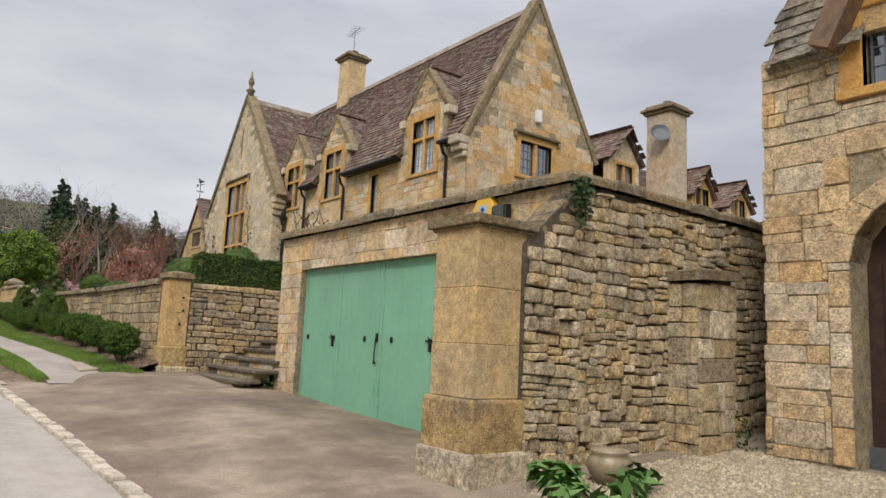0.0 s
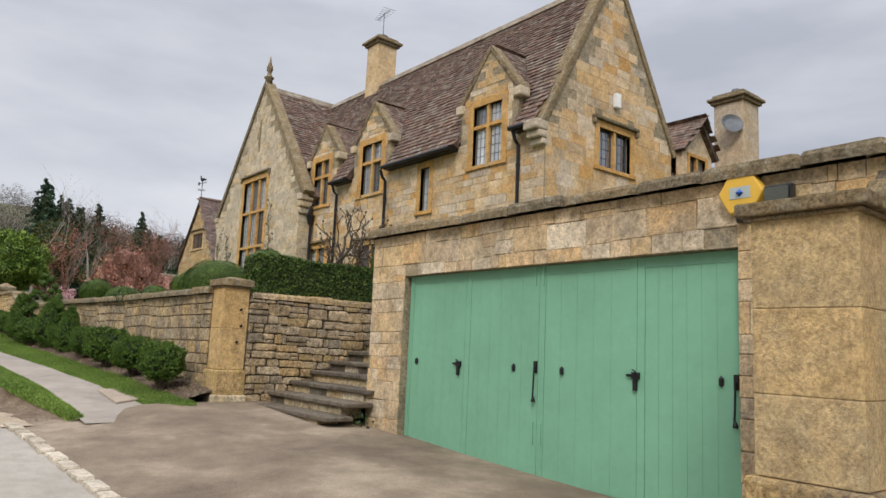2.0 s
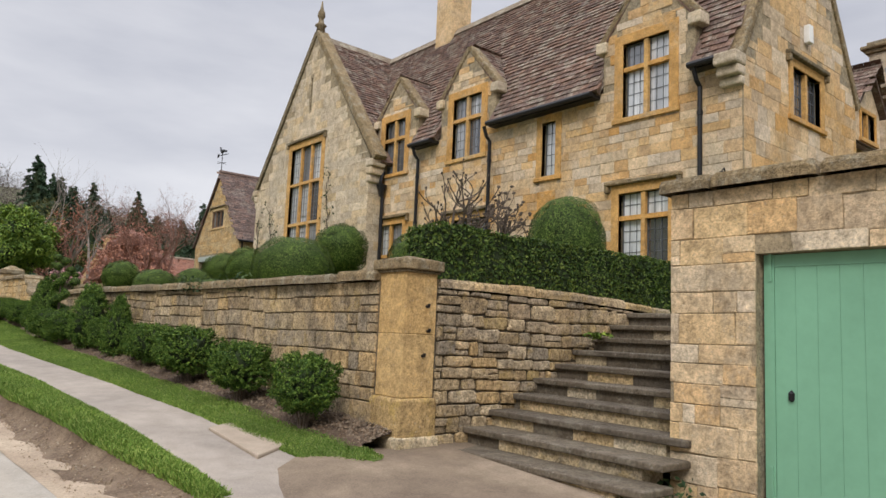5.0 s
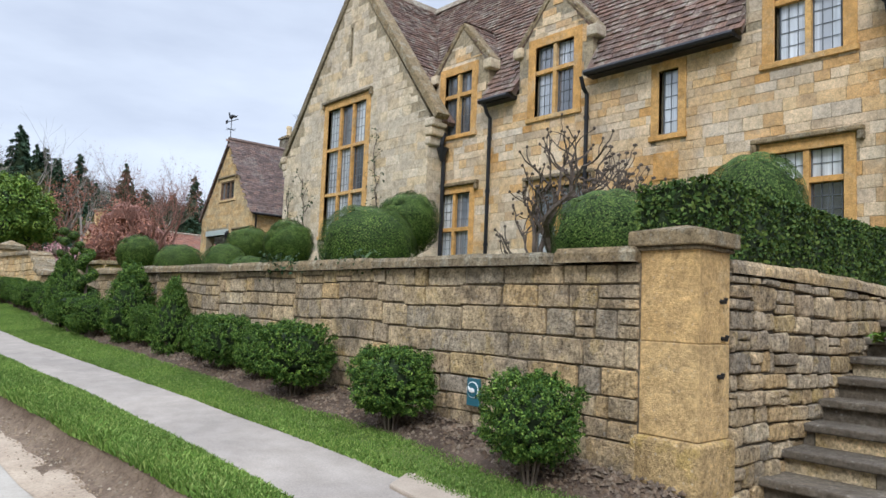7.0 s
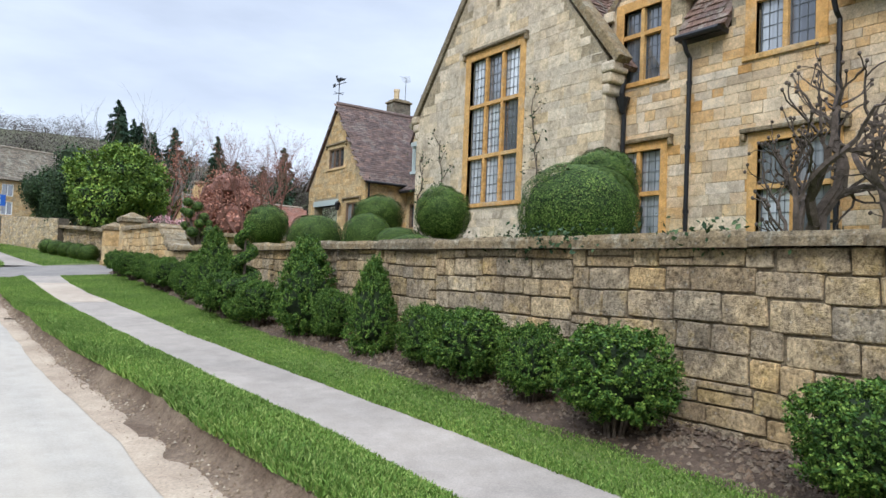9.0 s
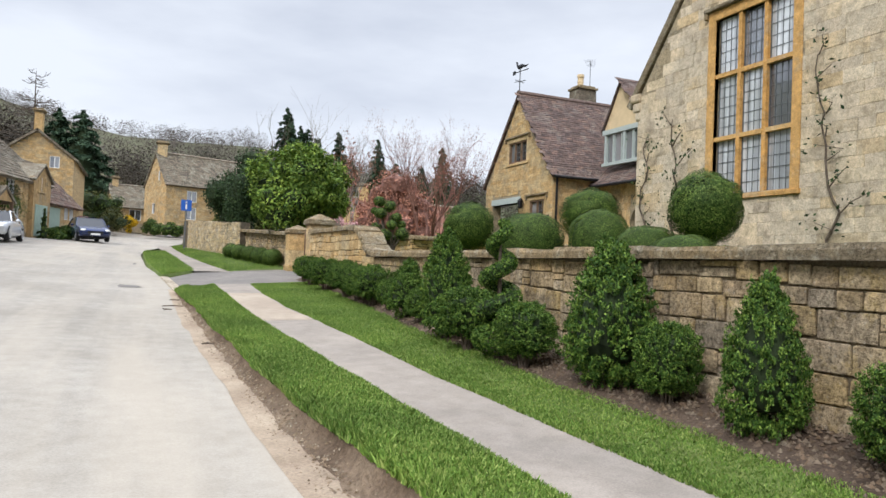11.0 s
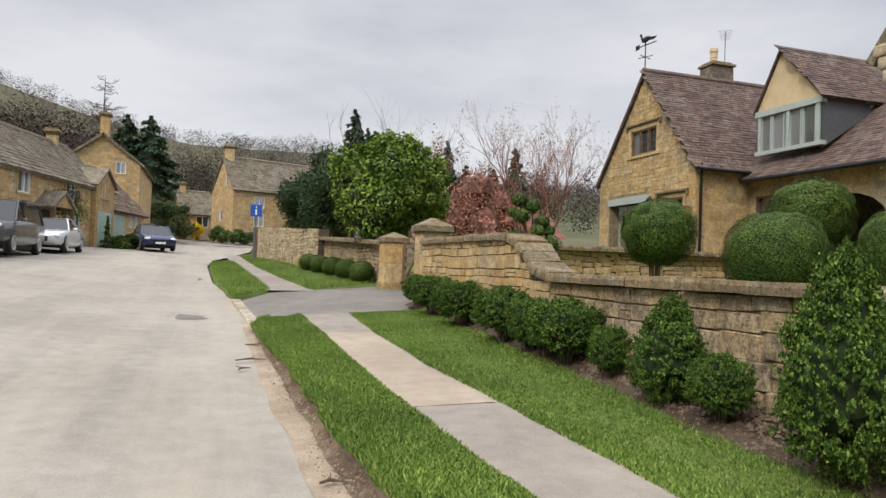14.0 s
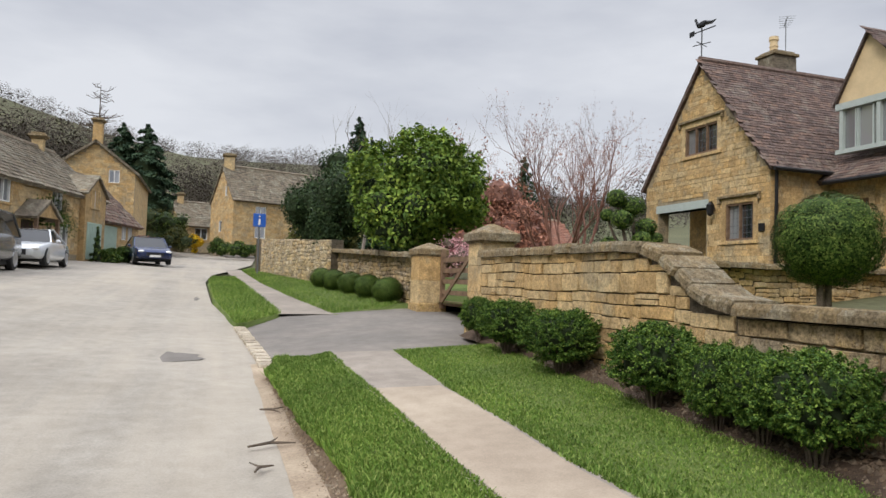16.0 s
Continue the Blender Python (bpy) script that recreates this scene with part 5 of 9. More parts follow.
def main_in(x, y):
    yy = HY0 + 0.25 + x
    z = EAVE + y * sl.z / sl.length
    # valley with the cross wing: its right slope
    if z < WAP_Z - (WAP_Y - yy) * W_SL - 0.05 and yy > 23.3:
        return False
    for c, hw, sh, ap in DORM:
        top = ap - abs(yy - c) * (ap - sh) / hw
        if abs(yy - c) < hw + 0.06 and z < top + 0.02:
            return False
    return yy < 27.2


WAP_Y, WAP_Z, W_SL = 27.28, 11.1, 1.32
_s = roof_slates((EX, HY0 + 0.25, EAVE), (0, 1, 0), sl, 14.0, sl.length, main_in, (0.16, 0.1), (0.15, 0.27), 0.034, 5)
pieces(roof, "roof_tile", _s, T_SLA, M_SLATE, (10.7, 17.5, 7), 300)
put("ridge_tiles", Geo().hexa([(RX - 0.17, HY0 + 0.3, RZ - 0.16), (RX + 0.17, HY0 + 0.3, RZ - 0.16), (RX + 0.17, 27.3, RZ - 0.16), (RX - 0.17, 27.3, RZ - 0.16)], [(RX - 0.03, HY0 + 0.3, RZ + 0.07), (RX + 0.03, HY0 + 0.3, RZ + 0.07), (RX + 0.03, 27.3, RZ + 0.07), (RX - 0.03, 27.3, RZ + 0.07)]), M_RIDGE, roof)
# dormer roofs
for c, hw, sh, ap in DORM:
    g = Geo()
    back = lambda z: EX + (z - EAVE) * (RX - EX) / (RZ - EAVE) + 0.1
    slab(g, [(HX - 0.02, c - hw - 0.06, sh - 0.05), (back(sh), c - hw - 0.06, sh - 0.05), (back(ap) + 0.2, c, ap + 0.1), (HX - 0.02, c, ap + 0.1)], 0.06)
    slab(g, [(HX - 0.02, c + hw + 0.06, sh - 0.05), (HX - 0.02, c, ap + 0.1), (back(ap) + 0.2, c, ap + 0.1), (back(sh), c + hw + 0.06, sh - 0.05)], 0.06)
    g.hexa([(HX + 0.3, c - hw + 0.02, EAVE), (12.0, c - hw + 0.02, EAVE), (12.0, c + hw - 0.02, EAVE), (HX + 0.3, c + hw - 0.02, EAVE)], [(HX + 0.3, c - hw + 0.02, sh - 0.06), (back(sh), c - hw + 0.02, sh - 0.06), (back(sh), c + hw - 0.02, sh - 0.06), (HX + 0.3, c + hw - 0.02, sh - 0.06)])
    dr = put("dormer_roof", g, M_SLATE, house, "small gabled dormer roof")
    for sgn in (-1, 1):
        sv = Vector((0, -sgn * (hw + 0.06), ap - sh + 0.15))
        ss = roof_slates((HX + 0.12, c + sgn * (hw + 0.06), sh - 0.04), (1, 0, 0), sv, 2.0, sv.length, lambda x, y: HX + 0.12 + x < back(sh + y * sv.z / sv.length) + 0.1, (0.13, 0.11), (0.15, 0.25), 0.02, 6)
        pieces(dr, "roof_tile", ss, T_SLA, M_SLATE)
        verge_coping(dr, FH, (c + sgn * (hw + 0.08), sh - 0.02), (c - sgn * 0.01, ap + 0.06), d0=-0.26, d1=0.03, up=0.08)
        g = Geo()
        FH.block(g, c + sgn * (hw + 0.02) - 0.13, c + sgn * (hw + 0.02) + 0.13, sh - 0.2, sh + 0.03, -0.24, 0.09)
        bevelled(put("kneeler", g, M_WING, dr), 0.03, 2)
# gutters and downpipes
for a, b in ((13.75, 14.3), (16.4, 19.4), (21.45, 22.35)):
    put("gutter", Geo().tube([(HX - 0.3, a, EAVE - 0.06), (HX - 0.3, b, EAVE - 0.06)], 0.06, 8), M_IRON, house, "black cast-iron gutter")
    put("soffit", Geo().box(HX - 0.24, a, EAVE - 0.12, HX - 0.005, b, EAVE - 0.04), M_IRON, house)
for y in (14.2, 19.5, 22.2):
    g = Geo().tube([(HX - 0.28, y, EAVE - 0.1), (HX - 0.2, y - 0.01, EAVE - 0.32), (HX - 0.1, y - 0.02, EAVE - 0.42), (HX - 0.1, y - 0.02, 2.3)], 0.042, 8)
    for z in (5.8, 4.6, 3.4):
        g.tube([(HX - 0.1, y - 0.02, z), (HX - 0.1, y - 0.02, z + 0.07)], 0.056, 8)
    put("downpipe", g, M_IRON, house, "black cast-iron downpipe")
# cross wing with the great gable
WX, WY0, WY1 = 10.35, 23.85, 30.85
FW = Face((WX, 0, 0), (0, 1, 0), (-1, 0, 0))
WTOP = line([(WY0, 6.62), (WAP_Y, WAP_Z), (WY1, 6.38)])
twin = (26.52, 28.42, 3.9, 7.52)
slit = (27.38, 27.46, 8.7, 9.75)
wing = put("wing_wall", wall_body(FW, WY0, WY1, flat(1.8), WTOP, [twin, slit], 0.45, (WAP_Y,)), M_MORTAR, house, "pale ashlar wall of the cross wing gable")
_sur = [(twin[0] - 0.2, twin[1] + 0.2, twin[2] - 0.12, twin[3] + 0.2), (slit[0] - 0.05, slit[1] + 0.05, slit[2] - 0.05, slit[3] + 0.05)]
pieces(wing, "stone", courses(FW, WY0, WY1, flat(2.0), lambda u: WTOP(u) - 0.04, _sur, (0.17, 0.28), (0.25, 0.65), 0.004, (0.005, 0.011), 81), T_ASH, M_WING, (10.3, 27, 5), 300)
window(house, FW, *twin, 3, (5.05, 6.35), "tall three-light leaded hall window with two transoms", surround=0.2, hood_over=0.08, glass=M_GLASSC)
put("slit_shadow", FW.block(Geo(), slit[0], slit[1], slit[2], slit[3], -0.2, -0.19), M_IRON, house)
FWS = Face((0, WY0, 0), (1, 0, 0), (0, -1, 0))
ws = put("wing_return_wall", wall_body(FWS, WX + 0.45, HX + 0.3, flat(1.8), flat(6.5), [], 0.4), M_MORTAR, house)
pieces(ws, "stone", courses(FWS, WX, HX, flat(2.2), flat(6.4), [], (0.2, 0.3), (0.2, 0.5), 0.006, (0.006, 0.014), 82), T_ASH, M_WING)
put("wing_far_wall", Face((0, WY1, 0), (-1, 0, 0), (0, 1, 0)).block(Geo(), -19, -WX - 0.46, 1.8, 6.4, -0.4, 0), M_ASH, house)
verge_coping(house, FW, (WY0 - 0.28, 6.5), (WAP_Y + 0.02, WAP_Z + 0.1), up=0.14)
verge_coping(house, FW, (WY1 + 0.3, 6.2), (WAP_Y - 0.02, WAP_Z + 0.1), up=0.14)
for y0, y1, sgn in ((WY0 - 0.24, WY0 + 0.1, 1), (WY1 - 0.1, WY1 + 0.24, -1)):
    g = Geo()
    FW.block(g, y0, y1, 6.3, 6.52, -0.4, 0.08)
    FW.block(g, y0 + (0.07 if sgn > 0 else 0), y1 - (0.07 if sgn < 0 else 0), 6.08, 6.3, -0.4, 0.06)
    FW.block(g, y0 + (0.15 if sgn > 0 else 0), y1 - (0.15 if sgn < 0 else 0), 5.86, 6.08, -0.4, 0.04)
    bevelled(put("kneeler", g, M_WING, house, "stepped stone kneeler"), 0.05, 2)
g = Geo().lathe((WX + 0.1, WAP_Y, WAP_Z + 0.1), [(0.16, 0.0), (0.13, 0.22), (0.2, 0.28), (0.1, 0.36), (0.08, 0.5), (0.13, 0.6), (0.12, 0.7), (0.06, 0.85), (0.015, 1.12)], 8)
put("finial", g, M_COPE, house, "carved stone finial on the gable", True)
g = Geo()
slab(g, [(WX + 0.2, WY0 - 0.3, 6.45), (19, WY0 - 0.3, 6.45), (19, WAP_Y, WAP_Z), (WX + 0.2, WAP_Y, WAP_Z)], 0.12)
slab(g, [(WX + 0.2, WY1 + 0.3, 6.2), (WX + 0.2, WAP_Y, WAP_Z), (19, WAP_Y, WAP_Z), (19, WY1 + 0.3, 6.2)], 0.12)
wroof = put("wing_roof", g, M_SLATE, house, "steep brown tiled roof of the cross wing")
sv = Vector((0, WAP_Y - WY0 + 0.3, WAP_Z - 6.45))


def wing_in(x, y):
    z = 6.45 + y * sv.z / sv.length
    xx = WX + 0.3 + x
    return xx < EX + (z - EAVE) * (RX - EX) / (RZ - EAVE) + 0.12


pieces(wroof, "roof_tile", roof_slates((WX + 0.3, WY0 - 0.3, 6.45), (1, 0, 0), sv, 3.4, sv.length, wing_in, (0.16, 0.1), (0.15, 0.27), 0.034, 9), T_SLA, M_SLATE, (10.6, 25, 8), 300)
put("ridge_tiles", Geo().hexa([(WX + 0.3, WAP_Y - 0.17, WAP_Z - 0.16), (15, WAP_Y - 0.17, WAP_Z - 0.16), (15, WAP_Y + 0.17, WAP_Z - 0.16), (WX + 0.3, WAP_Y + 0.17, WAP_Z - 0.16)], [(WX + 0.3, WAP_Y - 0.03, WAP_Z + 0.07), (15, WAP_Y - 0.03, WAP_Z + 0.07), (15, WAP_Y + 0.03, WAP_Z + 0.07), (WX + 0.3, WAP_Y + 0.03, WAP_Z + 0.07)]), M_RIDGE, wroof)
g = Geo().tube([(HX - 0.12, 23.72, 6.2), (HX - 0.2, 23.7, 5.9), (HX - 0.12, 23.7, 5.6), (HX - 0.12, 23.7, 2.3)], 0.05, 8)
g.lathe((HX - 0.16, 23.7, 5.5), [(0.05, 0), (0.08, 0.1), (0.13, 0.26), (0.15, 0.32)], 8)
put("downpipe", g, M_IRON, house, "black downpipe with a rainwater hopper")


def chimney(parent, x, y, z0, z1, wx, wy, mat, pots=0):
    g = Geo().box(x - wx / 2, y - wy / 2, z0, x + wx / 2, y + wy / 2, z1)
    st = bevelled(put("chimney", g, mat, parent, "square ashlar chimney stack"), 0.02, 1)
    g = Geo()
    g.box(x - wx / 2 - 0.08, y - wy / 2 - 0.08, z1, x + wx / 2 + 0.08, y + wy / 2 + 0.08, z1 + 0.1)
    g.box(x - wx / 2 - 0.16, y - wy / 2 - 0.16, z1 + 0.1, x + wx / 2 + 0.16, y + wy / 2 + 0.16, z1 + 0.2)
    g.box(x - wx / 2 - 0.04, y - wy / 2 - 0.04, z1 + 0.2, x + wx / 2 + 0.04, y + wy / 2 + 0.04, z1 + 0.32)
    bevelled(put("cornice", g, M_COPE, st, "moulded chimney cornice"), 0.03, 2)
    for i in range(pots):
        put("chimney_pot", Geo().lathe((x + (i - (pots - 1) / 2) * 0.4, y, z1 + 0.32), [(0.16, 0), (0.13, 0.08), (0.12, 0.5), (0.15, 0.55), (0.15, 0.62), (0.11, 0.63)], 12), M_CREAM, st, "buff clay chimney pot")
    return st


def aerial(parent, x, y, z, h, ang, n=7):
    g = Geo().tube([(x, y, z), (x, y, z + h)], 0.016, 5)
    c, s = math.cos(ang), math.sin(ang)
    g.tube([(x - 0.55 * c, y - 0.55 * s, z + h - 0.1), (x + 0.6 * c, y + 0.6 * s, z + h - 0.02)], 0.012, 4)
    for i in range(n):
        t = -0.5 + i * 1.05 / (n - 1)
        e = 0.26 - 0.02 * i
        p = Vector((x + t * c, y + t * s, z + h - 0.06))
        g.tube([p + Vector((-s * e, c * e, 0)), p - Vector((-s * e, c * e, 0))], 0.007, 4)
    put("aerial", g, M_LEAD, parent, "thin metal television aerial")


chimney(house, 13.35, 24.1, 10.2, 12.55, 0.8, 0.75, M_ASH)
put("cowl", Geo().lathe((13.35, 24.1, 12.87), [(0.16, 0), (0.12, 0.06), (0.2, 0.12), (0.2, 0.15), (0.02, 0.2)], 10), M_IRON, house)
aerial(house, 13.35, 24.1, 12.8, 1.15, 1.4)
# rear ranges seen over the garage
chimney(house, 19.97, 14.0, 5.0, 9.55, 0.95, 0.95, M_ASH)
put("cowl", Geo().lathe((19.97, 14.0, 9.87), [(0.2, 0), (0.14, 0.1), (0.12, 0.22)], 10), M_LEAD, house)
g = Geo()
g.hexa([(15.6, 14.0, 2), (26, 14.0, 2), (26, 20, 2), (15.6, 20, 2)], [(15.6, 14.0, 6.5), (26, 14.0, 6.5), (26, 20, 6.5), (15.6, 20, 6.5)])
put("rear_wall", g, M_ASH, house)
g = Geo()
slab(g, [(15.4, 13.7, 6.4), (26.3, 13.7, 6.4), (26.3, 17, 8.7), (15.4, 17, 8.7)], 0.1)
slab(g, [(26.3, 20.3, 6.4), (15.4, 20.3, 6.4), (15.4, 17, 8.7), (26.3, 17, 8.7)], 0.1)
rr = put("rear_roof", g, M_SLATE, house, "brown tiled roof of the rear range")
sv2 = Vector((0, 3.3, 2.3))
put("tiling", joined(roof_slates((15.4, 13.7, 6.42), (1, 0, 0), sv2, 10.9, sv2.length, lambda x, y: True, (0.2, 0.15), (0.2, 0.35), 0.03, 12), T_SLA), M_SLATE, rr)["kind"] = "stuff"
for cx, w, zt in ((17.6, 0.75, 8.4), (21.9, 0.6, 8.0), (24.3, 0.8, 7.9)):
    F2 = Face((0, 13.9, 0), (1, 0, 0), (0, -1, 0))
    top2 = line([(cx - w, zt - 0.85), (cx, zt), (cx + w, zt - 0.85)])
    put("dormer_front", wall_body(F2, cx - w, cx + w, flat(6.2), top2, [(cx - 0.4, cx + 0.4, 6.75, 7.35)], 0.2, (cx,)), M_ASH, house)
    window(house, F2, cx - 0.4, cx + 0.4, 6.75, 7.35, 2, (), "small two-light dormer window", hood=False, surround=0.1)
    g = Geo()
    slab(g, [(cx - w - 0.12, 13.75, zt - 0.95), (cx - w - 0.12, 17, zt - 0.95), (cx, 17, zt + 0.08), (cx, 13.75, zt + 0.08)], 0.08)
    slab(g, [(cx + w + 0.12, 13.75, zt - 0.95), (cx, 13.75, zt + 0.08), (cx, 17, zt + 0.08), (cx + w + 0.12, 17, zt - 0.95)], 0.08)
    d2 = put("dormer_roof", g, M_SLATE, house)
    for sgn in (-1, 1):
        s3 = Vector((-sgn * (w + 0.12), 0, 1.03))
        put("tiling", joined(roof_slates((cx + sgn * (w + 0.12), 13.75, zt - 0.94), (0, 1, 0), s3, 3.0, s3.length, lambda x, y: True, (0.15, 0.14), (0.15, 0.25), 0.02, 14), T_SLA), M_SLATE, d2)["kind"] = "stuff"
put("satellite_dish", Geo().lathe((0, 0, 0), [(0.01, 0.0), (0.2, 0.03), (0.32, 0.1), (0.33, 0.1), (0.2, 0.04)], 16), M_LEAD, house, "grey satellite dish").matrix_basis = pose(19.3, 13.8, 8.75, 70, 0, -40)

# ---- arched gatehouse ----
arch = thing("gatehouse", "honey rubble-stone gatehouse with an arched doorway", "house")
AX = 7.3
FA = Face((AX, 0, 0), (0, 1, 0), (-1, 0, 0))
AH0, AH1, ASP = 1.0, 3.03, 2.45
seg = 9
arc = [(2.015 - 1.015 * math.cos(math.pi * i / seg), ASP + 0.75 * math.sin(math.pi * i / seg)) for i in range(seg + 1)]
aw_ = (1.9, 2.85, 4.2, 5.0)
g = wall_body(FA, -4, 3.87, flat(0.0), line([(-4, 4.75), (3.87, 4.75)]), [(AH0, AH1, 0.0, ASP + 0.76), aw_], 0.5)
for (ua, va), (ub, vb) in zip(arc, arc[1:]):
    g.hexa([FA.p(ua, va, -0.5), FA.p(ub, vb, -0.5), FA.p(ub, vb, 0), FA.p(ua, va, 0)], [FA.p(ua, ASP + 0.761, -0.5), FA.p(ub, ASP + 0.761, -0.5), FA.p(ub, ASP + 0.761, 0), FA.p(ua, ASP + 0.761, 0)])
awall = put("wall", g, M_MORTAR, arch, "rubble-stone wall with an arched opening")
_vh = [(AH0 - 0.2, AH1 + 0.2, 0, ASP + 0.1), (AH0 + 0.02, AH1 - 0.02, ASP, ASP + 0.98), (aw_[0] - 0.2, aw_[1] + 0.2, aw_[2] - 0.15, aw_[3] + 0.25)]
pieces(awall, "stone", courses(FA, -1.5, 3.89, flat(0.5), flat(4.75), _vh, (0.12, 0.29), (0.16, 0.58), 0.006, (0.012, 0.028), 91, wave=0.08, split=0.2, tilt=0.012), T_SQR, M_GATEH, (7.3, 2.8, 2.5), 300)
for i in range(seg):
    (ua, va), (ub, vb) = arc[i], arc[i + 1]
    oa, ob_ = Vector((ua - 2.015, va - ASP)) * 1.26, Vector((ub - 2.015, vb - ASP)) * 1.26
    q = [(ua, va), (ub, vb), (2.015 + ob_.x, ASP + ob_.y), (2.015 + oa.x, ASP + oa.y)]
    bevelled(put("voussoir", Geo().hexa([FA.p(a, b, -0.3) for a, b in q], [FA.p(a, b, 0.03) for a, b in q]), M_GATEH, awall), 0.012, 2)
z = 0.5
while z < ASP - 0.02:
    h = min(RNG.uniform(0.22, 0.36), ASP - z)
    for a, b in ((AH1, AH1 + 0.2), (AH0 - 0.2, AH0)):
        bevelled(put("jamb_stone", FA.block(Geo(), a + 0.002, b - 0.002, z + 0.003, z + h - 0.003, -0.3, 0.03), M_GATEH, awall), 0.015, 2)
    z += h
adoor = put("door", FA.block(Geo(), AH0, AH1, 0.45, ASP + 0.74, -0.45, -0.4), M_DOOR, arch, "dark brown boarded double door")
for i in range(14):
    a = AH0 + i * (AH1 - AH0) / 14
    put("board", FA.block(Geo(), a + 0.004, a + (AH1 - AH0) / 14 - 0.004, 0.62, 2.5, -0.4, -0.385), M_DOOR, adoor)
put("threshold", FA.block(Geo(), AH0, AH1, 0.4, 0.68, -0.45, -0.3), M_LEAD, arch, "grey weathered threshold board")
window(arch, FA, *aw_, 2, (), "two-light leaded window over the arch", hood=False, surround=0.22, mat=M_SURR)
g = Geo()
slab(g, [(7.2, 3.0, 4.62), (7.2, 3.8, 4.62), (9.55, 3.8, 8.42), (9.55, 3.0, 8.42)], 0.1)
g.box(7.4, 3.4, 0, 14, 3.86, 4.7)
ar = put("roof", g, M_SLATEG, arch, "stone-slated gatehouse roof")
sv3 = Vector((2.35, 0, 3.8))
pieces(ar, "roof_tile", roof_slates((7.18, 3.0, 4.63), (0, 1, 0), sv3, 0.7, sv3.length, lambda x, y: True, (0.2, 0.16), (0.16, 0.3), 0.03, 15), T_SLA, M_SLATEG)
g = Geo()
FA.bar(g, (3.15, 4.62), (1.9, 7.2), 0.22, -0.3, 0.3)
put("bargeboard", g, M_GATE, arch, "weathered timber bargeboard")
put("gable_front", FA.block(Geo(), -4, 3.05, 4.75, 8, -0.5, 0.0), M_WALLW, arch)
put("gatehouse_flank", Geo().box(7.81, -4, 0, 14, 3.39, 4.7), M_WALLW, arch)

# ---- the far cottage with the weather vane ----
cot = thing("cottage", "honey stone cottage with a brown tiled roof and weather vane", "house")
CX, CY0, CY1, CAY, CAZ, CE = 13.95, 40.35, 46.0, 43.18, 9.62, 6.05
FC = Face((CX, 0, 0), (0, 1, 0), (-1, 0, 0))
CT = line([(CY0, CE), (CAY, CAZ), (CY1, CE)])
cw1, cw2, cdoor = (42.45, 43.95, 6.75, 7.62), (40.95, 42.05, 4.0, 5.05), (42.9, 45.3, 2.3, 5.05)
cwall = put("wall", wall_body(FC, CY0, CY1, flat(2.0), CT, [cw1, cw2, cdoor], 0.4, (CAY,)), M_MORTAR, cot, "honey rubble gable wall")
_h = [(a - 0.17, b + 0.17, c - 0.1, d + 0.17) for a, b, c, d in (cw1, cw2)] + [(cdoor[0] - 0.05, cdoor[1] + 0.05, 2.0, cdoor[3] + 0.35)]
pieces(cwall, "stone", courses(FC, CY0, CY1, flat(2.6), lambda u: CT(u) - 0.04, _h, (0.12, 0.2), (0.2, 0.5), 0.008, (0.01, 0.02), 101), T_ASH, M_WALLW, (13.9, 42, 5.5), 300)
window(cot, FC, *cw1, 3, (), "three-light upper window with a hood mould", frame_mat=M_GATE, mat=M_WALLW)
window(cot, FC, *cw2, 2, (), "two-light window with dark timber frame", frame_mat=M_GATE, mat=M_WALLW, hood=True)
put("porch_beam", FC.block(Geo(), cdoor[0] - 0.1, cdoor[1] + 0.1, 5.05, 5.3, -0.4, 0.03), M_PALEGREY, cot, "pale porch lintel")
put("porch_back", FC.block(Geo(), cdoor[0] - 0.2, cdoor[1] + 0.2, 2.0, 5.3, -1.5, -1.4), M_WALLW, cot)
put("porch_door", FC.block(Geo(), 43.2, 44.3, 2.3, 4.7, -1.38, -1.3), M_GLASS, cot, "dark glazed door inside the porch")
put("house_sign", FC.block(Geo(), 40.5, 40.72, 4.2, 4.42, 0.03, 0.05), M_IRON, cot, "small dark house sign")
lan = put("wall_lantern", Geo().lathe((CX - 0.2, 42.5, 4.75), [(0.04, 0), (0.1, 0.06), (0.12, 0.3), (0.14, 0.32), (0.02, 0.42)], 6).tube([(CX, 42.5, 4.9), (CX - 0.15, 42.5, 5.2), (CX - 0.2, 42.5, 5.14)], 0.015, 5), M_IRON, cot, "black wall lantern")
FCS = Face((0, CY0, 0), (1, 0, 0), (0, -1, 0))
c2 = put("side_wall", FCS.block(Geo(), CX + 0.4, 24, 2.0, CE, -0.4, 0), M_WALLW, cot)
pieces(c2, "stone", courses(FCS, CX, 16.1, flat(2.6), flat(CE), [], (0.12, 0.2), (0.2, 0.5), 0.008, (0.008, 0.016), 102), T_ASH, M_WALLW)
put("downpipe", Geo().tube([(CX + 0.1, CY0 - 0.12, CE), (CX + 0.12, CY0 - 0.08, 2.4)], 0.045, 8), M_IRON, cot)
g = Geo()
slab(g, [(CX - 0.12, CY0 - 0.2, CE - 0.15), (26, CY0 - 0.2, CE - 0.15), (26, CAY, CAZ + 0.05), (CX - 0.12, CAY, CAZ + 0.05)], 0.12)
slab(g, [(CX - 0.12, CY1 + 0.2, CE - 0.15), (CX - 0.12, CAY, CAZ + 0.05), (26, CAY, CAZ + 0.05), (26, CY1 + 0.2, CE - 0.15)], 0.12)
croof = put("roof", g, M_SLATEP, cot, "steep brown tiled cottage roof")
sv4 = Vector((0, CAY - CY0 + 0.2, CAZ - CE + 0.2))
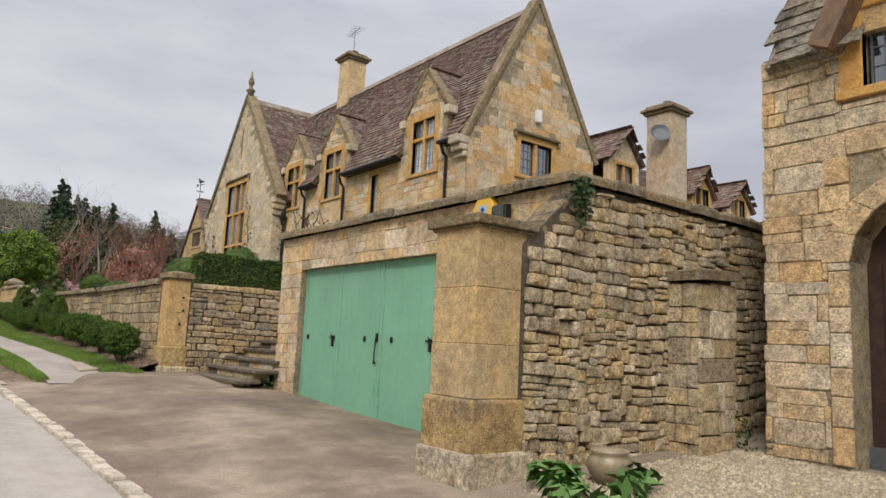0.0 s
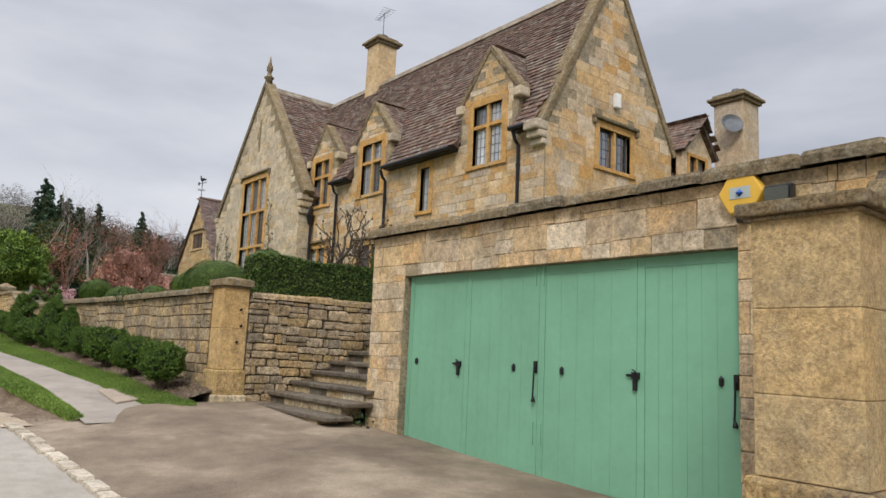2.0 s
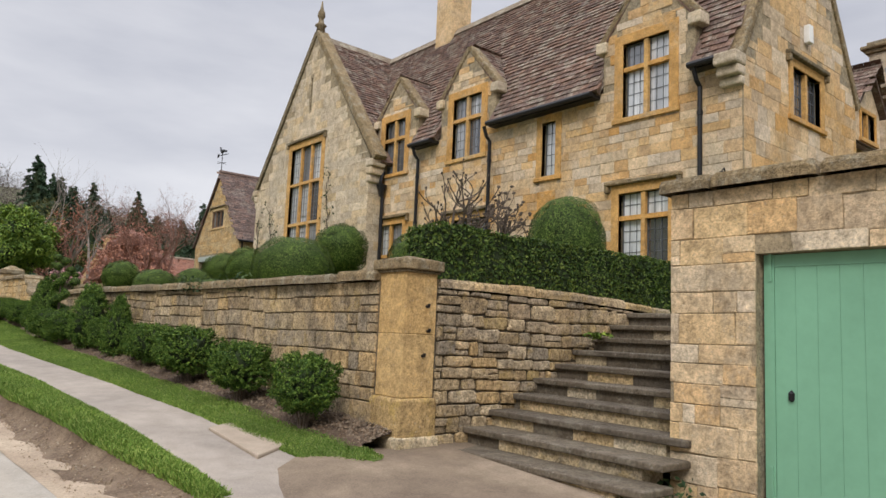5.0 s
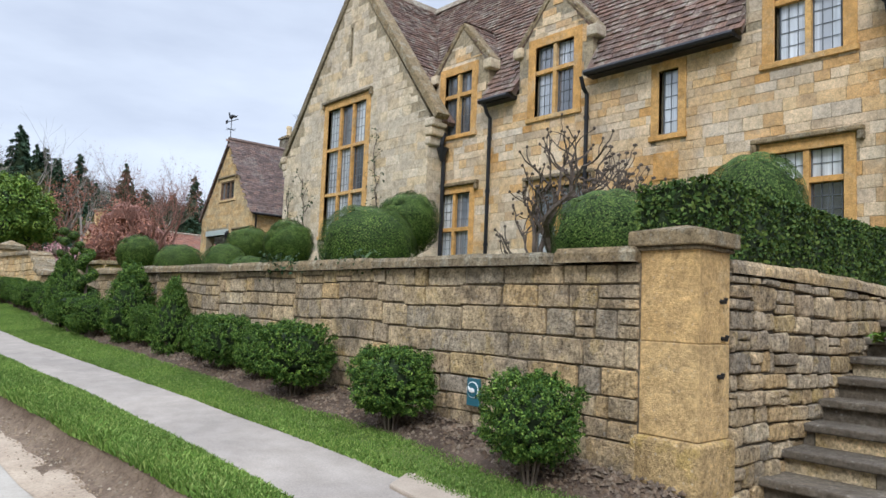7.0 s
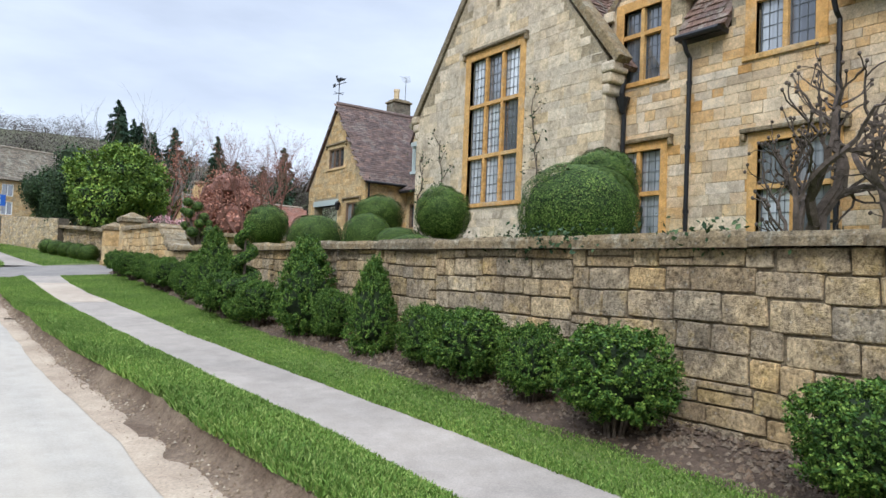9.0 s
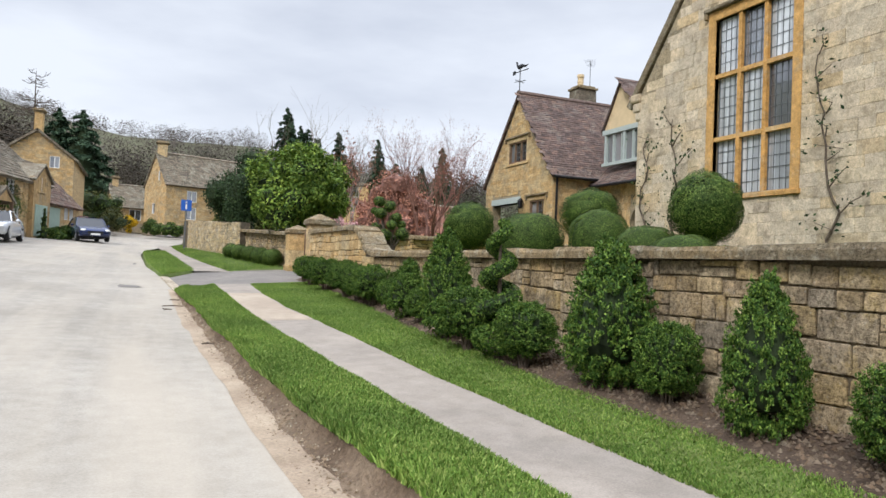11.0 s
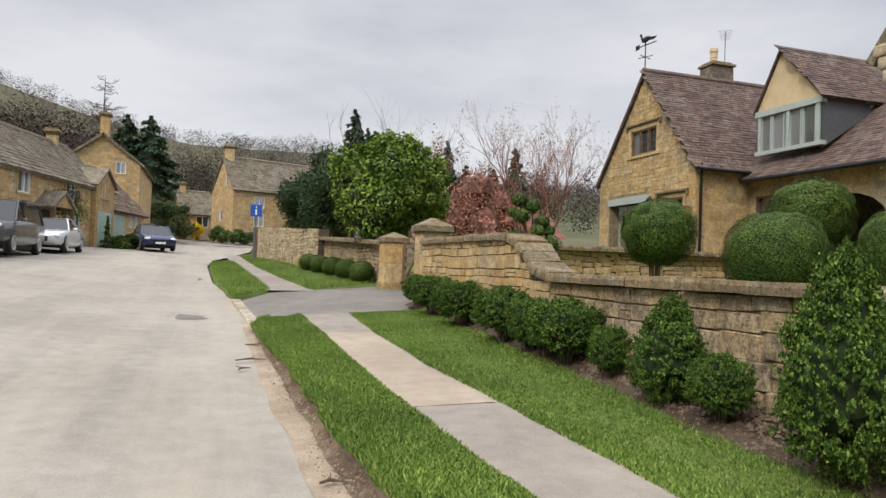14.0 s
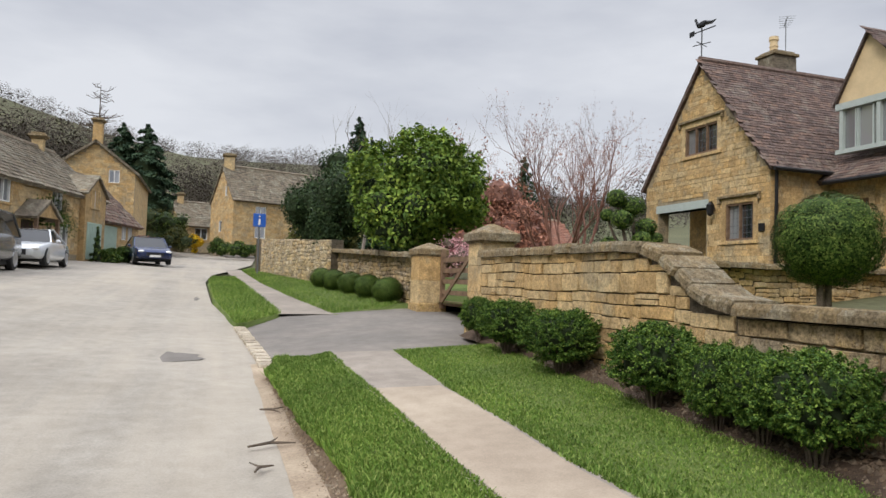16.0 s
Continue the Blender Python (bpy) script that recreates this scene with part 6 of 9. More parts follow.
pieces(croof, "roof_tile", roof_slates((CX - 0.14, CY0 - 0.2, CE - 0.14), (1, 0, 0), sv4, 8.0, sv4.length, lambda x, y: CX + x < 16.9 + y * 0.66, (0.13, 0.12), (0.2, 0.3), 0.02, 17), T_SLA, M_SLATEP, (14, 40, 6), 300)
put("ridge_tiles", Geo().tube([(CX - 0.12, CAY, CAZ + 0.03), (24, CAY, CAZ + 0.03)], 0.12, 8), M_SLATEP, croof)
put("gutter", Geo().tube([(CX - 0.1, CY0 - 0.26, CE - 0.2), (16.0, CY0 - 0.26, CE - 0.2)], 0.06, 8), M_IRON, croof)
stack = bevelled(put("chimney", Geo().hexa([(17.08, 43.6, 8.5), (18.1, 43.6, 8.5), (18.1, 44.4, 8.5), (17.08, 44.4, 8.5)], [(17.12, 43.63, 10.42), (18.06, 43.63, 10.42), (18.06, 44.37, 10.42), (17.12, 44.37, 10.42)]), M_SLATEG, cot, "squat dark stone chimney stack"), 0.02, 1)
bevelled(put("chimney_cap", Geo().box(17.06, 43.56, 10.42, 18.12, 44.44, 10.52).box(17.16, 43.66, 10.515, 18.02, 44.34, 10.6), M_COPE, stack), 0.02, 2)
put("chimney_pot", Geo().lathe((17.45, 44.0, 10.58), [(0.16, 0), (0.13, 0.06), (0.13, 0.2), (0.15, 0.22), (0.13, 0.26), (0.13, 0.4), (0.16, 0.44), (0.15, 0.56), (0.1, 0.57)], 12), M_CREAM, stack, "banded buff clay chimney pot")
aerial(cot, 17.95, 44.0, 10.5, 1.3, 0.9, 6)
# its long front with the archway and the dormer
C3X = 16.0
F3 = Face((C3X, 0, 0), (0, 1, 0), (-1, 0, 0))
archw = (35.5, 38.3, 2.0, 4.95)
cw3 = (39.1, 40.05, 4.05, 5.1)
g = wall_body(F3, 31.2, CY0, flat(1.8), flat(5.75), [archw, cw3], 0.4)
_a = [(36.9 - 1.4 * math.cos(math.pi * i / 8), 4.2 + 0.75 * math.sin(math.pi * i / 8)) for i in range(9)]
for (ua, va), (ub, vb) in zip(_a, _a[1:]):
    g.hexa([F3.p(ua, va, -0.4), F3.p(ub, vb, -0.4), F3.p(ub, vb, 0), F3.p(ua, va, 0)], [F3.p(ua, 4.951, -0.4), F3.p(ub, 4.951, -0.4), F3.p(ub, 4.951, 0), F3.p(ua, 4.951, 0)])
c3 = put("long_wall", g, M_MORTAR, cot, "smooth honey wall with a broad archway")
pieces(c3, "stone", courses(F3, 31.2, CY0, flat(2.4), flat(5.72), [(archw[0], archw[1], 2, 4.98), (cw3[0] - 0.17, cw3[1] + 0.17, cw3[2] - 0.1, cw3[3] + 0.17)], (0.2, 0.28), (0.3, 0.7), 0.006, (0.006, 0.012), 103), T_ASH, M_WALLW, None, 300)
window(cot, F3, *cw3, 2, (), "two-light window with dark timber frame", frame_mat=M_GATE, mat=M_WALLW, hood=False)
put("passage_back", Geo().box(18.8, 31, 1.8, 19, 40, 5.5), M_DARKJOINT, cot)
g = Geo()
slab(g, [(C3X - 0.45, 31.0, 5.62), (C3X - 0.45, 41.0, 5.62), (20.2, 41.0, 9.3), (20.2, 31.0, 9.3)], 0.12)
l3 = put("long_roof", g, M_SLATEP, cot, "brown tiled roof of the long range")
sv5 = Vector((20.2 - C3X + 0.45, 0, 3.68))
pieces(l3, "roof_tile", roof_slates((C3X - 0.45, 31.0, 5.63), (0, 1, 0), sv5, 10, sv5.length, lambda x, y: 31 + x < 40.3 + y * 0.42, (0.14, 0.12), (0.2, 0.3), 0.02, 18), T_SLA, M_SLATEP, (15.6, 37, 6), 300)
put("gutter", Geo().tube([(C3X - 0.5, 31.0, 5.56), (C3X - 0.5, 40.1, 5.56)], 0.06, 8), M_IRON, l3)
# timber dormer
D0, D1 = 37.75, 40.05
F4 = Face((16.1, 0, 0), (0, 1, 0), (-1, 0, 0))
dt = line([(D0 - 0.1, 7.9), ((D0 + D1) / 2 + 0.3, 9.55), (D1 + 0.1, 7.9)])
put("dormer_gable", wall_body(F4, D0 - 0.1, D1 + 0.1, flat(7.72), dt, [], 0.1, ((D0 + D1) / 2 + 0.3,)), M_CREAM, cot, "cream rendered dormer gable")
g = Geo()
F4.block(g, D0 - 0.15, D1 + 0.15, 7.62, 7.8, -0.1, 0.08)
F4.block(g, D0 - 0.15, D1 + 0.15, 6.4, 6.52, -0.1, 0.08)
for u in (D0 - 0.06, (D0 + D1) / 2 - 0.09, D1 - 0.1):
    F4.block(g, u + 0.03, u + 0.14, 6.52, 7.62, -0.1, 0.05)
put("dormer_frame", g, M_PALEGREY, cot, "pale grey dormer window frame")
for i in range(4):
    a = D0 + 0.14 + i * 0.53 + (0.12 if i > 1 else 0)
    dp = put("casement", F4.block(Geo(), a, a + 0.46, 6.54, 7.6, -0.06, -0.05), M_GLASS, cot)
    g = Geo()
    F4.bar(g, (a, 6.54), (a, 7.6), 0.04, -0.05, 0.02)
    F4.bar(g, (a + 0.46, 6.54), (a + 0.46, 7.6), 0.04, -0.05, 0.02)
    put("frame", g, M_PALEGREY, dp)
g = Geo().add([(16.1, D0 - 0.08, 6.3), (16.1, D0 - 0.08, 7.75), (18.4, D0 - 0.08, 7.75)], [(0, 1, 2)]).add([(16.1, D0 - 0.04, 6.3), (16.1, D0 - 0.04, 7.75), (18.4, D0 - 0.04, 7.75)], [(2, 1, 0)])
put("dormer_cheek", g, M_LEAD, cot, "lead-clad dormer cheek")
g = Geo()
dm = (D0 + D1) / 2 + 0.3
slab(g, [(16.0, D0 - 0.24, 7.75), (18.6, D0 - 0.24, 7.75), (20.3, dm, 9.62), (16.0, dm, 9.62)], 0.06)
slab(g, [(16.0, D1 + 0.24, 7.75), (16.0, dm, 9.62), (20.3, dm, 9.62), (18.6, D1 + 0.24, 7.75)], 0.06)
dr = put("dormer_roof", g, M_SLATEP, cot, "gabled tiled dormer roof")
s6 = Vector((0, dm - D0 + 0.3, 1.87))
put("tiling", joined(roof_slates((15.98, D0 - 0.26, 7.77), (1, 0, 0), s6, 4.4, s6.length, lambda x, y: x < 2.75 + y * 0.8, (0.13, 0.12), (0.18, 0.28), 0.02, 19), T_SLA), M_SLATEP, dr)["kind"] = "stuff"
# weather vane: a plain bird on an arrow
vane = thing("weather_vane", "black iron bird weather vane on the cottage ridge", "weather vane", at=(13.9, 43.18, 9.6))
g = Geo().tube([(0, 0, 0), (0, 0, 1.15)], 0.02, 5)
put("rod", g, M_IRON, vane)
for a in (0.4, 0.4 + math.pi / 2):
    put("compass_arm", Geo().tube([(-0.3 * math.cos(a), -0.3 * math.sin(a), 0.55), (0.3 * math.cos(a), 0.3 * math.sin(a), 0.55)], 0.014, 4), M_IRON, vane)
put("arrow", Geo().tube([(0.1, -0.5, 0.98), (-0.05, 0.45, 0.98)], 0.02, 4).box(-0.06, 0.3, 0.9, -0.04, 0.52, 1.06), M_IRON, vane)
g = Geo()
ico(g, (0, -0.02, 1.17), 0.05, 0.26, 0.11, 2, 0.05)
g.tube([(0, 0.18, 1.2), (0, 0.27, 1.34), (0, 0.3, 1.42)], [0.06, 0.04, 0.045], 6)
g.tube([(0, 0.3, 1.42), (0, 0.38, 1.41)], [0.03, 0.004], 5)
g.tube([(0, -0.2, 1.16), (0, -0.45, 1.1), (0, -0.66, 1.12)], [0.07, 0.05, 0.01], 5)
g.tube([(0, 0.02, 1.1), (0, 0.02, 0.98)], 0.015, 4)
put("bird_figure", g, M_IRON, vane)

# ---- clipped shrubs before the wall ----
def clump(label, category, shape, n, leaf, mat, seed, deep, lump, core, stems, name="box_bush", group="", jitter=0.8, sprig=0.0, rise=0.5):
    """A shrub one unit tall on the ground: leaves in an uneven outer layer, a core coloured dark as inner shade, bare
    stems.
    """
    ob = thing(name, label, category, group)
    if sprig:
        r = np.random.RandomState(seed)
        c, d = shell_points(shape, n // 26, seed, deep, lump, 2.2)
        d = d * 0.8 + np.array((0, 0, 0.45)) + r.normal(0, 0.3, d.shape)
        d /= np.linalg.norm(d, axis=1)[:, None]
        s = r.uniform(-1.2, 0.75, (len(c), 26, 1))
        pts = (c[:, None, :] + d[:, None, :] * s * sprig + r.normal(0, sprig * 0.24, (len(c), 26, 3))).reshape(-1, 3)
        nor = (np.repeat(d[:, None, :], 26, 1) + r.normal(0, 0.5, (len(c), 26, 3))).reshape(-1, 3)
    else:
        pts, nor = shell_points(shape, n, seed, deep, lump)
    pts[:, 2] += rise
    put_leaves("foliage", leaf_cloud(pts, nor, leaf, seed, jitter), mat, ob)
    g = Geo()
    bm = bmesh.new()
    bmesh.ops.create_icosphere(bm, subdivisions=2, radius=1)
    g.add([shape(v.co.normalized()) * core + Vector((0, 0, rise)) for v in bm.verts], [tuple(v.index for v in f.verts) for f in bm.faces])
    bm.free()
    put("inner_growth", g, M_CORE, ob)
    for i in range(stems):
        a = 6.28 * i / max(1, stems) + seed
        put("stem", Geo().tube([(0.05 * math.cos(a), 0.05 * math.sin(a), -0.12), (0.1 * math.cos(a), 0.1 * math.sin(a), 0.15), (0.24 * math.cos(a), 0.24 * math.sin(a), 0.42)], [0.02, 0.016, 0.01], 5), M_BARK, ob)
    return ob


def egg(rx, rz, power=2.0, cone=0.0):
    def f(d):
        k = 1.0 / ((abs(d.x) / rx) ** power + (abs(d.y) / rx) ** power + (abs(d.z) / rz) ** power) ** (1 / power)
        p = d * k
        s = 1 - cone * (p.z / rz * 0.5 + 0.5)
        return Vector((p.x * s, p.y * s, p.z))
    return f


BUSH = "box shrubs along the garden wall"
b_ball = [clump("rounded box shrub with glossy green leaves on bare stems", "shrub", egg(0.49, 0.4, 2.9), 26000, 0.033, M_BOX, 3 + i, 0.18, 0.26, 0.74, 9, group=BUSH, jitter=0.9, sprig=0.055, rise=0.6) for i in range(3)]
b_cone = [clump("tall egg-shaped box shrub, loosely clipped", "shrub", egg(0.55, 0.48, 2.2, 0.66), 26000, 0.027, M_BOX, 13 + i, 0.16, 0.22, 0.76, 3, group=BUSH, jitter=0.9, sprig=0.045, rise=0.51) for i in range(2)]
bush_rows = [(14.15, 3.36, 0.62, 0.66, 0), (15.7, 3.38, 0.66, 0.64, 0), (17.3, 3.36, 0.76, 0.70, 0), (18.2, 3.42, 0.5, 0.60, 0), (19.05, 3.4, 0.64, 0.64, 0), (19.72, 3.42, 0.48, 0.6, 0),
             (20.6, 3.34, 0.62, 1.03, 1), (21.45, 3.3, 0.44, 0.6, 0), (22.1, 3.25, 0.9, 1.2, 1), (23.1, 3.02, 0.56, 0.56, 0), (24.25, 2.97, 0.64, 0.62, 0), (25.0, 3.02, 0.78, 1.24, 1),
             (26.1, 3.14, 0.4, 0.46, 0), (26.75, 3.18, 0.7, 0.82, 1), (27.7, 3.22, 0.34, 0.46, 0), (28.5, 3.22, 0.66, 0.62, 0), (28.95, 3.24, 0.5, 0.58, 0), (29.35, 3.2, 0.5, 0.56, 0), (30.1, 3.2, 0.68, 0.62, 0),
             (31.7, 3.2, 0.72, 0.6, 0), (33.1, 3.2, 0.68, 0.58, 0), (34.3, 3.3, 0.5, 0.52, 0)]
_poses = {}
for k, (y, x, w, h, kind) in enumerate(bush_rows):
    key = (kind, k % (2 if kind else 3))
    _poses.setdefault(key, []).append(pose(x, y, lift(y) + PH(y) + 0.14, 0, 0, 67 * k) @ Matrix.Diagonal((w, w, h, 1)))
for (kind, i), ms in _poses.items():
    stand((b_cone if kind else b_ball)[i], ms)
# the spiral one
sp = thing("spiral_topiary", "box shrub clipped into a corkscrew spiral", "topiary", at=(3.0, 23.62, lift(23.62) + 0.27))
_p, _nn = [], []
_r = np.random.RandomState(5)
for i in range(9500):
    t = _r.uniform(0, 1)
    a = t * 2 * math.pi * 3.1
    rad = 0.17 * (1 - 0.7 * t)
    tube_r = 0.13 * (1 - 0.55 * t)
    d = _r.normal(0, 1, 3)
    d /= np.linalg.norm(d)
    _p.append((rad * math.cos(a) + d[0] * tube_r, rad * math.sin(a) + d[1] * tube_r, 0.34 + t * 1.05 + d[2] * tube_r * 0.8))
    _nn.append(d)
for i in range(4500):
    d = _r.normal(0, 1, 3)
    d /= np.linalg.norm(d)
    _p.append((d[0] * 0.26, d[1] * 0.26, 0.22 + d[2] * 0.17))
    _nn.append(d)
put_leaves("foliage", leaf_cloud(_p, _nn, 0.027, 4), M_BOX, sp)
put("stem", Geo().tube([(0, 0, -0.1), (0.01, 0, 0.7), (0, 0.01, 1.3)], [0.03, 0.022, 0.01], 6), M_BARK, sp)
g = Geo().tube([(0.17 * (1 - 0.7 * t) * math.cos(t * 19.5), 0.17 * (1 - 0.7 * t) * math.sin(t * 19.5), 0.34 + t * 1.05) for t in [i / 30 for i in range(31)]], [0.09 * (1 - 0.55 * i / 30) for i in range(31)], 6)
put("inner_growth", g, M_CORE, sp)

# ---- topiary on the terrace ----
TOP = "clipped balls on the terrace"
t_ball = clump("dense clipped box ball standing behind the wall", "topiary", egg(0.5, 0.5, 2.2), 32000, 0.026, M_TOPI, 31, 0.18, 0.12, 0.82, 0, "topiary_ball", TOP, 0.95)
t_dome = clump("broad clipped box dome behind the garden wall", "topiary", egg(0.5, 0.5, 2.4), 44000, 0.018, M_TOPI, 32, 0.07, 0.06, 0.91, 0, "topiary_dome", TOP, 0.95)
_at = lambda x, y, w, z0, z1: pose(x, y, z0, 0, 0, 40 * y) @ Matrix.Diagonal((w, w, z1 - z0, 1))
stand(t_dome, [_at(6.75, 20.98, 1.62, 2.2, 3.68), _at(6.66, 29.32, 1.25, 2.2, 3.35), _at(7.31, 27.98, 1.08, 2.2, 3.38), _at(8.21, 14.95, 1.18, 2.4, 4.02), _at(7.5, 26.9, 1.1, 2.2, 3.05), _at(5.87, 15.38, 1.15, 2.2, 3.28), _at(6.6, 25.0, 0.95, 2.1, 2.8)])
STD = [(8.72, 22.41, 1.28, 3.05, 4.35), (6.21, 31.23, 1.1, 2.62, 3.66), (9.75, 31.8, 1.42, 3.0, 4.3), (8.1, 26.2, 1.15, 2.75, 3.95)]
_lane = [pose(x - 0.45, y, lift(y) + 0.22, 0, 0, 30 * y) @ Matrix.Diagonal((0.7, 0.7, 0.62, 1)) for x, y in ((4.1, 41.0), (3.95, 42.4), (3.8, 43.8), (3.6, 45.2), (3.45, 46.6))]
_made = stand(t_ball, [_at(*q) for q in STD] + _lane)
for ob, (x, y, w, z0, z1) in zip(_made, STD):
    k = 1 / (z1 - z0)
    for dx in (0.0, 0.07):
        put("stem", Geo().tube([(dx, 0, (2.15 - z0) * k), (dx * 1.4 + 0.01, 0.02, 0.25)], [0.045 / w, 0.035 / w], 7), M_BARK, ob)
cl = thing("cloud_tree", "cloud-pruned evergreen with small round pads", "tree", at=(5.05, 33.2, 2.25))
for i, (u, w, z, r) in enumerate(((-0.26, 0.0, 1.47, 0.15), (-0.02, 0.08, 1.37, 0.18), (-0.22, -0.1, 1.18, 0.16), (0.15, 0.05, 1.1, 0.15), (0.05, -0.12, 0.92, 0.14), (0.28, 0.1, 0.95, 0.12), (0.3, -0.05, 0.72, 0.19), (-0.36, 0.08, 1.25, 0.1), (-0.3, 0.15, 0.85, 0.15), (-0.1, -0.15, 0.68, 0.17), (0.1, 0.2, 0.55, 0.16))):
    dx, dy = u * 0.95 + w * 0.3, -u * 0.3 + w * 0.95
    pts, nor = shell_points(egg(r, r * 0.8), 700, 60 + i, 0.12, 0.1)
    pad = put_leaves("pad", leaf_cloud(pts + np.array((dx, dy, z)), nor, 0.035, 60 + i, 0.7), M_TOPI, cl)
    g = Geo()
    ico(g, (dx, dy, z), r * 0.86, r * 0.86, r * 0.68, 1)
    put("inner_growth", g, M_CORE, pad)
    put("branch", Geo().tube([(0.02, 0, 0.1), (dx * 0.5, dy * 0.5, z * 0.6), (dx, dy, z - 0.05)], [0.04, 0.026, 0.014], 5), M_BARK, cl)


def box_leaves(x0, y0, z0, x1, y1, z1, per, leaf, seed, lump=0.04):
    r = np.random.RandomState(seed)
    P, N = [], []
    fc = [((0, -1, 0), (x1 - x0) * (z1 - z0)), ((0, 1, 0), (x1 - x0) * (z1 - z0)), ((-1, 0, 0), (y1 - y0) * (z1 - z0)), ((1, 0, 0), (y1 - y0) * (z1 - z0)), ((0, 0, 1), (x1 - x0) * (y1 - y0))]
    for nvec, area in fc:
        n = int(area * per)
        p = np.stack([r.uniform(x0, x1, n), r.uniform(y0, y1, n), r.uniform(z0, z1, n)], 1)
        for k in range(3):
            if nvec[k]:
                p[:, k] = ((x0, y0, z0) if nvec[k] < 0 else (x1, y1, z1))[k]
        d = np.array([lump * noise.noise(Vector(q) * 1.9) + 0.5 * lump * noise.noise(Vector(q) * 6) for q in p]) - np.abs(r.normal(0, 0.018, n))
        P.append(p + np.outer(d, nvec))
        N.append(np.tile(nvec, (n, 1)))
    return leaf_cloud(np.concatenate(P), np.concatenate(N), leaf, seed, 0.75)


hedge = thing("hedge", "dense clipped yew hedge along the top of the steps wall", "hedge", at=(4.5, 13.75, 2.18))
put_leaves("foliage", box_leaves(0, -0.22, 0.02, 6.2, 0.4, 0.84, 2300, 0.042, 8), M_HEDGE, hedge)
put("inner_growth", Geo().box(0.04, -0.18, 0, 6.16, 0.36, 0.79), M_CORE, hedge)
low = thing("hedge", "low clipped box hedge beside the house wall", "hedge", at=(9.6, 29.0, 2.2))
put_leaves("foliage", box_leaves(-0.4, -2.0, 0.0, 0.4, 2.0, 0.6, 1500, 0.05, 9), M_TOPI, low)
put("inner_growth", Geo().box(-0.36, -1.96, 0, 0.36, 1.96, 0.55), M_CORE, low)

# ---- bare trees ----
def branch(g, p, d, length, rad, depth, r, spread, gnarl, up, kids, tips, shrink=0.72, sides=5, keep=0.0):
    pts, rads = [Vector(p)], [rad]
    n = 4
    for i in range(n):
        d = (d + Vector((r.uniform(-gnarl, gnarl), r.uniform(-gnarl, gnarl), r.uniform(-gnarl, gnarl) + up))).normalized()
        pts.append(pts[-1] + d * length / n)
        rads.append(rad * (1 - 0.32 * (i + 1) / n))
    g.tube(pts, rads, max(3, sides))
    if depth == 0:
        tips.append((pts[-1], d))
        return
    for k in range(r.randint(*kids)):
        at = pts[r.randint(2, n)] if k else pts[-1]
        e = (d + Vector((r.uniform(-spread, spread), r.uniform(-spread, spread), r.uniform(-spread * 0.5, spread)))).normalized()
        branch(g, at, e, length * shrink * r.uniform(0.75, 1.2), rads[-1] * min(1, r.uniform(0.6, 0.9) + keep), depth - 1, r, spread, gnarl, up, kids, tips, shrink, sides - 1, keep)


def bare_tree(label, at, height, rad, depth, seed, mat, spread=0.75, gnarl=0.25, up=0.05, kids=(2, 3), stems=1, name="bare_tree", shrink=0.72, limb=0.36, fan=0.5, keep=0.0):
    ob = thing(name, label, "tree", at=at)
    r = random.Random(seed)
    tips = []
    for i in range(stems):
        a = 6.28 * i / stems + r.uniform(-0.3, 0.3)
        d = Vector((fan * math.cos(a), fan * math.sin(a), 1)).normalized() if stems > 1 else Vector((0, 0, 1))
        g = Geo()
        branch(g, (0.05 * math.cos(a), 0.05 * math.sin(a), -0.1), d, height * limb, rad, depth, r, spread, gnarl, up, kids, tips, shrink, 7, keep)
        for q, e in tips if keep else ():
            ico(g, q, 0.045, 0.03, 0.035, 1)
        put("limb" if stems > 1 else "trunk", g, mat, ob)
    return ob, tips


esp = [bare_tree("knobbly bare wall-trained fruit tree before the house front", (9.55, 18.75, 2.2), 4.3, 0.14, 5, 5, M_BARKD, 0.95, 0.42, 0.09, (2, 3), 1, "fruit_tree", 0.8, 0.27, 0.5, 0.16),
       bare_tree("knobbly bare wall-trained fruit tree before the house front", (9.55, 19.4, 2.2), 4.1, 0.135, 5, 9, M_BARKD, 0.95, 0.42, 0.09, (2, 3), 1, "fruit_tree", 0.8, 0.27, 0.5, 0.16),
       bare_tree("knobbly bare wall-trained fruit tree before the house front", (9.5, 18.1, 2.2), 4.0, 0.13, 5, 14, M_BARKD, 0.95, 0.42, 0.09, (2, 3), 1, "fruit_tree", 0.8, 0.27, 0.5, 0.16)]
for (ob, _t), rot in zip(esp, (0, 40, 100)):
    ob.matrix_basis = Matrix.Translation(ob.location) @ Matrix.Diagonal((0.4, 1.1, 0.92, 1)) @ Matrix.Rotation(radians(rot), 4, "Z")
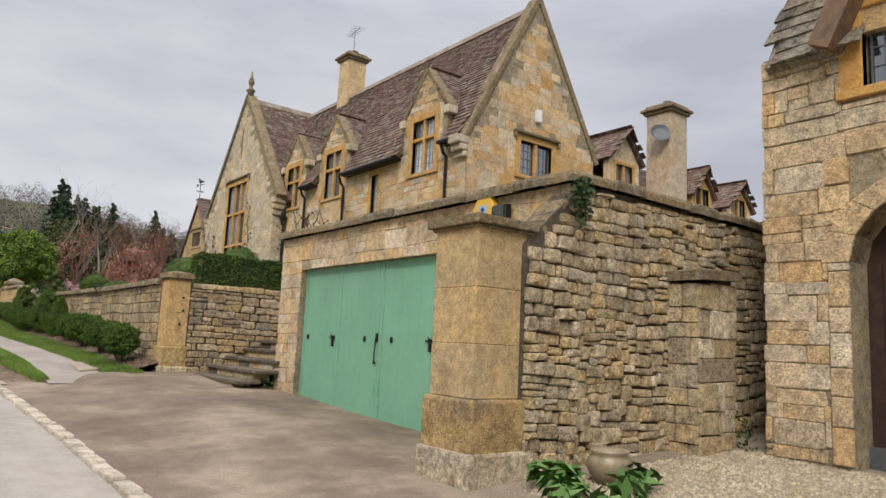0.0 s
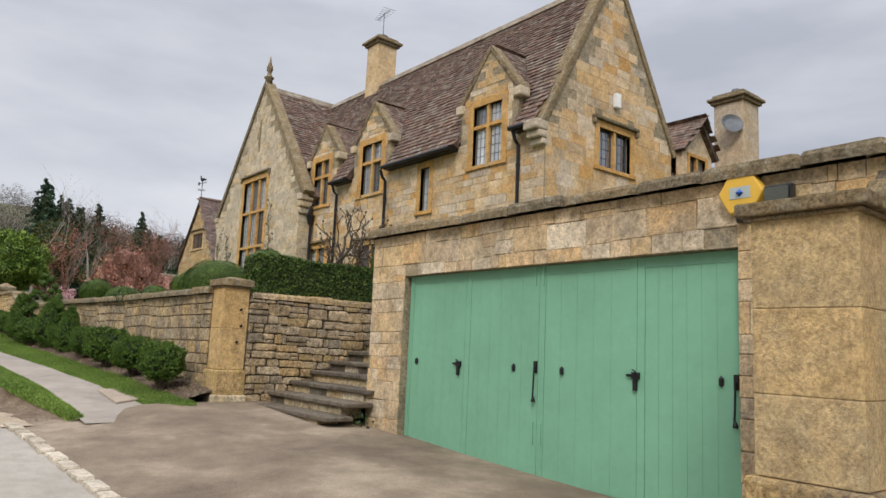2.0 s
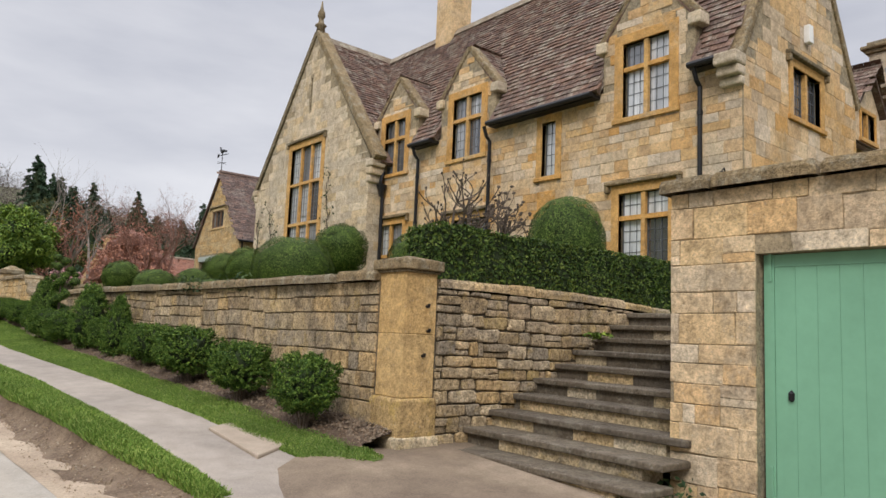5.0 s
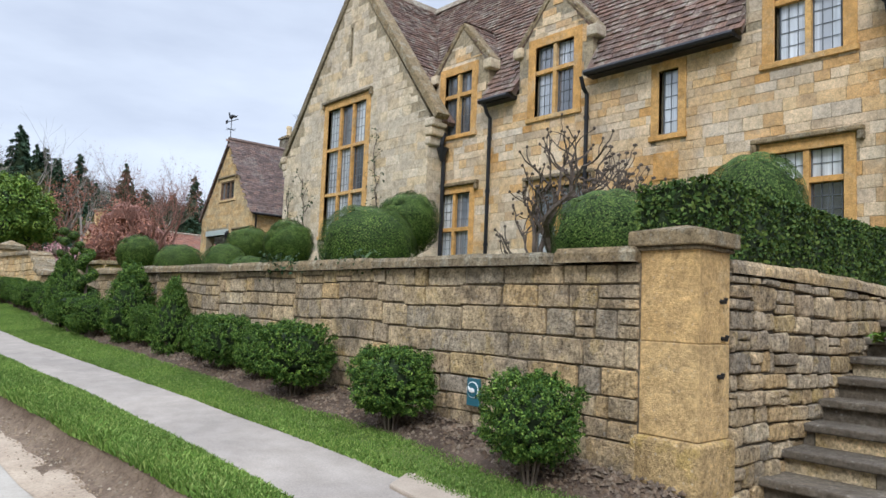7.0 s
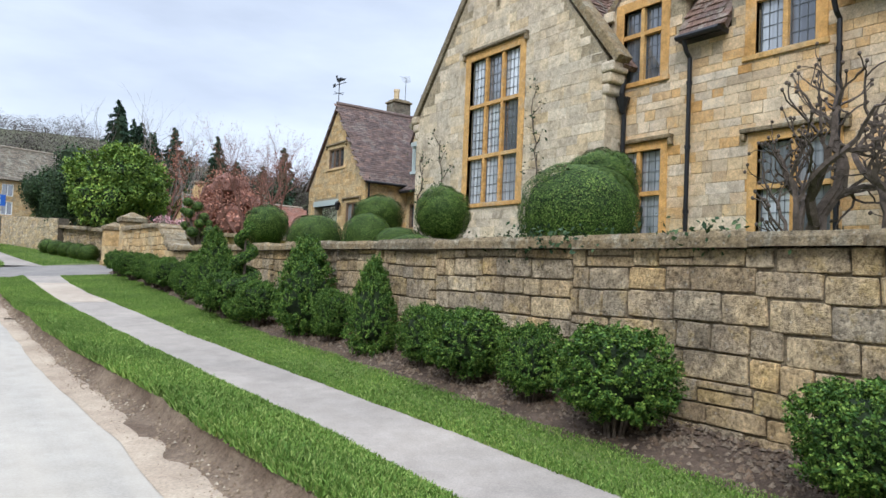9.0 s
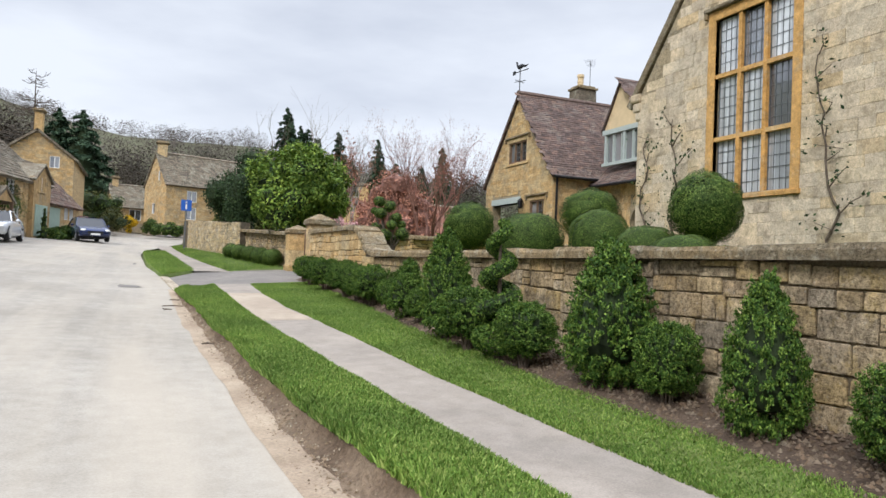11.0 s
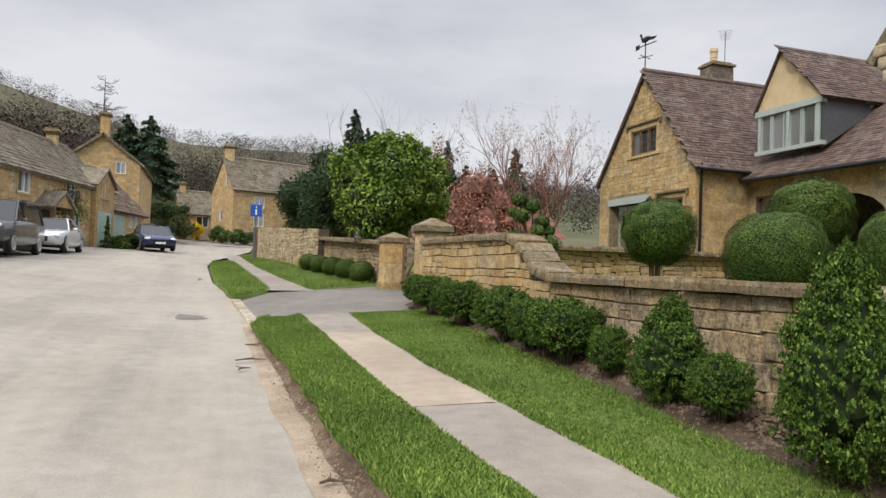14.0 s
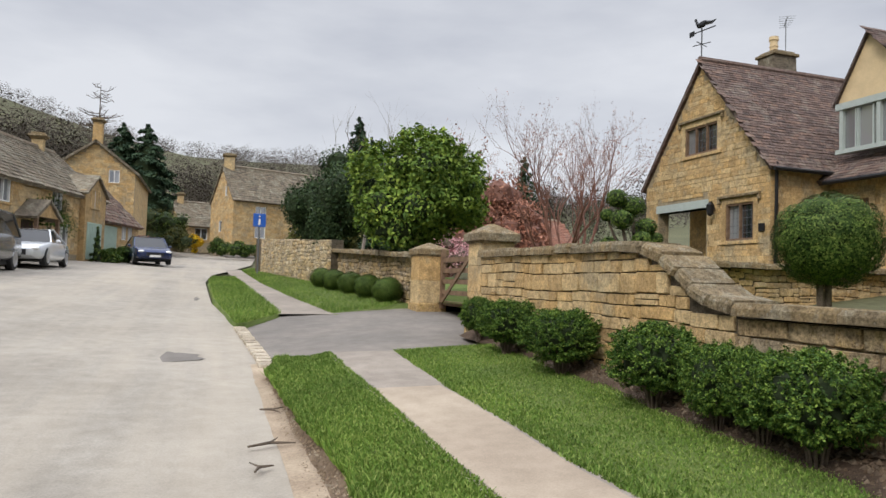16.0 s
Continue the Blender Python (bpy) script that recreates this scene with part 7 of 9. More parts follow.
# creepers on the wing wall
for y, z0, z1, sd in ((25.8, 2.3, 6.0, 3), (29.6, 2.3, 5.6, 4), (30.35, 2.3, 5.3, 5)):
    vine = thing("creeper", "thin bare creeper trained up the wing wall", "climbing plant", at=(WX - 0.05, y, z0))
    r = random.Random(sd)
    pts = [Vector((0, 0, 0))]
    lv = []
    while pts[-1].z < z1 - z0:
        pts.append(pts[-1] + Vector((0, r.uniform(-0.16, 0.14), r.uniform(0.15, 0.3))))
    put("stem", Geo().tube([p + Vector((-0.03, 0, 0)) for p in pts], [0.03 * (1 - 0.7 * i / len(pts)) for i in range(len(pts))], 5), M_BARK, vine)
    for i in range(3, len(pts), 2):
        e = [pts[i], pts[i] + Vector((-0.06, r.uniform(-0.35, 0.1), 0.15)), pts[i] + Vector((-0.1, r.uniform(-0.7, 0.25), 0.3))]
        put("shoot", Geo().tube(e, [0.014, 0.01, 0.006], 4), M_BARK, vine)
        for k in range(16):
            lv.append(e[1 + k % 2] + Vector((r.uniform(-0.12, 0.02), r.uniform(-0.22, 0.22), r.uniform(-0.14, 0.14))))
    put_leaves("foliage", leaf_cloud([tuple(p) for p in lv], [(-1, 0, 0.3)] * len(lv), 0.08, sd), M_IVY, vine)

# ---- large evergreens by the gate ----
def shrub(name, label, category, c, rx, ry, rz, n, leaf, mat, seed, lobes=14, mat_core=None, jitter=0.8, trunk=True, base=None, lobe_r=(0.28, 0.48), shoots=0):
    """A big uneven shrub: a crown of many overlapping lobes of leaves, with gaps, on a short trunk."""
    base = c[2] - rz if base is None else base
    ob = thing(name, label, category, at=(c[0], c[1], base))
    r = random.Random(seed)
    P, N, core = [], [], Geo()
    for i in range(lobes):
        while True:
            d = Vector((r.uniform(-1, 1), r.uniform(-1, 1), r.uniform(-1, 1)))
            if 0.1 < d.length < 1:
                break
        q = Vector((d.x * rx * 0.72, d.y * ry * 0.72, d.z * rz * 0.72 + c[2] - base))
        s = r.uniform(*lobe_r)
        pts, nor = shell_points(egg(rx * s, rz * s), n // lobes, seed * 31 + i, 0.35, 0.25)
        P.append(pts + np.array(q))
        N.append(nor + np.array((0, 0, 0.35)))
        ico(core, q, rx * s * 0.72, ry * s * 0.72, rz * s * 0.72, 1, 0.2, i)
    for i in range(shoots):
        a, e = r.uniform(0, 6.28), r.uniform(0.15, 1.45)
        d = Vector((math.cos(a) * math.cos(e) * rx, math.sin(a) * math.cos(e) * ry, math.sin(e) * rz)) * 0.86
        up = (d.normalized() * 0.6 + Vector((0, 0, 1))).normalized() * r.uniform(0.25, 0.6)
        q = [d + up * r.uniform(-0.2, 1) + Vector((r.gauss(0, 0.07), r.gauss(0, 0.07), c[2] - base)) for _ in range(70)]
        P.append(np.array([tuple(v) for v in q]))
        N.append(np.tile(tuple(up.normalized()), (70, 1)))
    put_leaves("crown", leaf_cloud(np.concatenate(P), np.concatenate(N), leaf, seed, jitter), mat, ob)
    # Solid core, coloured darker than the leaves as the crown's inner shade.
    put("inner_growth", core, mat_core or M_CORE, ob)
    if trunk:
        put("trunk", Geo().tube([(0, 0, -0.2), (0.05, 0.03, 0.5), (0, 0, c[2] - base)], [0.09, 0.07, 0.04], 7), M_BARK, ob)
    return ob


shrub("laurel_tree", "large yellow-green laurel spilling over the far wall", "tree", (4.75, 42.6, 4.65), 2.0, 1.9, 1.6, 46000, 0.12, M_LAUREL, 5, 60, jitter=0.75, base=2.3, lobe_r=(0.16, 0.36), shoots=90)
shrub("ivy_tree", "dark ivy-clad tree stump over the dry-stone wall", "tree", (3.95, 49.3, 5.0), 1.0, 0.95, 1.55, 11000, 0.1, M_IVY, 6, 16, base=2.4, lobe_r=(0.45, 0.65))
shrub("ivy_tree", "dark ivy-clad bushy tree over the dry-stone wall", "tree", (3.3, 52.5, 5.05), 0.95, 0.95, 1.2, 8000, 0.1, M_IVY, 7, 14, base=2.6, lobe_r=(0.45, 0.65))
shrub("ivy_tree", "dark ivy-clad tree top behind the laurel", "tree", (4.6, 53, 6.2), 1.7, 1.5, 1.7, 8000, 0.13, M_IVY, 8, 16, base=2.6)
# red-twigged maple, pink magnolia, bare trees behind
mp, tips = bare_tree("spreading maple with red twigs and a haze of red buds", (12.3, 48.6, 2.6), 6.0, 0.075, 6, 21, M_REDTWIG, 0.5, 0.2, 0.06, (2, 3), 7, "maple_tree", 0.74, 0.36, 0.55)
_p = [tuple(p - d * random.Random(i).uniform(0, 0.5) + Vector((random.Random(i + k).uniform(-.15, .15), random.Random(i + 2 * k).uniform(-.15, .15), 0))) for i, (p, d) in enumerate(tips) for k in range(2)]
put_leaves("foliage", leaf_cloud(_p, [(0, 0, 1)] * len(_p), 0.06, 3), M_REDLEAF, mp)
mp2, tips = bare_tree("red-leaved shrub tree behind the garden", (9.5, 54.0, 2.8), 5.0, 0.1, 5, 23, M_REDTWIG, 0.6, 0.2, 0.05, (2, 3), 5, "maple_tree", 0.74, 0.36, 0.6)
_p = [tuple(p - d * 0.2 * k + Vector((0.1 * (k % 3 - 1), 0.1 * (k % 2), 0))) for p, d in tips for k in range(5)]
put_leaves("foliage", leaf_cloud(_p, [(0, 0, 1)] * len(_p), 0.13, 4), M_REDLEAF, mp2)
shrub("maple_tree", "dense rusty red maple beyond the garden", "tree", (15.5, 62.0, 5.6), 3.4, 3.2, 3.0, 9000, 0.2, M_REDLEAF, 12, 26, M_REDTWIG, base=2.8)
shrub("magnolia", "small magnolia covered in pink blossom", "tree", (9.0, 51.5, 3.9), 1.1, 1.1, 1.0, 2600, 0.1, M_PINK, 13, 14, M_BARK, base=2.6)
for x, y, h, sd in ((10.6, 58, 8.0, 31), (13.5, 66, 10, 32), (8.5, 74, 11, 33), (12, 84, 17, 34), (20, 70, 9.0, 35)):
    bare_tree("tall bare tree with fine pale twigs", (x, y, lift(y)), h, 0.16, 5, sd, M_BARKP, 0.6, 0.18, 0.06, (2, 3), 1, "bare_tree", 0.72, 0.34)

for k in range(8):
    x, y = -15.5 - 3.1 * k, 98 + (k * 7) % 19
    bare_tree("bare hillside tree with fine dark twigs", (x, y, land(x, y)), 8.5 + (k * 5) % 4, 0.2, 5, 70 + k, M_BARK, 0.6, 0.18, 0.06, (2, 3), 1, "bare_tree", 0.74, 0.34)


def conifer(label, at, height, radius, seed, mat=None, n=2600, thin=False):
    """Whorls of drooping boughs round a straight trunk, dense inside, ragged at the edge."""
    ob = thing("conifer", label, "tree", at=at)
    put("trunk", Geo().tube([(0, 0, -0.3), (0, 0, height * 0.97)], [height * 0.014 + 0.05, 0.03], 6), M_BARK, ob)
    r = np.random.RandomState(seed)
    boughs = int(height * 9)
    m = max(6, n // boughs)
    P, N = [], []
    for k in range(boughs):
        f = 1 - (1 - (k + r.uniform(0, 1)) / boughs) ** 0.75
        a = k * 2.4 + r.uniform(-0.6, 0.6)
        ln = radius * ((1 - f) ** 0.8 * r.uniform(0.65, 1.12) + 0.03)
        t = r.uniform(0.05, 1, m) ** 0.6
        s = t * ln
        wide = (0.05 + 0.2 * (1 - np.abs(2 * t - 1.1))) * ln * 0.55
        off = r.normal(0, 1, m) * wide
        z = height * (0.06 + 0.94 * f) + 0.12 * s - 0.34 * s * t - np.abs(r.normal(0, 0.035 * height ** 0.5, m))
        P.append(np.stack([np.cos(a) * s - np.sin(a) * off, np.sin(a) * s + np.cos(a) * off, z], 1))
        N.append(np.tile((np.cos(a) * 0.5, np.sin(a) * 0.5, 0.8), (m, 1)))
    put_leaves("foliage", leaf_cloud(np.concatenate(P), np.concatenate(N), 0.11 * height ** 0.6, seed, 0.6, 0.3, 0.35), mat or M_CONIF, ob)
    g = Geo().lathe((0, 0, 0), [(radius * 0.5, height * 0.06), (radius * 0.42, height * 0.25), (radius * 0.24, height * 0.6), (0.05, height * 0.92)], 9)
    put("inner_growth", g, M_CORE, ob)
    return ob


def larch(label, at, height, spread, seed):
    """A nearly bare larch: level boughs in tiers, with fine twigs."""
    ob = thing("larch", label, "tree", at=at)
    put("trunk", Geo().tube([(0, 0, -0.3), (0.1, 0, height * 0.5), (0, 0, height)], [0.2, 0.13, 0.03], 6), M_BARK, ob)
    r = random.Random(seed)
    for k in range(46):
        f = r.uniform(0.35, 0.98)
        a, ln = r.uniform(0, 6.28), spread * (1.15 - f) * r.uniform(0.6, 1.25)
        d = Vector((math.cos(a), math.sin(a), 0))
        p = [Vector((0, 0, height * f)), Vector((0, 0, height * f - 0.1)) + d * ln * 0.5, Vector((0, 0, height * f + 0.25)) + d * ln]
        g = Geo().tube(p, [0.06, 0.045, 0.02], 4)
        for j in range(7):
            q = p[0].lerp(p[2], r.uniform(0.2, 1))
            g.tube([q, q + Vector((r.uniform(-0.5, 0.5), r.uniform(-0.5, 0.5), r.uniform(-0.3, 0.35)))], [0.025, 0.012], 3)
        put("bough", g, M_BARK, ob)
    return ob


conifer("tall dark spruce on the hillside", (15.6, 105, 6), 15.2, 4.2, 1, n=6000)
_r3 = random.Random(11)
for i in range(15):
    x, y = 18 + i * 1.35 + _r3.uniform(-0.6, 0.6), 112 + _r3.uniform(-8, 14)
    conifer("dark green conifer in a hillside stand", (x, y, 6), 15.0 - 0.25 * i + _r3.uniform(-2.2, 2.2), 3.3, 40 + i, n=4600)
conifer("broad dark conifer behind the village houses", (-7.1, 108, 6.5), 12.3, 6.0, 61, n=15000)
conifer("dark conifer behind the village houses", (-9.7, 109, 7.5), 11.3, 4.6, 63, n=9000)
larch("tall thin larch, nearly bare", (-12.6, 112, 10), 13.4, 6.2, 62)
for x, y, rx, rz, mat in ((14.6, 92, 4.0, 4.2, M_OLIVE), (20, 88, 2.6, 2.2, M_OLIVE), (6.0, 66, 2.2, 2.0, M_OLIVE)):
    shrub("shrub", "large olive-green shrub beyond the gardens", "shrub", (x, y, lift(y) + rz * 0.9 + (2.2 if y > 70 else 0)), rx, rx, rz, 4200, 0.3, mat, int(x * 7), 18, base=lift(y))

# ---- gate, far walls, village ----
stone_pier("gate_pier", 3.58, 35.0, 4.12, 35.55, 1.72, 1.95, 3.18, "honey stone gate pier with a pyramid cap", M_WALLW, 0.03, 0.07, 0.16, 6)
stone_pier("gate_pier", 3.86, 39.2, 4.44, 39.8, 1.95, 2.1, 3.1, "square honey stone gate pier with a domed cap", M_WALLW, 0.04, 0.05, 0.14, 7, (0.4, 0.6))
gate = thing("field_gate", "weathered five-bar wooden gate with crossed braces, closed", "gate", at=(4.35, 35.6, lift(37.4) + 0.3))
for i in range(5):
    put("rail", Geo().box(-0.025, 0.05, 0.15 + i * 0.22, 0.025, 3.55, 0.24 + i * 0.22), M_GATE, gate)
for y in (0.05, 3.45):
    put("stile", Geo().box(-0.04, y, 0.08, 0.04, y + 0.11, 1.3), M_GATE, gate)
for a, b in (((0.15, 0.2), (1.75, 1.1)), ((3.45, 0.2), (1.85, 1.1)), ((1.75, 0.2), (1.75, 1.1))):
    put("brace", Face((0, 0, 0), (0, 1, 0), (-1, 0, 0)).bar(Geo(), a, b, 0.09, 0.026, 0.05), M_GATE, gate)


def rubble_wall(name, label, path, h0, h1, mat, seed, cope=True, base=None, hh=(0.07, 0.16)):
    body, st, cp = Geo(), [], []
    for k, ((xa, ya), (xb, yb)) in enumerate(zip(path, path[1:])):
        d = Vector((xb - xa, yb - ya, 0))
        n = Vector((-d.y, d.x, 0))
        if n.y > 0 and abs(d.x) > abs(d.y) or n.x > 0 and abs(d.y) >= abs(d.x):
            n = -n
        F = Face((xa, ya, 0), d, n)
        L = d.length
        ba = (lift(ya) if base is None else base)
        bb = (lift(yb) if base is None else base)
        top = line([(0, ba + h1), (L, bb + h1)])
        bot = line([(0, ba + h0), (L, bb + h0)])
        q = wall_body(F, 0, L, bot, top, [], 0.4)
        body.add(q.v, q.f)
        st += courses(F, 0, L, bot, top, [], hh, (0.15, 0.42), 0.01, (0.02, 0.06), seed + k, wave=0.1, split=0.2, tilt=0.04)
        cp.append((xa, ya, ba + h1))
    cp.append((*path[-1], (lift(path[-1][1]) if base is None else base) + h1))
    w = setting(name, body, M_DARKJOINT, label, "wall")
    pieces(w, "stone", st, T_RUB, mat, (*path[0], 2.5), 250)
    if cope:
        coping("coping", w, [(x, y + 0.0, z) for x, y, z in cp], 0.5, 0.12, M_COPE, seed, (0.3, 0.6))
    return w


rubble_wall("wall_lane_near", "old dry-stone wall beyond the gate", [(4.1, 39.8), (4.05, 44), (3.7, 48.0)], 0.05, 1.32, M_WALL, 201)
rubble_wall("wall_lane_far", "tall bulging dry-stone wall of pale stone", [(3.45, 47.8), (2.7, 52.0), (1.95, 57.5)], 0.05, 1.72, M_DRY, 221, False)
rubble_wall("wall_lane_end", "end of the dry-stone wall", [(1.95, 57.5), (5.5, 60)], 0.05, 1.72, M_DRY, 231, False)
rubble_wall("wall_inner_garden", "low inner garden wall of pale rubble with flat coping", [(7.0, 37.0), (16.0, 37.0)], 0.0, 0.82, M_WALLW, 241, True, 2.2, (0.1, 0.18))
rubble_wall("wall_inner_return", "low inner garden wall of pale rubble", [(7.0, 37.0), (7.0, 41.5)], 0.0, 0.82, M_WALLW, 251, True, 2.2, (0.1, 0.18))
# information sign
sign = thing("road_sign", "blue information sign on a slim grey post", "sign", at=(1.7, 56.0, lift(56) + 0.1))
put("post", Geo().tube([(0, 0, -0.2), (0, 0, 2.65)], 0.035, 8), M_LEAD, sign)
bevelled(put("plate", Geo().box(-0.26, -0.05, 2.1, 0.26, -0.03, 2.66), M_SIGNBLUE, sign, "blue plate"), 0.008, 1)
put("symbol", Geo().box(-0.04, -0.056, 2.18, 0.04, -0.051, 2.44).lathe((0, -0.0535, 2.54), [(0.001, -0.05), (0.05, 0), (0.001, 0.05)], 10), M_WHITE, sign, "white upright bar symbol")


def far_house(name, label, corner, ang, length, depth, base, eave, ridge, wall_mat, roof_mat, wins, gwins=(), chimneys=(), seed=1):
    """A cottage: its front runs from corner along the heading ang (degrees from +x), its gable ends across."""
    ob = thing(name, label, "house")
    a = radians(ang)
    u, b = Vector((math.cos(a), math.sin(a), 0)), Vector((-math.sin(a), math.cos(a), 0))
    c = Vector((*corner, 0))
    front = Face(c, u, -b)
    holes = [(x, x + w, z, z + h) for x, z, w, h, l in wins]
    fw = put("front_wall", wall_body(front, 0, length, flat(base - 1), flat(eave), holes, 0.4), M_MORTAR, ob)
    put("masonry", joined(courses(front, 0, length, flat(base), flat(eave), [(p - 0.1, q + 0.1, s - 0.08, t + 0.1) for p, q, s, t in holes], (0.16, 0.26), (0.3, 0.7), 0.012, (0.01, 0.025), seed), T_ASH), wall_mat, fw)["kind"] = "stuff"
    for x, z, w, h, l in wins:
        window(ob, front, x, x + w, z, z + h, l, (), "white-framed cottage window", hood=False, surround=0.1, frame_mat=M_WHITE, mat=wall_mat, leaded=False)
    for e, sgn in ((0.0, 1), (length, -1)):
        gf = Face(c + u * e, b * sgn if sgn > 0 else b, -u * sgn)
        gt = line([(0, eave), (depth / 2, ridge), (depth, eave)])
        gh = [(x, x + w, z, z + h) for x, z, w, h, l in gwins] if sgn > 0 else []
        gw2 = put("gable_wall", wall_body(gf, 0, depth, flat(base - 1), gt, gh, 0.4, (depth / 2,)), M_MORTAR, ob)
        put("masonry", joined(courses(gf, 0, depth, flat(base), lambda q: gt(q) - 0.05, [(p - 0.1, q + 0.1, s - 0.08, t + 0.1) for p, q, s, t in gh], (0.16, 0.26), (0.3, 0.7), 0.012, (0.01, 0.025), seed + 3), T_ASH), wall_mat, gw2)["kind"] = "stuff"
        if sgn > 0:
            for x, z, w, h, l in gwins:
                window(ob, gf, x, x + w, z, z + h, l, (), "small white-framed gable window", hood=False, surround=0.1, frame_mat=M_WHITE, mat=wall_mat, leaded=False)
    g = Geo()
    P = lambda s, t, z: c + u * s + b * t + Vector((0, 0, z))
    k = (ridge - eave) / (depth / 2)
    slab(g, [P(-0.15, -0.25, eave - 0.25 * k), P(length + 0.15, -0.25, eave - 0.25 * k), P(length + 0.15, depth / 2, ridge), P(-0.15, depth / 2, ridge)], 0.12)
    slab(g, [P(-0.15, depth + 0.25, eave - 0.25 * k), P(-0.15, depth / 2, ridge), P(length + 0.15, depth / 2, ridge), P(length + 0.15, depth + 0.25, eave - 0.25 * k)], 0.12)
    rf = put("roof", g, roof_mat, ob, "stone-slated cottage roof")
    s = b * (depth / 2 + 0.25) + Vector((0, 0, ridge - eave + 0.25 * k))
    put("tiling", joined(roof_slates(P(-0.15, -0.25, eave - 0.25 * k + 0.02), u, s, length + 0.3, s.length, lambda x, y: True, (0.3, 0.18), (0.25, 0.45), 0.045, seed), T_SLA), roof_mat, rf)["kind"] = "stuff"
    put("ridge_tiles", Geo().tube([P(-0.15, depth / 2, ridge + 0.02), P(length + 0.15, depth / 2, ridge + 0.02)], 0.14, 6), M_RIDGE, rf)
    for s_, z, w in chimneys:
        q = P(s_, depth / 2, 0)
        chimney(ob, q.x, q.y, ridge - 0.8, z, w, w * 0.8, wall_mat, 0)
    return ob


# cottage at the bend, gable to the lane
far_house("cottage", "stone cottage with a grey slate roof at the bend", (1.6, 89.0), 20, 11, 5.4, 5.3, 9.35, 12.4, M_WALLW, M_SLATEG,
          [(2.0, 7.6, 1.0, 1.1, 2), (5.6, 7.6, 1.0, 1.1, 2), (2.0, 5.9, 1.0, 1.2, 2), (5.4, 5.9, 1.0, 1.2, 2)], [(1.6, 9.6, 0.5, 0.9, 1), (2.6, 6.4, 0.7, 1.0, 1)], [(0.5, 13.2, 0.9)], 301)
far_house("outbuilding", "low stone outbuilding beside the lane", (-3.0, 97), 15, 4.2, 4, 5.6, 7.4, 9.6, M_WALLW, M_SLATEG, [(1.4, 5.9, 1.2, 1.1, 2)], (), [(0.4, 10.2, 0.6)], 311)
# long cottage on the near left, gabled house behind, garage range between
long_cot = far_house("cottage", "long stone cottage with a mossy slate roof", (-10.9, 46.9), 75, 20, 5.5, 3.3, 6.35, 8.7, M_WALLW, M_SLATEG,
                     [(14.6, 5.25, 1.0, 1.05, 2), (10.2, 5.2, 1.0, 1.05, 2), (6.0, 5.2, 1.0, 1.05, 2), (15.2, 3.7, 1.1, 1.0, 2), (9.6, 3.6, 1.2, 1.1, 2)], (), [(18.6, 9.15, 0.55), (5.0, 9.4, 0.7)], 321)
_u, _n = Vector((math.cos(radians(75)), math.sin(radians(75)), 0)), Vector((math.sin(radians(75)), -math.cos(radians(75)), 0))
FLC = Face((-10.9, 46.9, 0), _u, _n)
# small gabled bay with a garage door below
bay_top = line([(17.35, 6.5), (18.5, 7.35), (19.7, 6.5)])
bay = put("bay_wall", wall_body(Face(Vector((-10.9, 46.9, 0)) + _n * 0.3, _u, _n), 17.35, 19.7, flat(3.0), bay_top, [], 0.3, (18.5,)), M_WALLW, long_cot, "rendered stone bay under a small gable")
FB = Face(Vector((-10.9, 46.9, 0)) + _n * 0.3, _u, _n)
window(long_cot, FB, 17.95, 18.85, 5.75, 6.55, 2, (), "white-framed bay window", hood=False, surround=0.08, frame_mat=M_WHITE, mat=M_WALLW, leaded=False, proud=0.03)
M_SAGE = plain_mat("pale_sage_paint", (0.36, 0.46, 0.38), 0.55, 0, 0.1, 4)
gdoor = bevelled(put("garage_door", FB.block(Geo(), 17.6, 19.3, 3.1, 4.95, 0.0, 0.03), M_SAGE, long_cot, "pale green boarded garage door"), 0.01, 1)
for k in range(9):
    put("board", FB.block(Geo(), 17.63 + k * 0.183, 17.79 + k * 0.183, 3.15, 4.9, 0.03, 0.042), M_SAGE, gdoor)
g = Geo()
for ua, va, ub, vb in ((17.2, 6.38, 18.5, 7.4), (19.85, 6.38, 18.5, 7.4)):
    slab(g, [FB.p(ua, va, 0.15), FB.p(ub, vb, 0.15), FB.p(ub, vb, -1.6), FB.p(ua, va, -1.6)], 0.1)
put("bay_roof", g, M_SLATEG, long_cot, "small gabled slate roof over the bay")
# porch hood on posts
porch = put("porch_roof", slab(slab(Geo(), [FLC.p(11.4, 4.7, 1.0), FLC.p(12.55, 5.5, 1.0), FLC.p(12.55, 5.5, 0.0), FLC.p(11.4, 4.7, 0.0)], 0.12), [FLC.p(13.7, 4.7, 1.0), FLC.p(13.7, 4.7, 0.0), FLC.p(12.55, 5.5, 0.0), FLC.p(12.55, 5.5, 1.0)], 0.12), M_SLATEG, long_cot, "stone-slated porch hood")
for k in (11.6, 13.4):
    put("porch_post", FLC.block(Geo(), k, k + 0.14, 2.9, 4.75, 0.78, 0.92), M_GATE, porch)
put("porch_gable", Geo().add([FLC.p(11.7, 4.72, 0.9), FLC.p(13.4, 4.72, 0.9), FLC.p(12.55, 5.36, 0.9), FLC.p(11.7, 4.72, 0.82), FLC.p(13.4, 4.72, 0.82), FLC.p(12.55, 5.36, 0.82)], [(0, 1, 2), (5, 4, 3), (0, 3, 4, 1), (1, 4, 5, 2), (2, 5, 3, 0)]), M_WALLW, porch)
put("front_door", FLC.block(Geo(), 12.1, 13.0, 3.0, 4.6, 0.0, 0.05), M_DOOR, long_cot, "dark cottage front door")
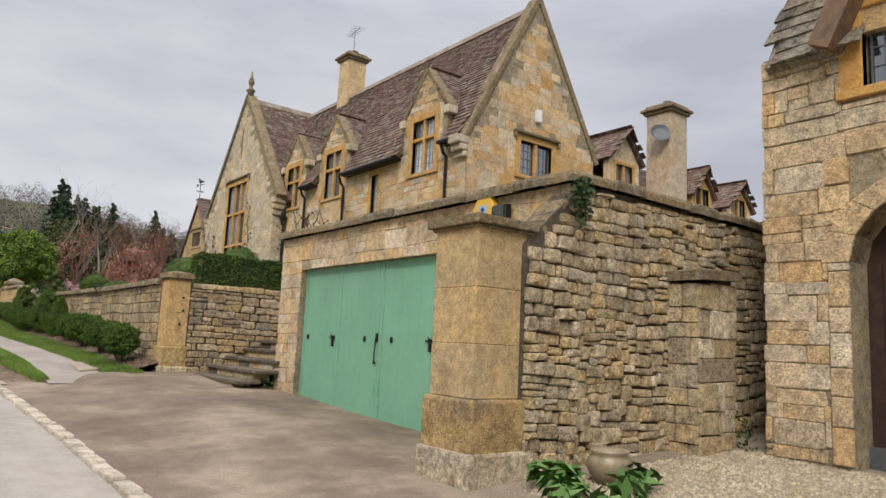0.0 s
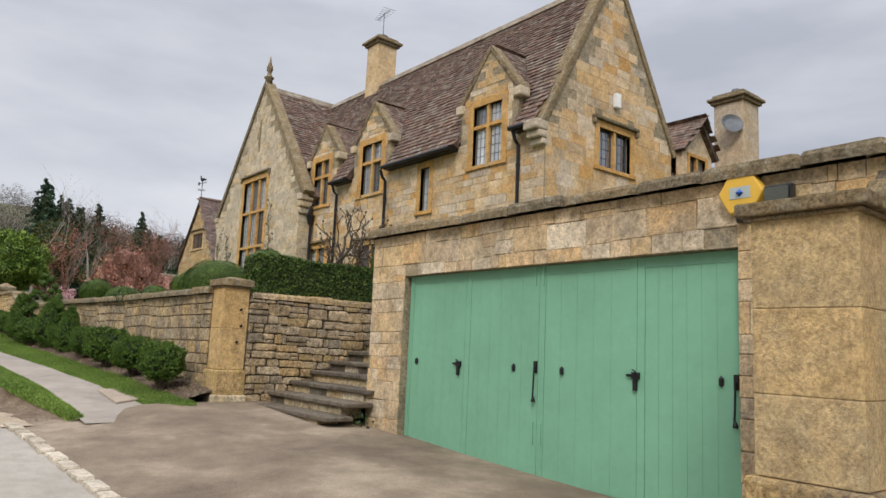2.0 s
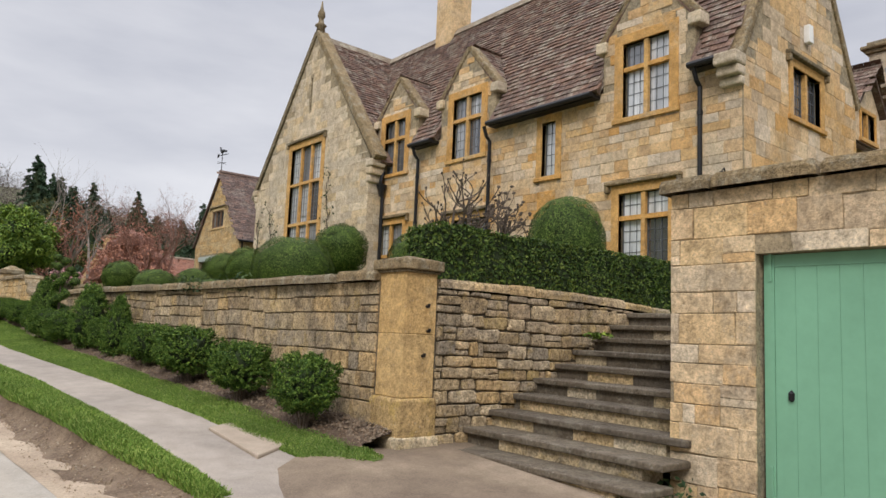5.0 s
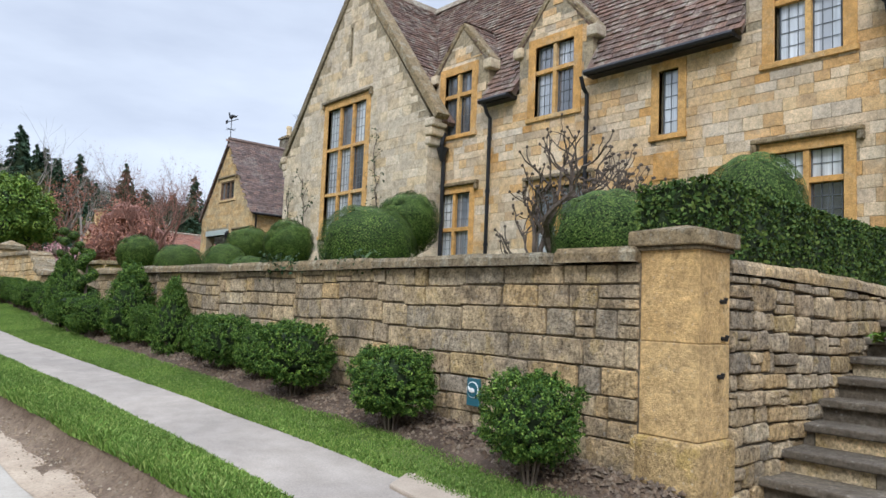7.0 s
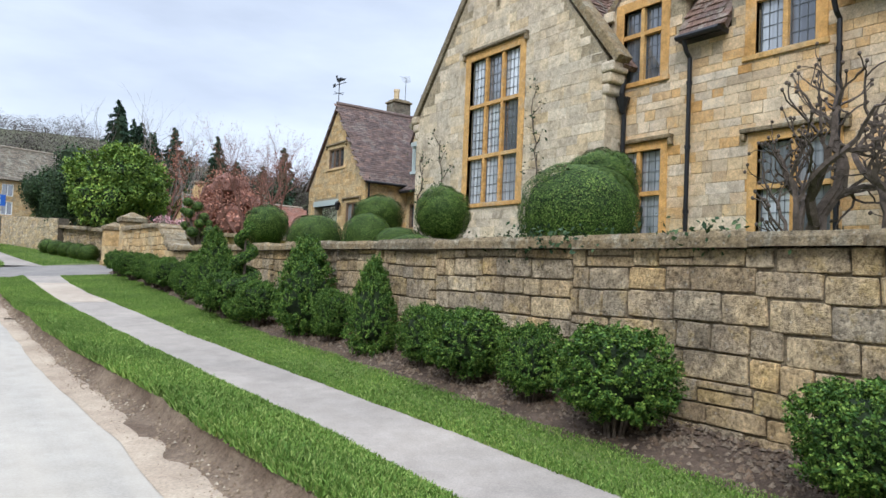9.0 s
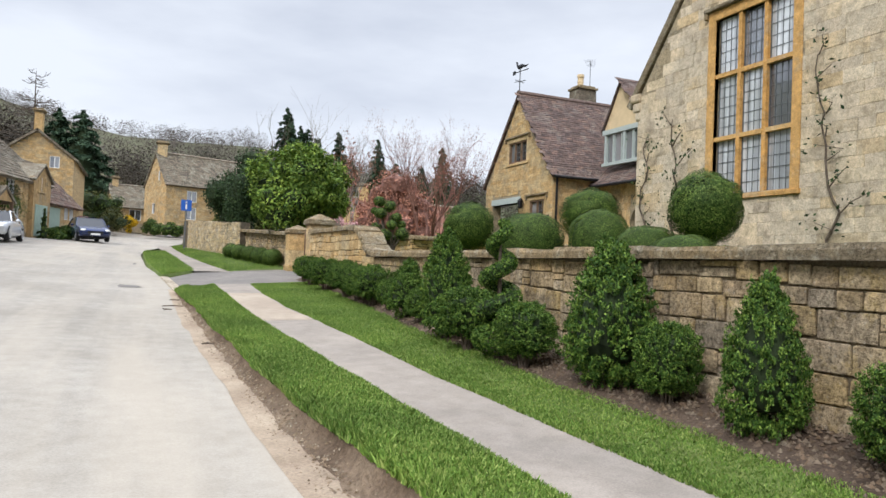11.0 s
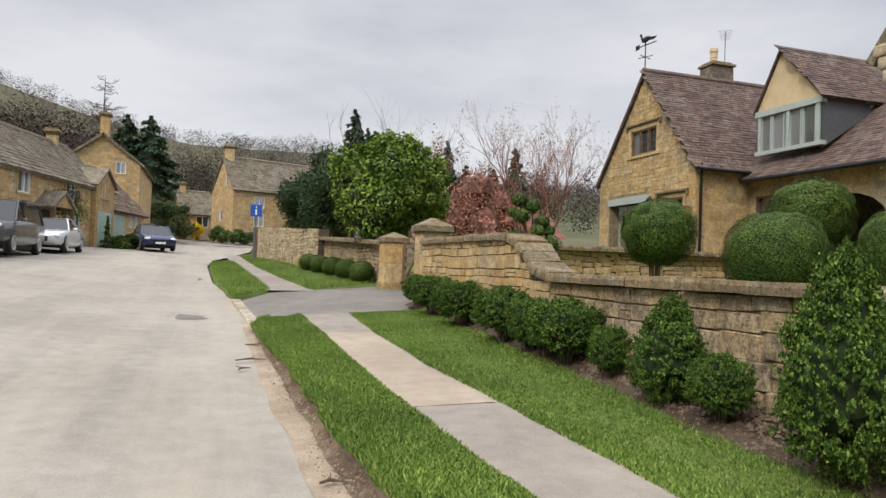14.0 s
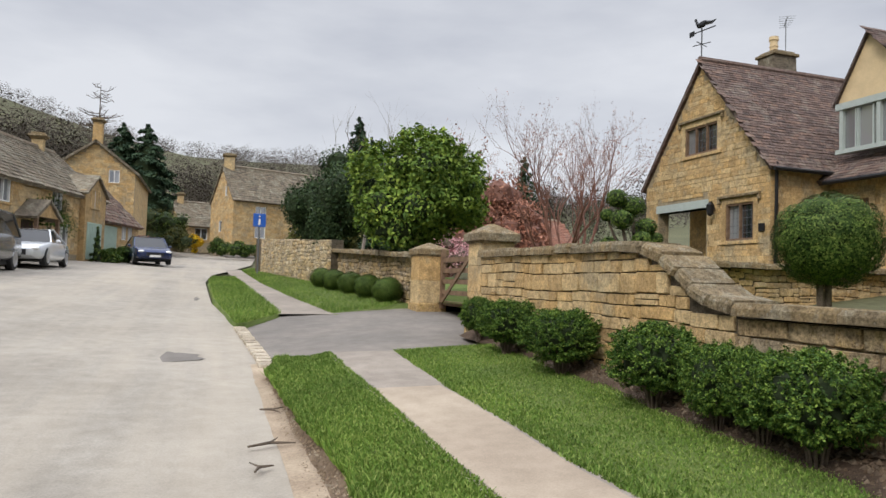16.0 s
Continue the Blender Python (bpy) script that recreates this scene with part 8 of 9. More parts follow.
climb = thing("creeper", "leafy green climber over the cottage porch", "climbing plant", at=FLC.p(14.6, 3.0, 0.1))
_rc = np.random.RandomState(17)
_pc = [tuple(FLC.p(14.6 + a * 1.0, 5.15 + b * 0.32 - 0.1 * a * a, 0.12 + abs(c) * 0.12) - climb.location) for a, b, c in _rc.normal(0, 1, (1500, 3))]
put_leaves("foliage", leaf_cloud(_pc, [tuple(_n + Vector((0, 0, 0.4)))] * len(_pc), 0.12, 17), M_HEDGE, climb)
put("stem", Geo().tube([FLC.p(14.3, 3.0, 0.08) - climb.location, FLC.p(14.4, 4.3, 0.08) - climb.location, FLC.p(14.8, 5.2, 0.1) - climb.location], [0.05, 0.04, 0.02], 6), M_BARK, climb)
gh = thing("house", "steep front gable with chimney of the tall stone house", "house")
FGH = Face((0, 78.9, 0), (1, 0, 0), (0, -1, 0))
gt = line([(-10.6, 9.6), (-7.98, 11.5), (-5.4, 9.6)])
put("side_wall", Geo().box(-5.8, 79.31, 4.5, -5.4, 90, 9.55).box(-10.6, 79.31, 4.5, -10.2, 90, 9.55), M_WALLW, gh)
gq = put("gable_wall", wall_body(FGH, -10.6, -5.4, flat(4.5), gt, [(-7.1, -6.4, 8.7, 9.6)], 0.4, (-7.98,)), M_MORTAR, gh)
put("masonry", joined(courses(FGH, -10.6, -5.4, flat(4.8), lambda q: gt(q) - 0.04, [(-7.2, -6.3, 8.6, 9.7)], (0.16, 0.26), (0.3, 0.7), 0.012, (0.01, 0.025), 340), T_ASH), M_WALLW, gq)["kind"] = "stuff"
window(gh, FGH, -7.1, -6.4, 8.7, 9.6, 2, (), "white-framed attic window", hood=False, surround=0.1, frame_mat=M_WHITE, mat=M_WALLW, leaded=False)
g = Geo()
slab(g, [(-10.9, 78.6, 9.4), (-10.9, 90, 9.4), (-7.98, 90, 11.62), (-7.98, 78.6, 11.62)], 0.15)
slab(g, [(-5.1, 78.6, 9.4), (-7.98, 78.6, 11.62), (-7.98, 90, 11.62), (-5.1, 90, 9.4)], 0.15)
put("roof", g, M_SLATEG, gh, "grey slate roof")
chimney(gh, -7.98, 79.4, 11.0, 12.9, 0.6, 0.7, M_WALLW)
grange = far_house("garage_range", "low garage range with a brown roof beside the cottage", (-5.72, 66.25), 75, 5.2, 5.5, 3.6, 5.4, 8.0, M_WALLW, M_SLATE, [(2.7, 4.35, 0.65, 0.8, 2), (3.6, 4.35, 0.65, 0.8, 2)], (), (), 351)
FGR = Face((-5.72, 66.25, 0), _u, _n)
shutter = put("garage_shutter", FGR.block(Geo(), 0.15, 1.95, 3.2, 5.0, 0.026, 0.05), M_SAGE, grange, "pale green slatted garage shutter")
for k in range(10):
    put("slat", FGR.block(Geo(), 0.17, 1.93, 3.24 + k * 0.175, 3.39 + k * 0.175, 0.05, 0.064), M_SAGE, shutter)
far_house("house", "red-roofed brick and stone house beyond the gardens", (17.5, 76.0), 10, 12, 6, 3.6, 5.6, 8.2, M_WALLW, M_RED, [(2, 4.2, 0.9, 0.9, 2), (6, 4.2, 0.9, 0.9, 2)], (), [(1.0, 9.3, 0.8)], 361)
# porch on the long cottage and shrubs along the lane
for x, y, rx, rz, mat in ((-5.0, 64.8, 0.7, 0.45, M_TOPI), (-4.6, 66.5, 0.8, 0.45, M_TOPI), (-2.6, 86, 1.6, 1.6, M_OLIVE), (-3.6, 92, 2.2, 2.0, M_HEDGE), (0.6, 85.0, 0.9, 0.8, M_HEDGE), (2.2, 84.5, 1.3, 0.7, M_TOPI), (3.8, 84.8, 1.1, 0.6, M_TOPI), (-5.5, 98, 2.8, 2.4, M_OLIVE), (-1.2, 104, 3.0, 2.2, M_HEDGE), (-1.6, 95, 1.0, 0.9, M_FORSY)):
    shrub("shrub", "rounded garden shrub beside the lane" if mat is not M_FORSY else "bright yellow forsythia in flower", "shrub", (x, y, lift(y) + rz + 0.1), rx, rx, rz, 2600, 0.16, mat, int(abs(x) * 13 + y), 12, trunk=False)
conifer("small clipped conifer beside the garage door", (-5.55, 63.9, 2.95), 1.8, 0.38, 77, M_TOPI, 1600)


# ---- cars ----
def car(label, at, rot, L, W, H, paint, kind):
    ob = thing("car", label, "car", "cars parked along the lane", at)
    hw = W / 2
    if kind == "suv":
        body = [(0.0, 0.5, 0.85, 0.80), (0.03, 0.38, 1.0, 0.94), (0.2, 0.32, 1.08, 1.0), (0.3, 0.3, 1.12, 1.0), (0.7, 0.3, 1.15, 1.0), (0.95, 0.35, 1.12, 0.98), (1.0, 0.45, 1.0, 0.9)]
        cab = [(0.27, 1.1, 0.0), (0.38, H - 0.06, 0.8), (0.5, H, 0.82), (0.85, H - 0.03, 0.8), (0.97, 1.12, 0.0)]
    elif kind == "roadster":
        body = [(0.0, 0.35, 0.6, 0.72), (0.04, 0.25, 0.7, 0.9), (0.2, 0.2, 0.82, 1.0), (0.35, 0.18, 0.88, 1.0), (0.7, 0.2, 0.9, 1.0), (0.93, 0.28, 0.88, 0.95), (1.0, 0.4, 0.75, 0.82)]
        cab = [(0.34, 0.86, 0.0), (0.46, H - 0.04, 0.7), (0.55, H, 0.72), (0.68, H - 0.1, 0.7), (0.85, 0.88, 0.0)]
    else:
        body = [(0.0, 0.4, 0.62, 0.75), (0.03, 0.28, 0.74, 0.92), (0.2, 0.22, 0.88, 1.0), (0.3, 0.2, 0.92, 1.0), (0.7, 0.22, 0.96, 1.0), (0.95, 0.28, 0.94, 0.96), (1.0, 0.4, 0.85, 0.86)]
        cab = [(0.27, 0.9, 0.0), (0.4, H - 0.05, 0.76), (0.52, H, 0.78), (0.72, H - 0.04, 0.76), (0.9, 0.95, 0.0)]
    vs, n = [], 10
    for s, z0, z1, k in body:
        y, w = (s - 0.5) * L, hw * k
        zm = z0 + (z1 - z0) * 0.62
        vs += [(-w * 0.9, y, z0), (-w, y, z0 + 0.12), (-w, y, zm), (-w * 0.93, y, z1 - 0.02), (-w * 0.8, y, z1), (w * 0.8, y, z1), (w * 0.93, y, z1 - 0.02), (w, y, zm), (w, y, z0 + 0.12), (w * 0.9, y, z0)]
    fs = [(i * n + k, i * n + (k + 1) % n, (i + 1) * n + (k + 1) % n, (i + 1) * n + k) for i in range(len(body) - 1) for k in range(n)]
    fs += [tuple(range(n - 1, -1, -1)), tuple(range(len(vs) - n, len(vs)))]
    bevelled(put("body", Geo().add(vs, fs), paint, ob, "", True), 0.03, 2)
    g, vs = Geo(), []
    for s, z, k in cab:
        y = (s - 0.5) * L
        kk = k or 0.9
        vs += [(-hw * 0.9, y, cab[0][1] - 0.05), (-hw * kk, y, z), (hw * kk, y, z), (hw * 0.9, y, cab[0][1] - 0.05)]
    fs = [(i * 4 + k, i * 4 + k + 1, i * 4 + k + 5, i * 4 + k + 4) for i in range(len(cab) - 1) for k in range(3)]
    put("glasshouse", g.add(vs, fs), M_CARGLASS, ob, "dark glass")
    g, vs = Geo(), []
    for s, z, k in cab[1:-1]:
        y = (s - 0.5) * L
        vs += [(-hw * k - 0.01, y, z - 0.06), (-hw * k * 0.9, y, z + 0.025), (hw * k * 0.9, y, z + 0.025), (hw * k + 0.01, y, z - 0.06)]
    put("roof", g.add(vs, [(i * 4 + k, i * 4 + k + 1, i * 4 + k + 5, i * 4 + k + 4) for i in range(len(cab) - 3) for k in range(3)]), paint, ob, "", True)
    for sx in (-1, 1):
        for (sa, za, ka), (sb, zb, kb) in zip(cab, cab[1:]):
            put("pillar", Geo().tube([(sx * hw * (ka or 0.9), (sa - 0.5) * L, za), (sx * hw * (kb or 0.9), (sb - 0.5) * L, zb)], 0.035, 5), paint, ob)
        for s in (0.19, 0.81):
            R = 0.33 if kind != "suv" else 0.37
            wheel = thing_part("wheel", ob, (sx * (hw - 0.12), (s - 0.5) * L, R))
            q = [(0.14, -0.11), (R * 0.68, -0.11), (R * 0.95, -0.1), (R, -0.06), (R, 0.06), (R * 0.95, 0.1), (R * 0.68, 0.11), (0.14, 0.11)]
            t = put("tyre", Geo().lathe((0, 0, 0), q, 20), M_TYRE, wheel)
            t.matrix_basis = pose(0, 0, 0, 0, 90, 0)
            rim = put("rim", Geo().lathe((0, 0, 0), [(0.02, 0.115), (R * 0.2, 0.118), (R * 0.62, 0.112), (R * 0.66, 0.125), (R * 0.66, 0.1)], 16), M_ALLOY, wheel)
            rim.matrix_basis = pose(0, 0, 0, 0, 90 * sx, 0)
        hl = Geo()
        ico(hl, (sx * hw * 0.7, -0.5 * L + 0.1, body[1][2] - 0.1), 0.17, 0.12, 0.075, 2, 0.0)
        put("headlight", hl, M_WHITE, ob, "clear headlight")
        put("mirror", ico(Geo(), (sx * (hw + 0.08), (cab[0][0] + 0.07 - 0.5) * L, cab[0][1] + 0.06), 0.1, 0.07, 0.07, 1, 0), paint, ob)
    put("grille", Geo().box(-0.38 * hw * 2 * 0.6, -0.5 * L - 0.012, body[0][1] + 0.02, 0.38 * hw * 2 * 0.6, -0.5 * L + 0.03, body[0][2] - 0.03), M_IRON, ob, "dark grille")
    put("number_plate", Geo().box(-0.26, -0.5 * L - 0.03, body[0][1] - 0.04, 0.26, -0.5 * L - 0.013, body[0][1] + 0.07), M_WHITE, ob, "white number plate")
    put("underside", Geo().box(-hw * 0.85, -0.42 * L, 0.18, hw * 0.85, 0.42 * L, body[2][1] + 0.06), M_TYRE, ob)
    ob.matrix_basis = pose(*at, 0, 0, rot)
    return ob


def thing_part(name, parent, at):
    ob = put(name, Geo().lathe((0, 0, 0), [(0.03, -0.03), (0.03, 0.03)], 8), M_ALLOY, parent)
    ob.matrix_basis = pose(*at)
    return ob


_z = lambda x, y: lift(y) + crossfall(x) + 0.01
car("dark blue saloon car facing down the lane", (-3.4, 66.0, _z(-3.4, 66)), 14, 4.6, 1.85, 1.46, paint_mat("navy_paint", (0.012, 0.025, 0.09)), "saloon")
car("small red hatchback parked beside the cottage", (-4.6, 72.5, _z(-4.6, 72.5)), 10, 4.2, 1.8, 1.5, paint_mat("red_paint", (0.3, 0.03, 0.035)), "saloon")
car("silver convertible with a soft roof", (-6.5, 54.6, _z(-6.5, 54.6)), -3, 4.2, 1.85, 1.36, paint_mat("silver_paint", (0.62, 0.64, 0.66)), "roadster")
car("dark grey four-wheel-drive car parked by the cottage", (-7.2, 49.6, _z(-7.2, 49.6)), -3, 4.7, 1.95, 1.85, paint_mat("grey_paint", (0.09, 0.095, 0.1)), "suv")
car("bronze-grey four-wheel-drive car parked by the cottage", (-8.0, 44.6, _z(-8.0, 44.6)), -3, 4.7, 1.95, 1.85, paint_mat("bronze_paint", (0.13, 0.115, 0.1)), "suv")

# ---- woods on the hills ----
def woods(name, label, spots, size, height, mat, seed, per=46):
    r = np.random.RandomState(seed)
    P = []
    for x, y, z in spots:
        h, w = height * r.uniform(0.7, 1.25), size * r.uniform(0.7, 1.3)
        d = r.normal(0, 1, (per, 3))
        d /= np.linalg.norm(d, axis=1)[:, None]
        d *= r.uniform(0.3, 1, (per, 1)) ** 0.5
        P.append(np.array((x, y, z + h * 0.55)) + d * np.array((w, w, h * 0.5)))
    P = np.concatenate(P)
    ob = put_leaves(name, leaf_cloud(P, np.tile((0, -0.4, 0.8), (len(P), 1)), size * 0.15, seed, 0.55, 0.3, 0.4), mat)
    tagged(ob, label, "woods", "", "stuff")


_r4 = random.Random(3)
far_spots, near_spots, green = [], [], []
for i in range(1800):
    y = _r4.uniform(185, 520)
    x = _r4.uniform(-0.75, 1.5) * y * 0.8
    far_spots.append((x, y, land(x, y) - 0.5))
for i in range(640):
    x, y = _r4.uniform(-75, -13), _r4.uniform(92, 165)
    (near_spots if _r4.random() < 0.75 else green).append((x, y, land(x, y)))
for i in range(260):
    x, y = _r4.uniform(-4, 70), _r4.uniform(118, 185)
    (near_spots if _r4.random() < 0.5 else green).append((x, y, land(x, y)))
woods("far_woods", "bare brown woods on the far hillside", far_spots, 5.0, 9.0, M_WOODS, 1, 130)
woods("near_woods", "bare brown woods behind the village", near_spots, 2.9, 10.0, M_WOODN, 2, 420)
woods("evergreen_woods", "mixed evergreen trees behind the village", green, 2.6, 7.5, M_WOODG, 3, 190)

# ---- small things near the road ----
pot = thing("plant_pot", "squat buff glazed pot on the gravel", "plant pot", at=(4.95, 4.02, 0.36))
put("vessel", Geo().lathe((0, 0, 0), [(0.1, 0), (0.17, 0.08), (0.2, 0.16), (0.18, 0.22), (0.15, 0.25), (0.17, 0.27), (0.16, 0.29), (0.13, 0.26), (0.12, 0.2)], 24), M_TERRA, pot, "", True)
herb = thing("leafy_plants", "clump of broad-leaved green plants beside the pier", "plants", at=(4.6, 3.9, 0.3))
_r5 = np.random.RandomState(4)
P, N = [], []
for k in range(26):
    cx, cy = _r5.uniform(-0.75, 0.55), _r5.uniform(-0.55, 0.45)
    for j in range(9):
        a = _r5.uniform(0, 6.28)
        P.append((cx + 0.09 * math.cos(a), cy + 0.09 * math.sin(a), 0.05 + _r5.uniform(0, 0.16) + 0.03 * math.sin(k)))
        N.append((0.5 * math.cos(a), 0.5 * math.sin(a), 1))
put_leaves("foliage", leaf_cloud(P, N, 0.17, 5, 0.35, 0.5, 0.42), leaf_mat("broad_leaves", (0.05, 0.11, 0.03), (0.09, 0.18, 0.05), (0.17, 0.27, 0.1), 0.5, 0.2, 2.0), herb)
ivy = thing("ivy", "trailing ivy hanging from the coping corner", "climbing plant", at=(5.05, 4.5, 3.1))
P = [(_r5.normal(-0.02, 0.06), -0.04 + _r5.normal(0, 0.04), -abs(_r5.normal(0.1, 0.16))) for _ in range(260)]
put_leaves("foliage", leaf_cloud(P, [(-0.5, -1, 0.3)] * 260, 0.06, 6), M_IVY, ivy)
for x, y, z, n, s in ((7.25, 4.35, 0.55, 420, 0.22), (3.75, 18.6, 2.42, 260, 0.35), (3.8, 17.0, 2.43, 140, 0.3), (4.9, 11.0, 0.66, 60, 0.1)):
    iv = thing("ivy", "small tuft of ivy growing from the wall", "climbing plant", at=(x, y, z))
    P = [(_r5.normal(0, 0.04), _r5.normal(0, s), _r5.normal(0, 0.06 if s > 0.25 else s * 0.8)) for _ in range(n)]
    put_leaves("foliage", leaf_cloud(P, [(-1, 0, 0.4)] * n, 0.05, 7), M_IVY, iv)
plq = thing("trail_plaque", "small dark trail plaque with a white symbol on the wall", "sign", at=(3.78, 15.13, 1.32))
M_TEAL = plain_mat("teal_enamel", (0.03, 0.11, 0.14), 0.4, 0, 0.1)
bevelled(put("plate", Geo().box(-0.02, -0.075, -0.11, 0.0, 0.075, 0.11), M_TEAL, plq), 0.004, 1)
put("disc", Geo().lathe((0, 0, 0), [(0.066, 0), (0.066, 0.004)], 20), M_WHITE, plq).matrix_basis = pose(-0.021, 0, 0.02, 0, -90, 0)
put("symbol", Geo().lathe((0, 0, 0), [(0.058, 0), (0.058, 0.004)], 20), M_TEAL, plq).matrix_basis = pose(-0.026, 0, 0.02, 0, -90, 0)
put("emblem", ico(Geo(), (-0.034, 0.0, 0.015), 0.004, 0.035, 0.022, 1, 0).tube([(-0.034, 0.025, 0.02), (-0.034, 0.04, 0.045)], [0.012, 0.004], 5), M_WHITE, plq, "white animal emblem")
# twigs lying on the road
for x, y, a, l in ((0.2, 30.35, 20, 0.35), (0.28, 31.4, -30, 0.2), (0.1, 29.8, 60, 0.2), (0.45, 26.2, 15, 0.15)):
    tw_ = tagged(put("twig", Geo().tube([(-l / 2, 0, 0.02), (0, 0.02, 0.025), (l / 2, -0.03, 0.015)], [0.008, 0.012, 0.005], 5).tube([(0, 0.02, 0.025), (l * 0.3, 0.12, 0.03)], [0.008, 0.004], 4), M_BARK), "dead twig lying on the road", "twig")
    tw_.matrix_basis = pose(x, y, lift(y) + 0.022, 0, 0, a)


def scatter(name, label, category, region, n, templates, mat, size, seed, parent=None):
    r = random.Random(seed)
    ms = []
    for i in range(n):
        x, y, z = region(r)
        s = r.uniform(*size)
        ms.append(Matrix.Translation((x, y, z)) @ Matrix.Rotation(r.uniform(0, 6.28), 4, "Z") @ Matrix.Diagonal((s, s * r.uniform(0.6, 1.3), s * r.uniform(0.5, 1), 1)))
    tagged(put(name, joined(ms, templates), mat), label, category, "", "stuff")


def in_gravel(r):
    x, y = r.uniform(4.2, 7.4), r.uniform(0.6, 4.3)
    t = (x - 5.0) / 4.5
    return x, y, lift(y) + (0.02 + (x - 3) / 2 * 0.18 if x < 5 else 0.2 + 0.25 * t)


def in_bed(r):
    y = r.uniform(13.3, 34.8)
    t = r.random()
    x = SOIL_L(y) * (1 - t) + WALL_X(y) * t
    return x, y, lift(y) + PH(y) + 0.09 + (0.07 * t / 0.4 if t < 0.4 else 0.07 + 0.07 * (t - 0.4) / 0.6)


def in_bank(r):
    y = r.uniform(12.9, 33)
    t = r.random() ** 1.4 * 0.85
    x = ROAD_R(y) * (1 - t) + VERGE_L(y) * t
    z = float(np.interp(t, (0, 0.25, 0.5, 0.68, 0.8, 0.9), (0.0, 0.012, 0.015 + 0.05 * BANK_H(y), 0.02 + 0.14 * BANK_H(y), 0.015 + 0.32 * BANK_H(y), 0.65 * BANK_H(y))))
    return x - 0.25 * max(0, 0.2 - t), y, lift(y) + z


scatter("gravel_chips", "loose pale gravel chips on the drive", "gravel", in_gravel, 16000, T_CHIP, M_CHIP, (0.018, 0.042), 1)
scatter("mulch_chips", "bark and flint chips on the soil bed", "mulch", in_bed, 11000, T_CHIP, M_MULCH, (0.018, 0.06), 2)
scatter("bank_crumbs", "loose stones and clods below the bank", "stones", in_bank, 6500, T_CHIP, stone_mat("earth_clods", [(0.2, 0.145, 0.1), (0.3, 0.23, 0.16), (0.15, 0.105, 0.07), (0.42, 0.36, 0.28)], (0.3, 0.25, 0.2), 0.2), (0.008, 0.036), 3)


def grass(name, label, spot, n, seed, h=(0.014, 0.04)):
    r = np.random.RandomState(seed)
    rr = random.Random(seed)
    B = np.array([spot(rr) for _ in range(n)])
    a = r.uniform(0, 6.28, n)
    hh = r.uniform(*h, n)
    w = r.uniform(0.004, 0.009, n)
    lean = r.normal(0, 0.45, (n, 2)) * hh[:, None]
    side = np.stack([np.cos(a) * w, np.sin(a) * w, np.zeros(n)], 1)
    top = B + np.stack([lean[:, 0], lean[:, 1], hh], 1)
    vs = np.stack([B - side, B + side, top + side * 0.3, top - side * 0.3], 1).reshape(-1, 3)
    g = Geo()
    g.v = vs
    tagged(put_leaves(name, g, M_GRASSB), label, "grass", "", "stuff")


def on_strip(fa, fb, za, zb, y0, y1, overhang=0.0, mid=None):
    def f(r):
        y = y0 + (y1 - y0) * r.random()
        t = r.random()
        x = (fa(y) - overhang) * (1 - t) + fb(y) * t
        z = za(y) * (1 - t) + zb(y) * t if mid is None else float(np.interp(t, (0, 0.6, 1), (za(y), mid(y), zb(y))))
        return x, y, lift(y) + z + crossfall(x) - 0.005
    return f


grass("verge_grass", "short spring grass on the roadside verge", on_strip(lambda y: VERGE_L(y) + 0.02, lambda y: PATH_L(y) + 0.02, lambda y: BANK_H(y) + 0.03, PH, 12.75, 33.9, 0.05, lambda y: BANK_H(y) + 0.03), 190000, 1, (0.012, 0.034))
grass("edge_grass", "longer grass hanging over the cut edge of the bank", on_strip(lambda y: VERGE_L(y) - 0.05, lambda y: VERGE_L(y) + 0.1, lambda y: BANK_H(y) - 0.01, lambda y: BANK_H(y) + 0.03, 12.75, 33.9), 30000, 11, (0.025, 0.07))
grass("lawn_grass", "short spring grass before the shrub bed", on_strip(lambda y: PATH_R(y) - 0.02, lambda y: SOIL_L(y) + 0.05, lambda y: PH(y) + 0.02, lambda y: PH(y) + 0.1, 12.95, 33.9), 190000, 2, (0.012, 0.034))
grass("island_grass", "short grass on the verge island", on_strip(ISL_L, ISL_R, lambda y: 0.1, lambda y: 0.13, 37.7, 54), 16000, 3, (0.04, 0.09))
grass("far_grass", "short grass below the far wall", on_strip(P2_R, G2_R, lambda y: 0.14, lambda y: 0.27, 39.5, 61), 24000, 4, (0.04, 0.09))

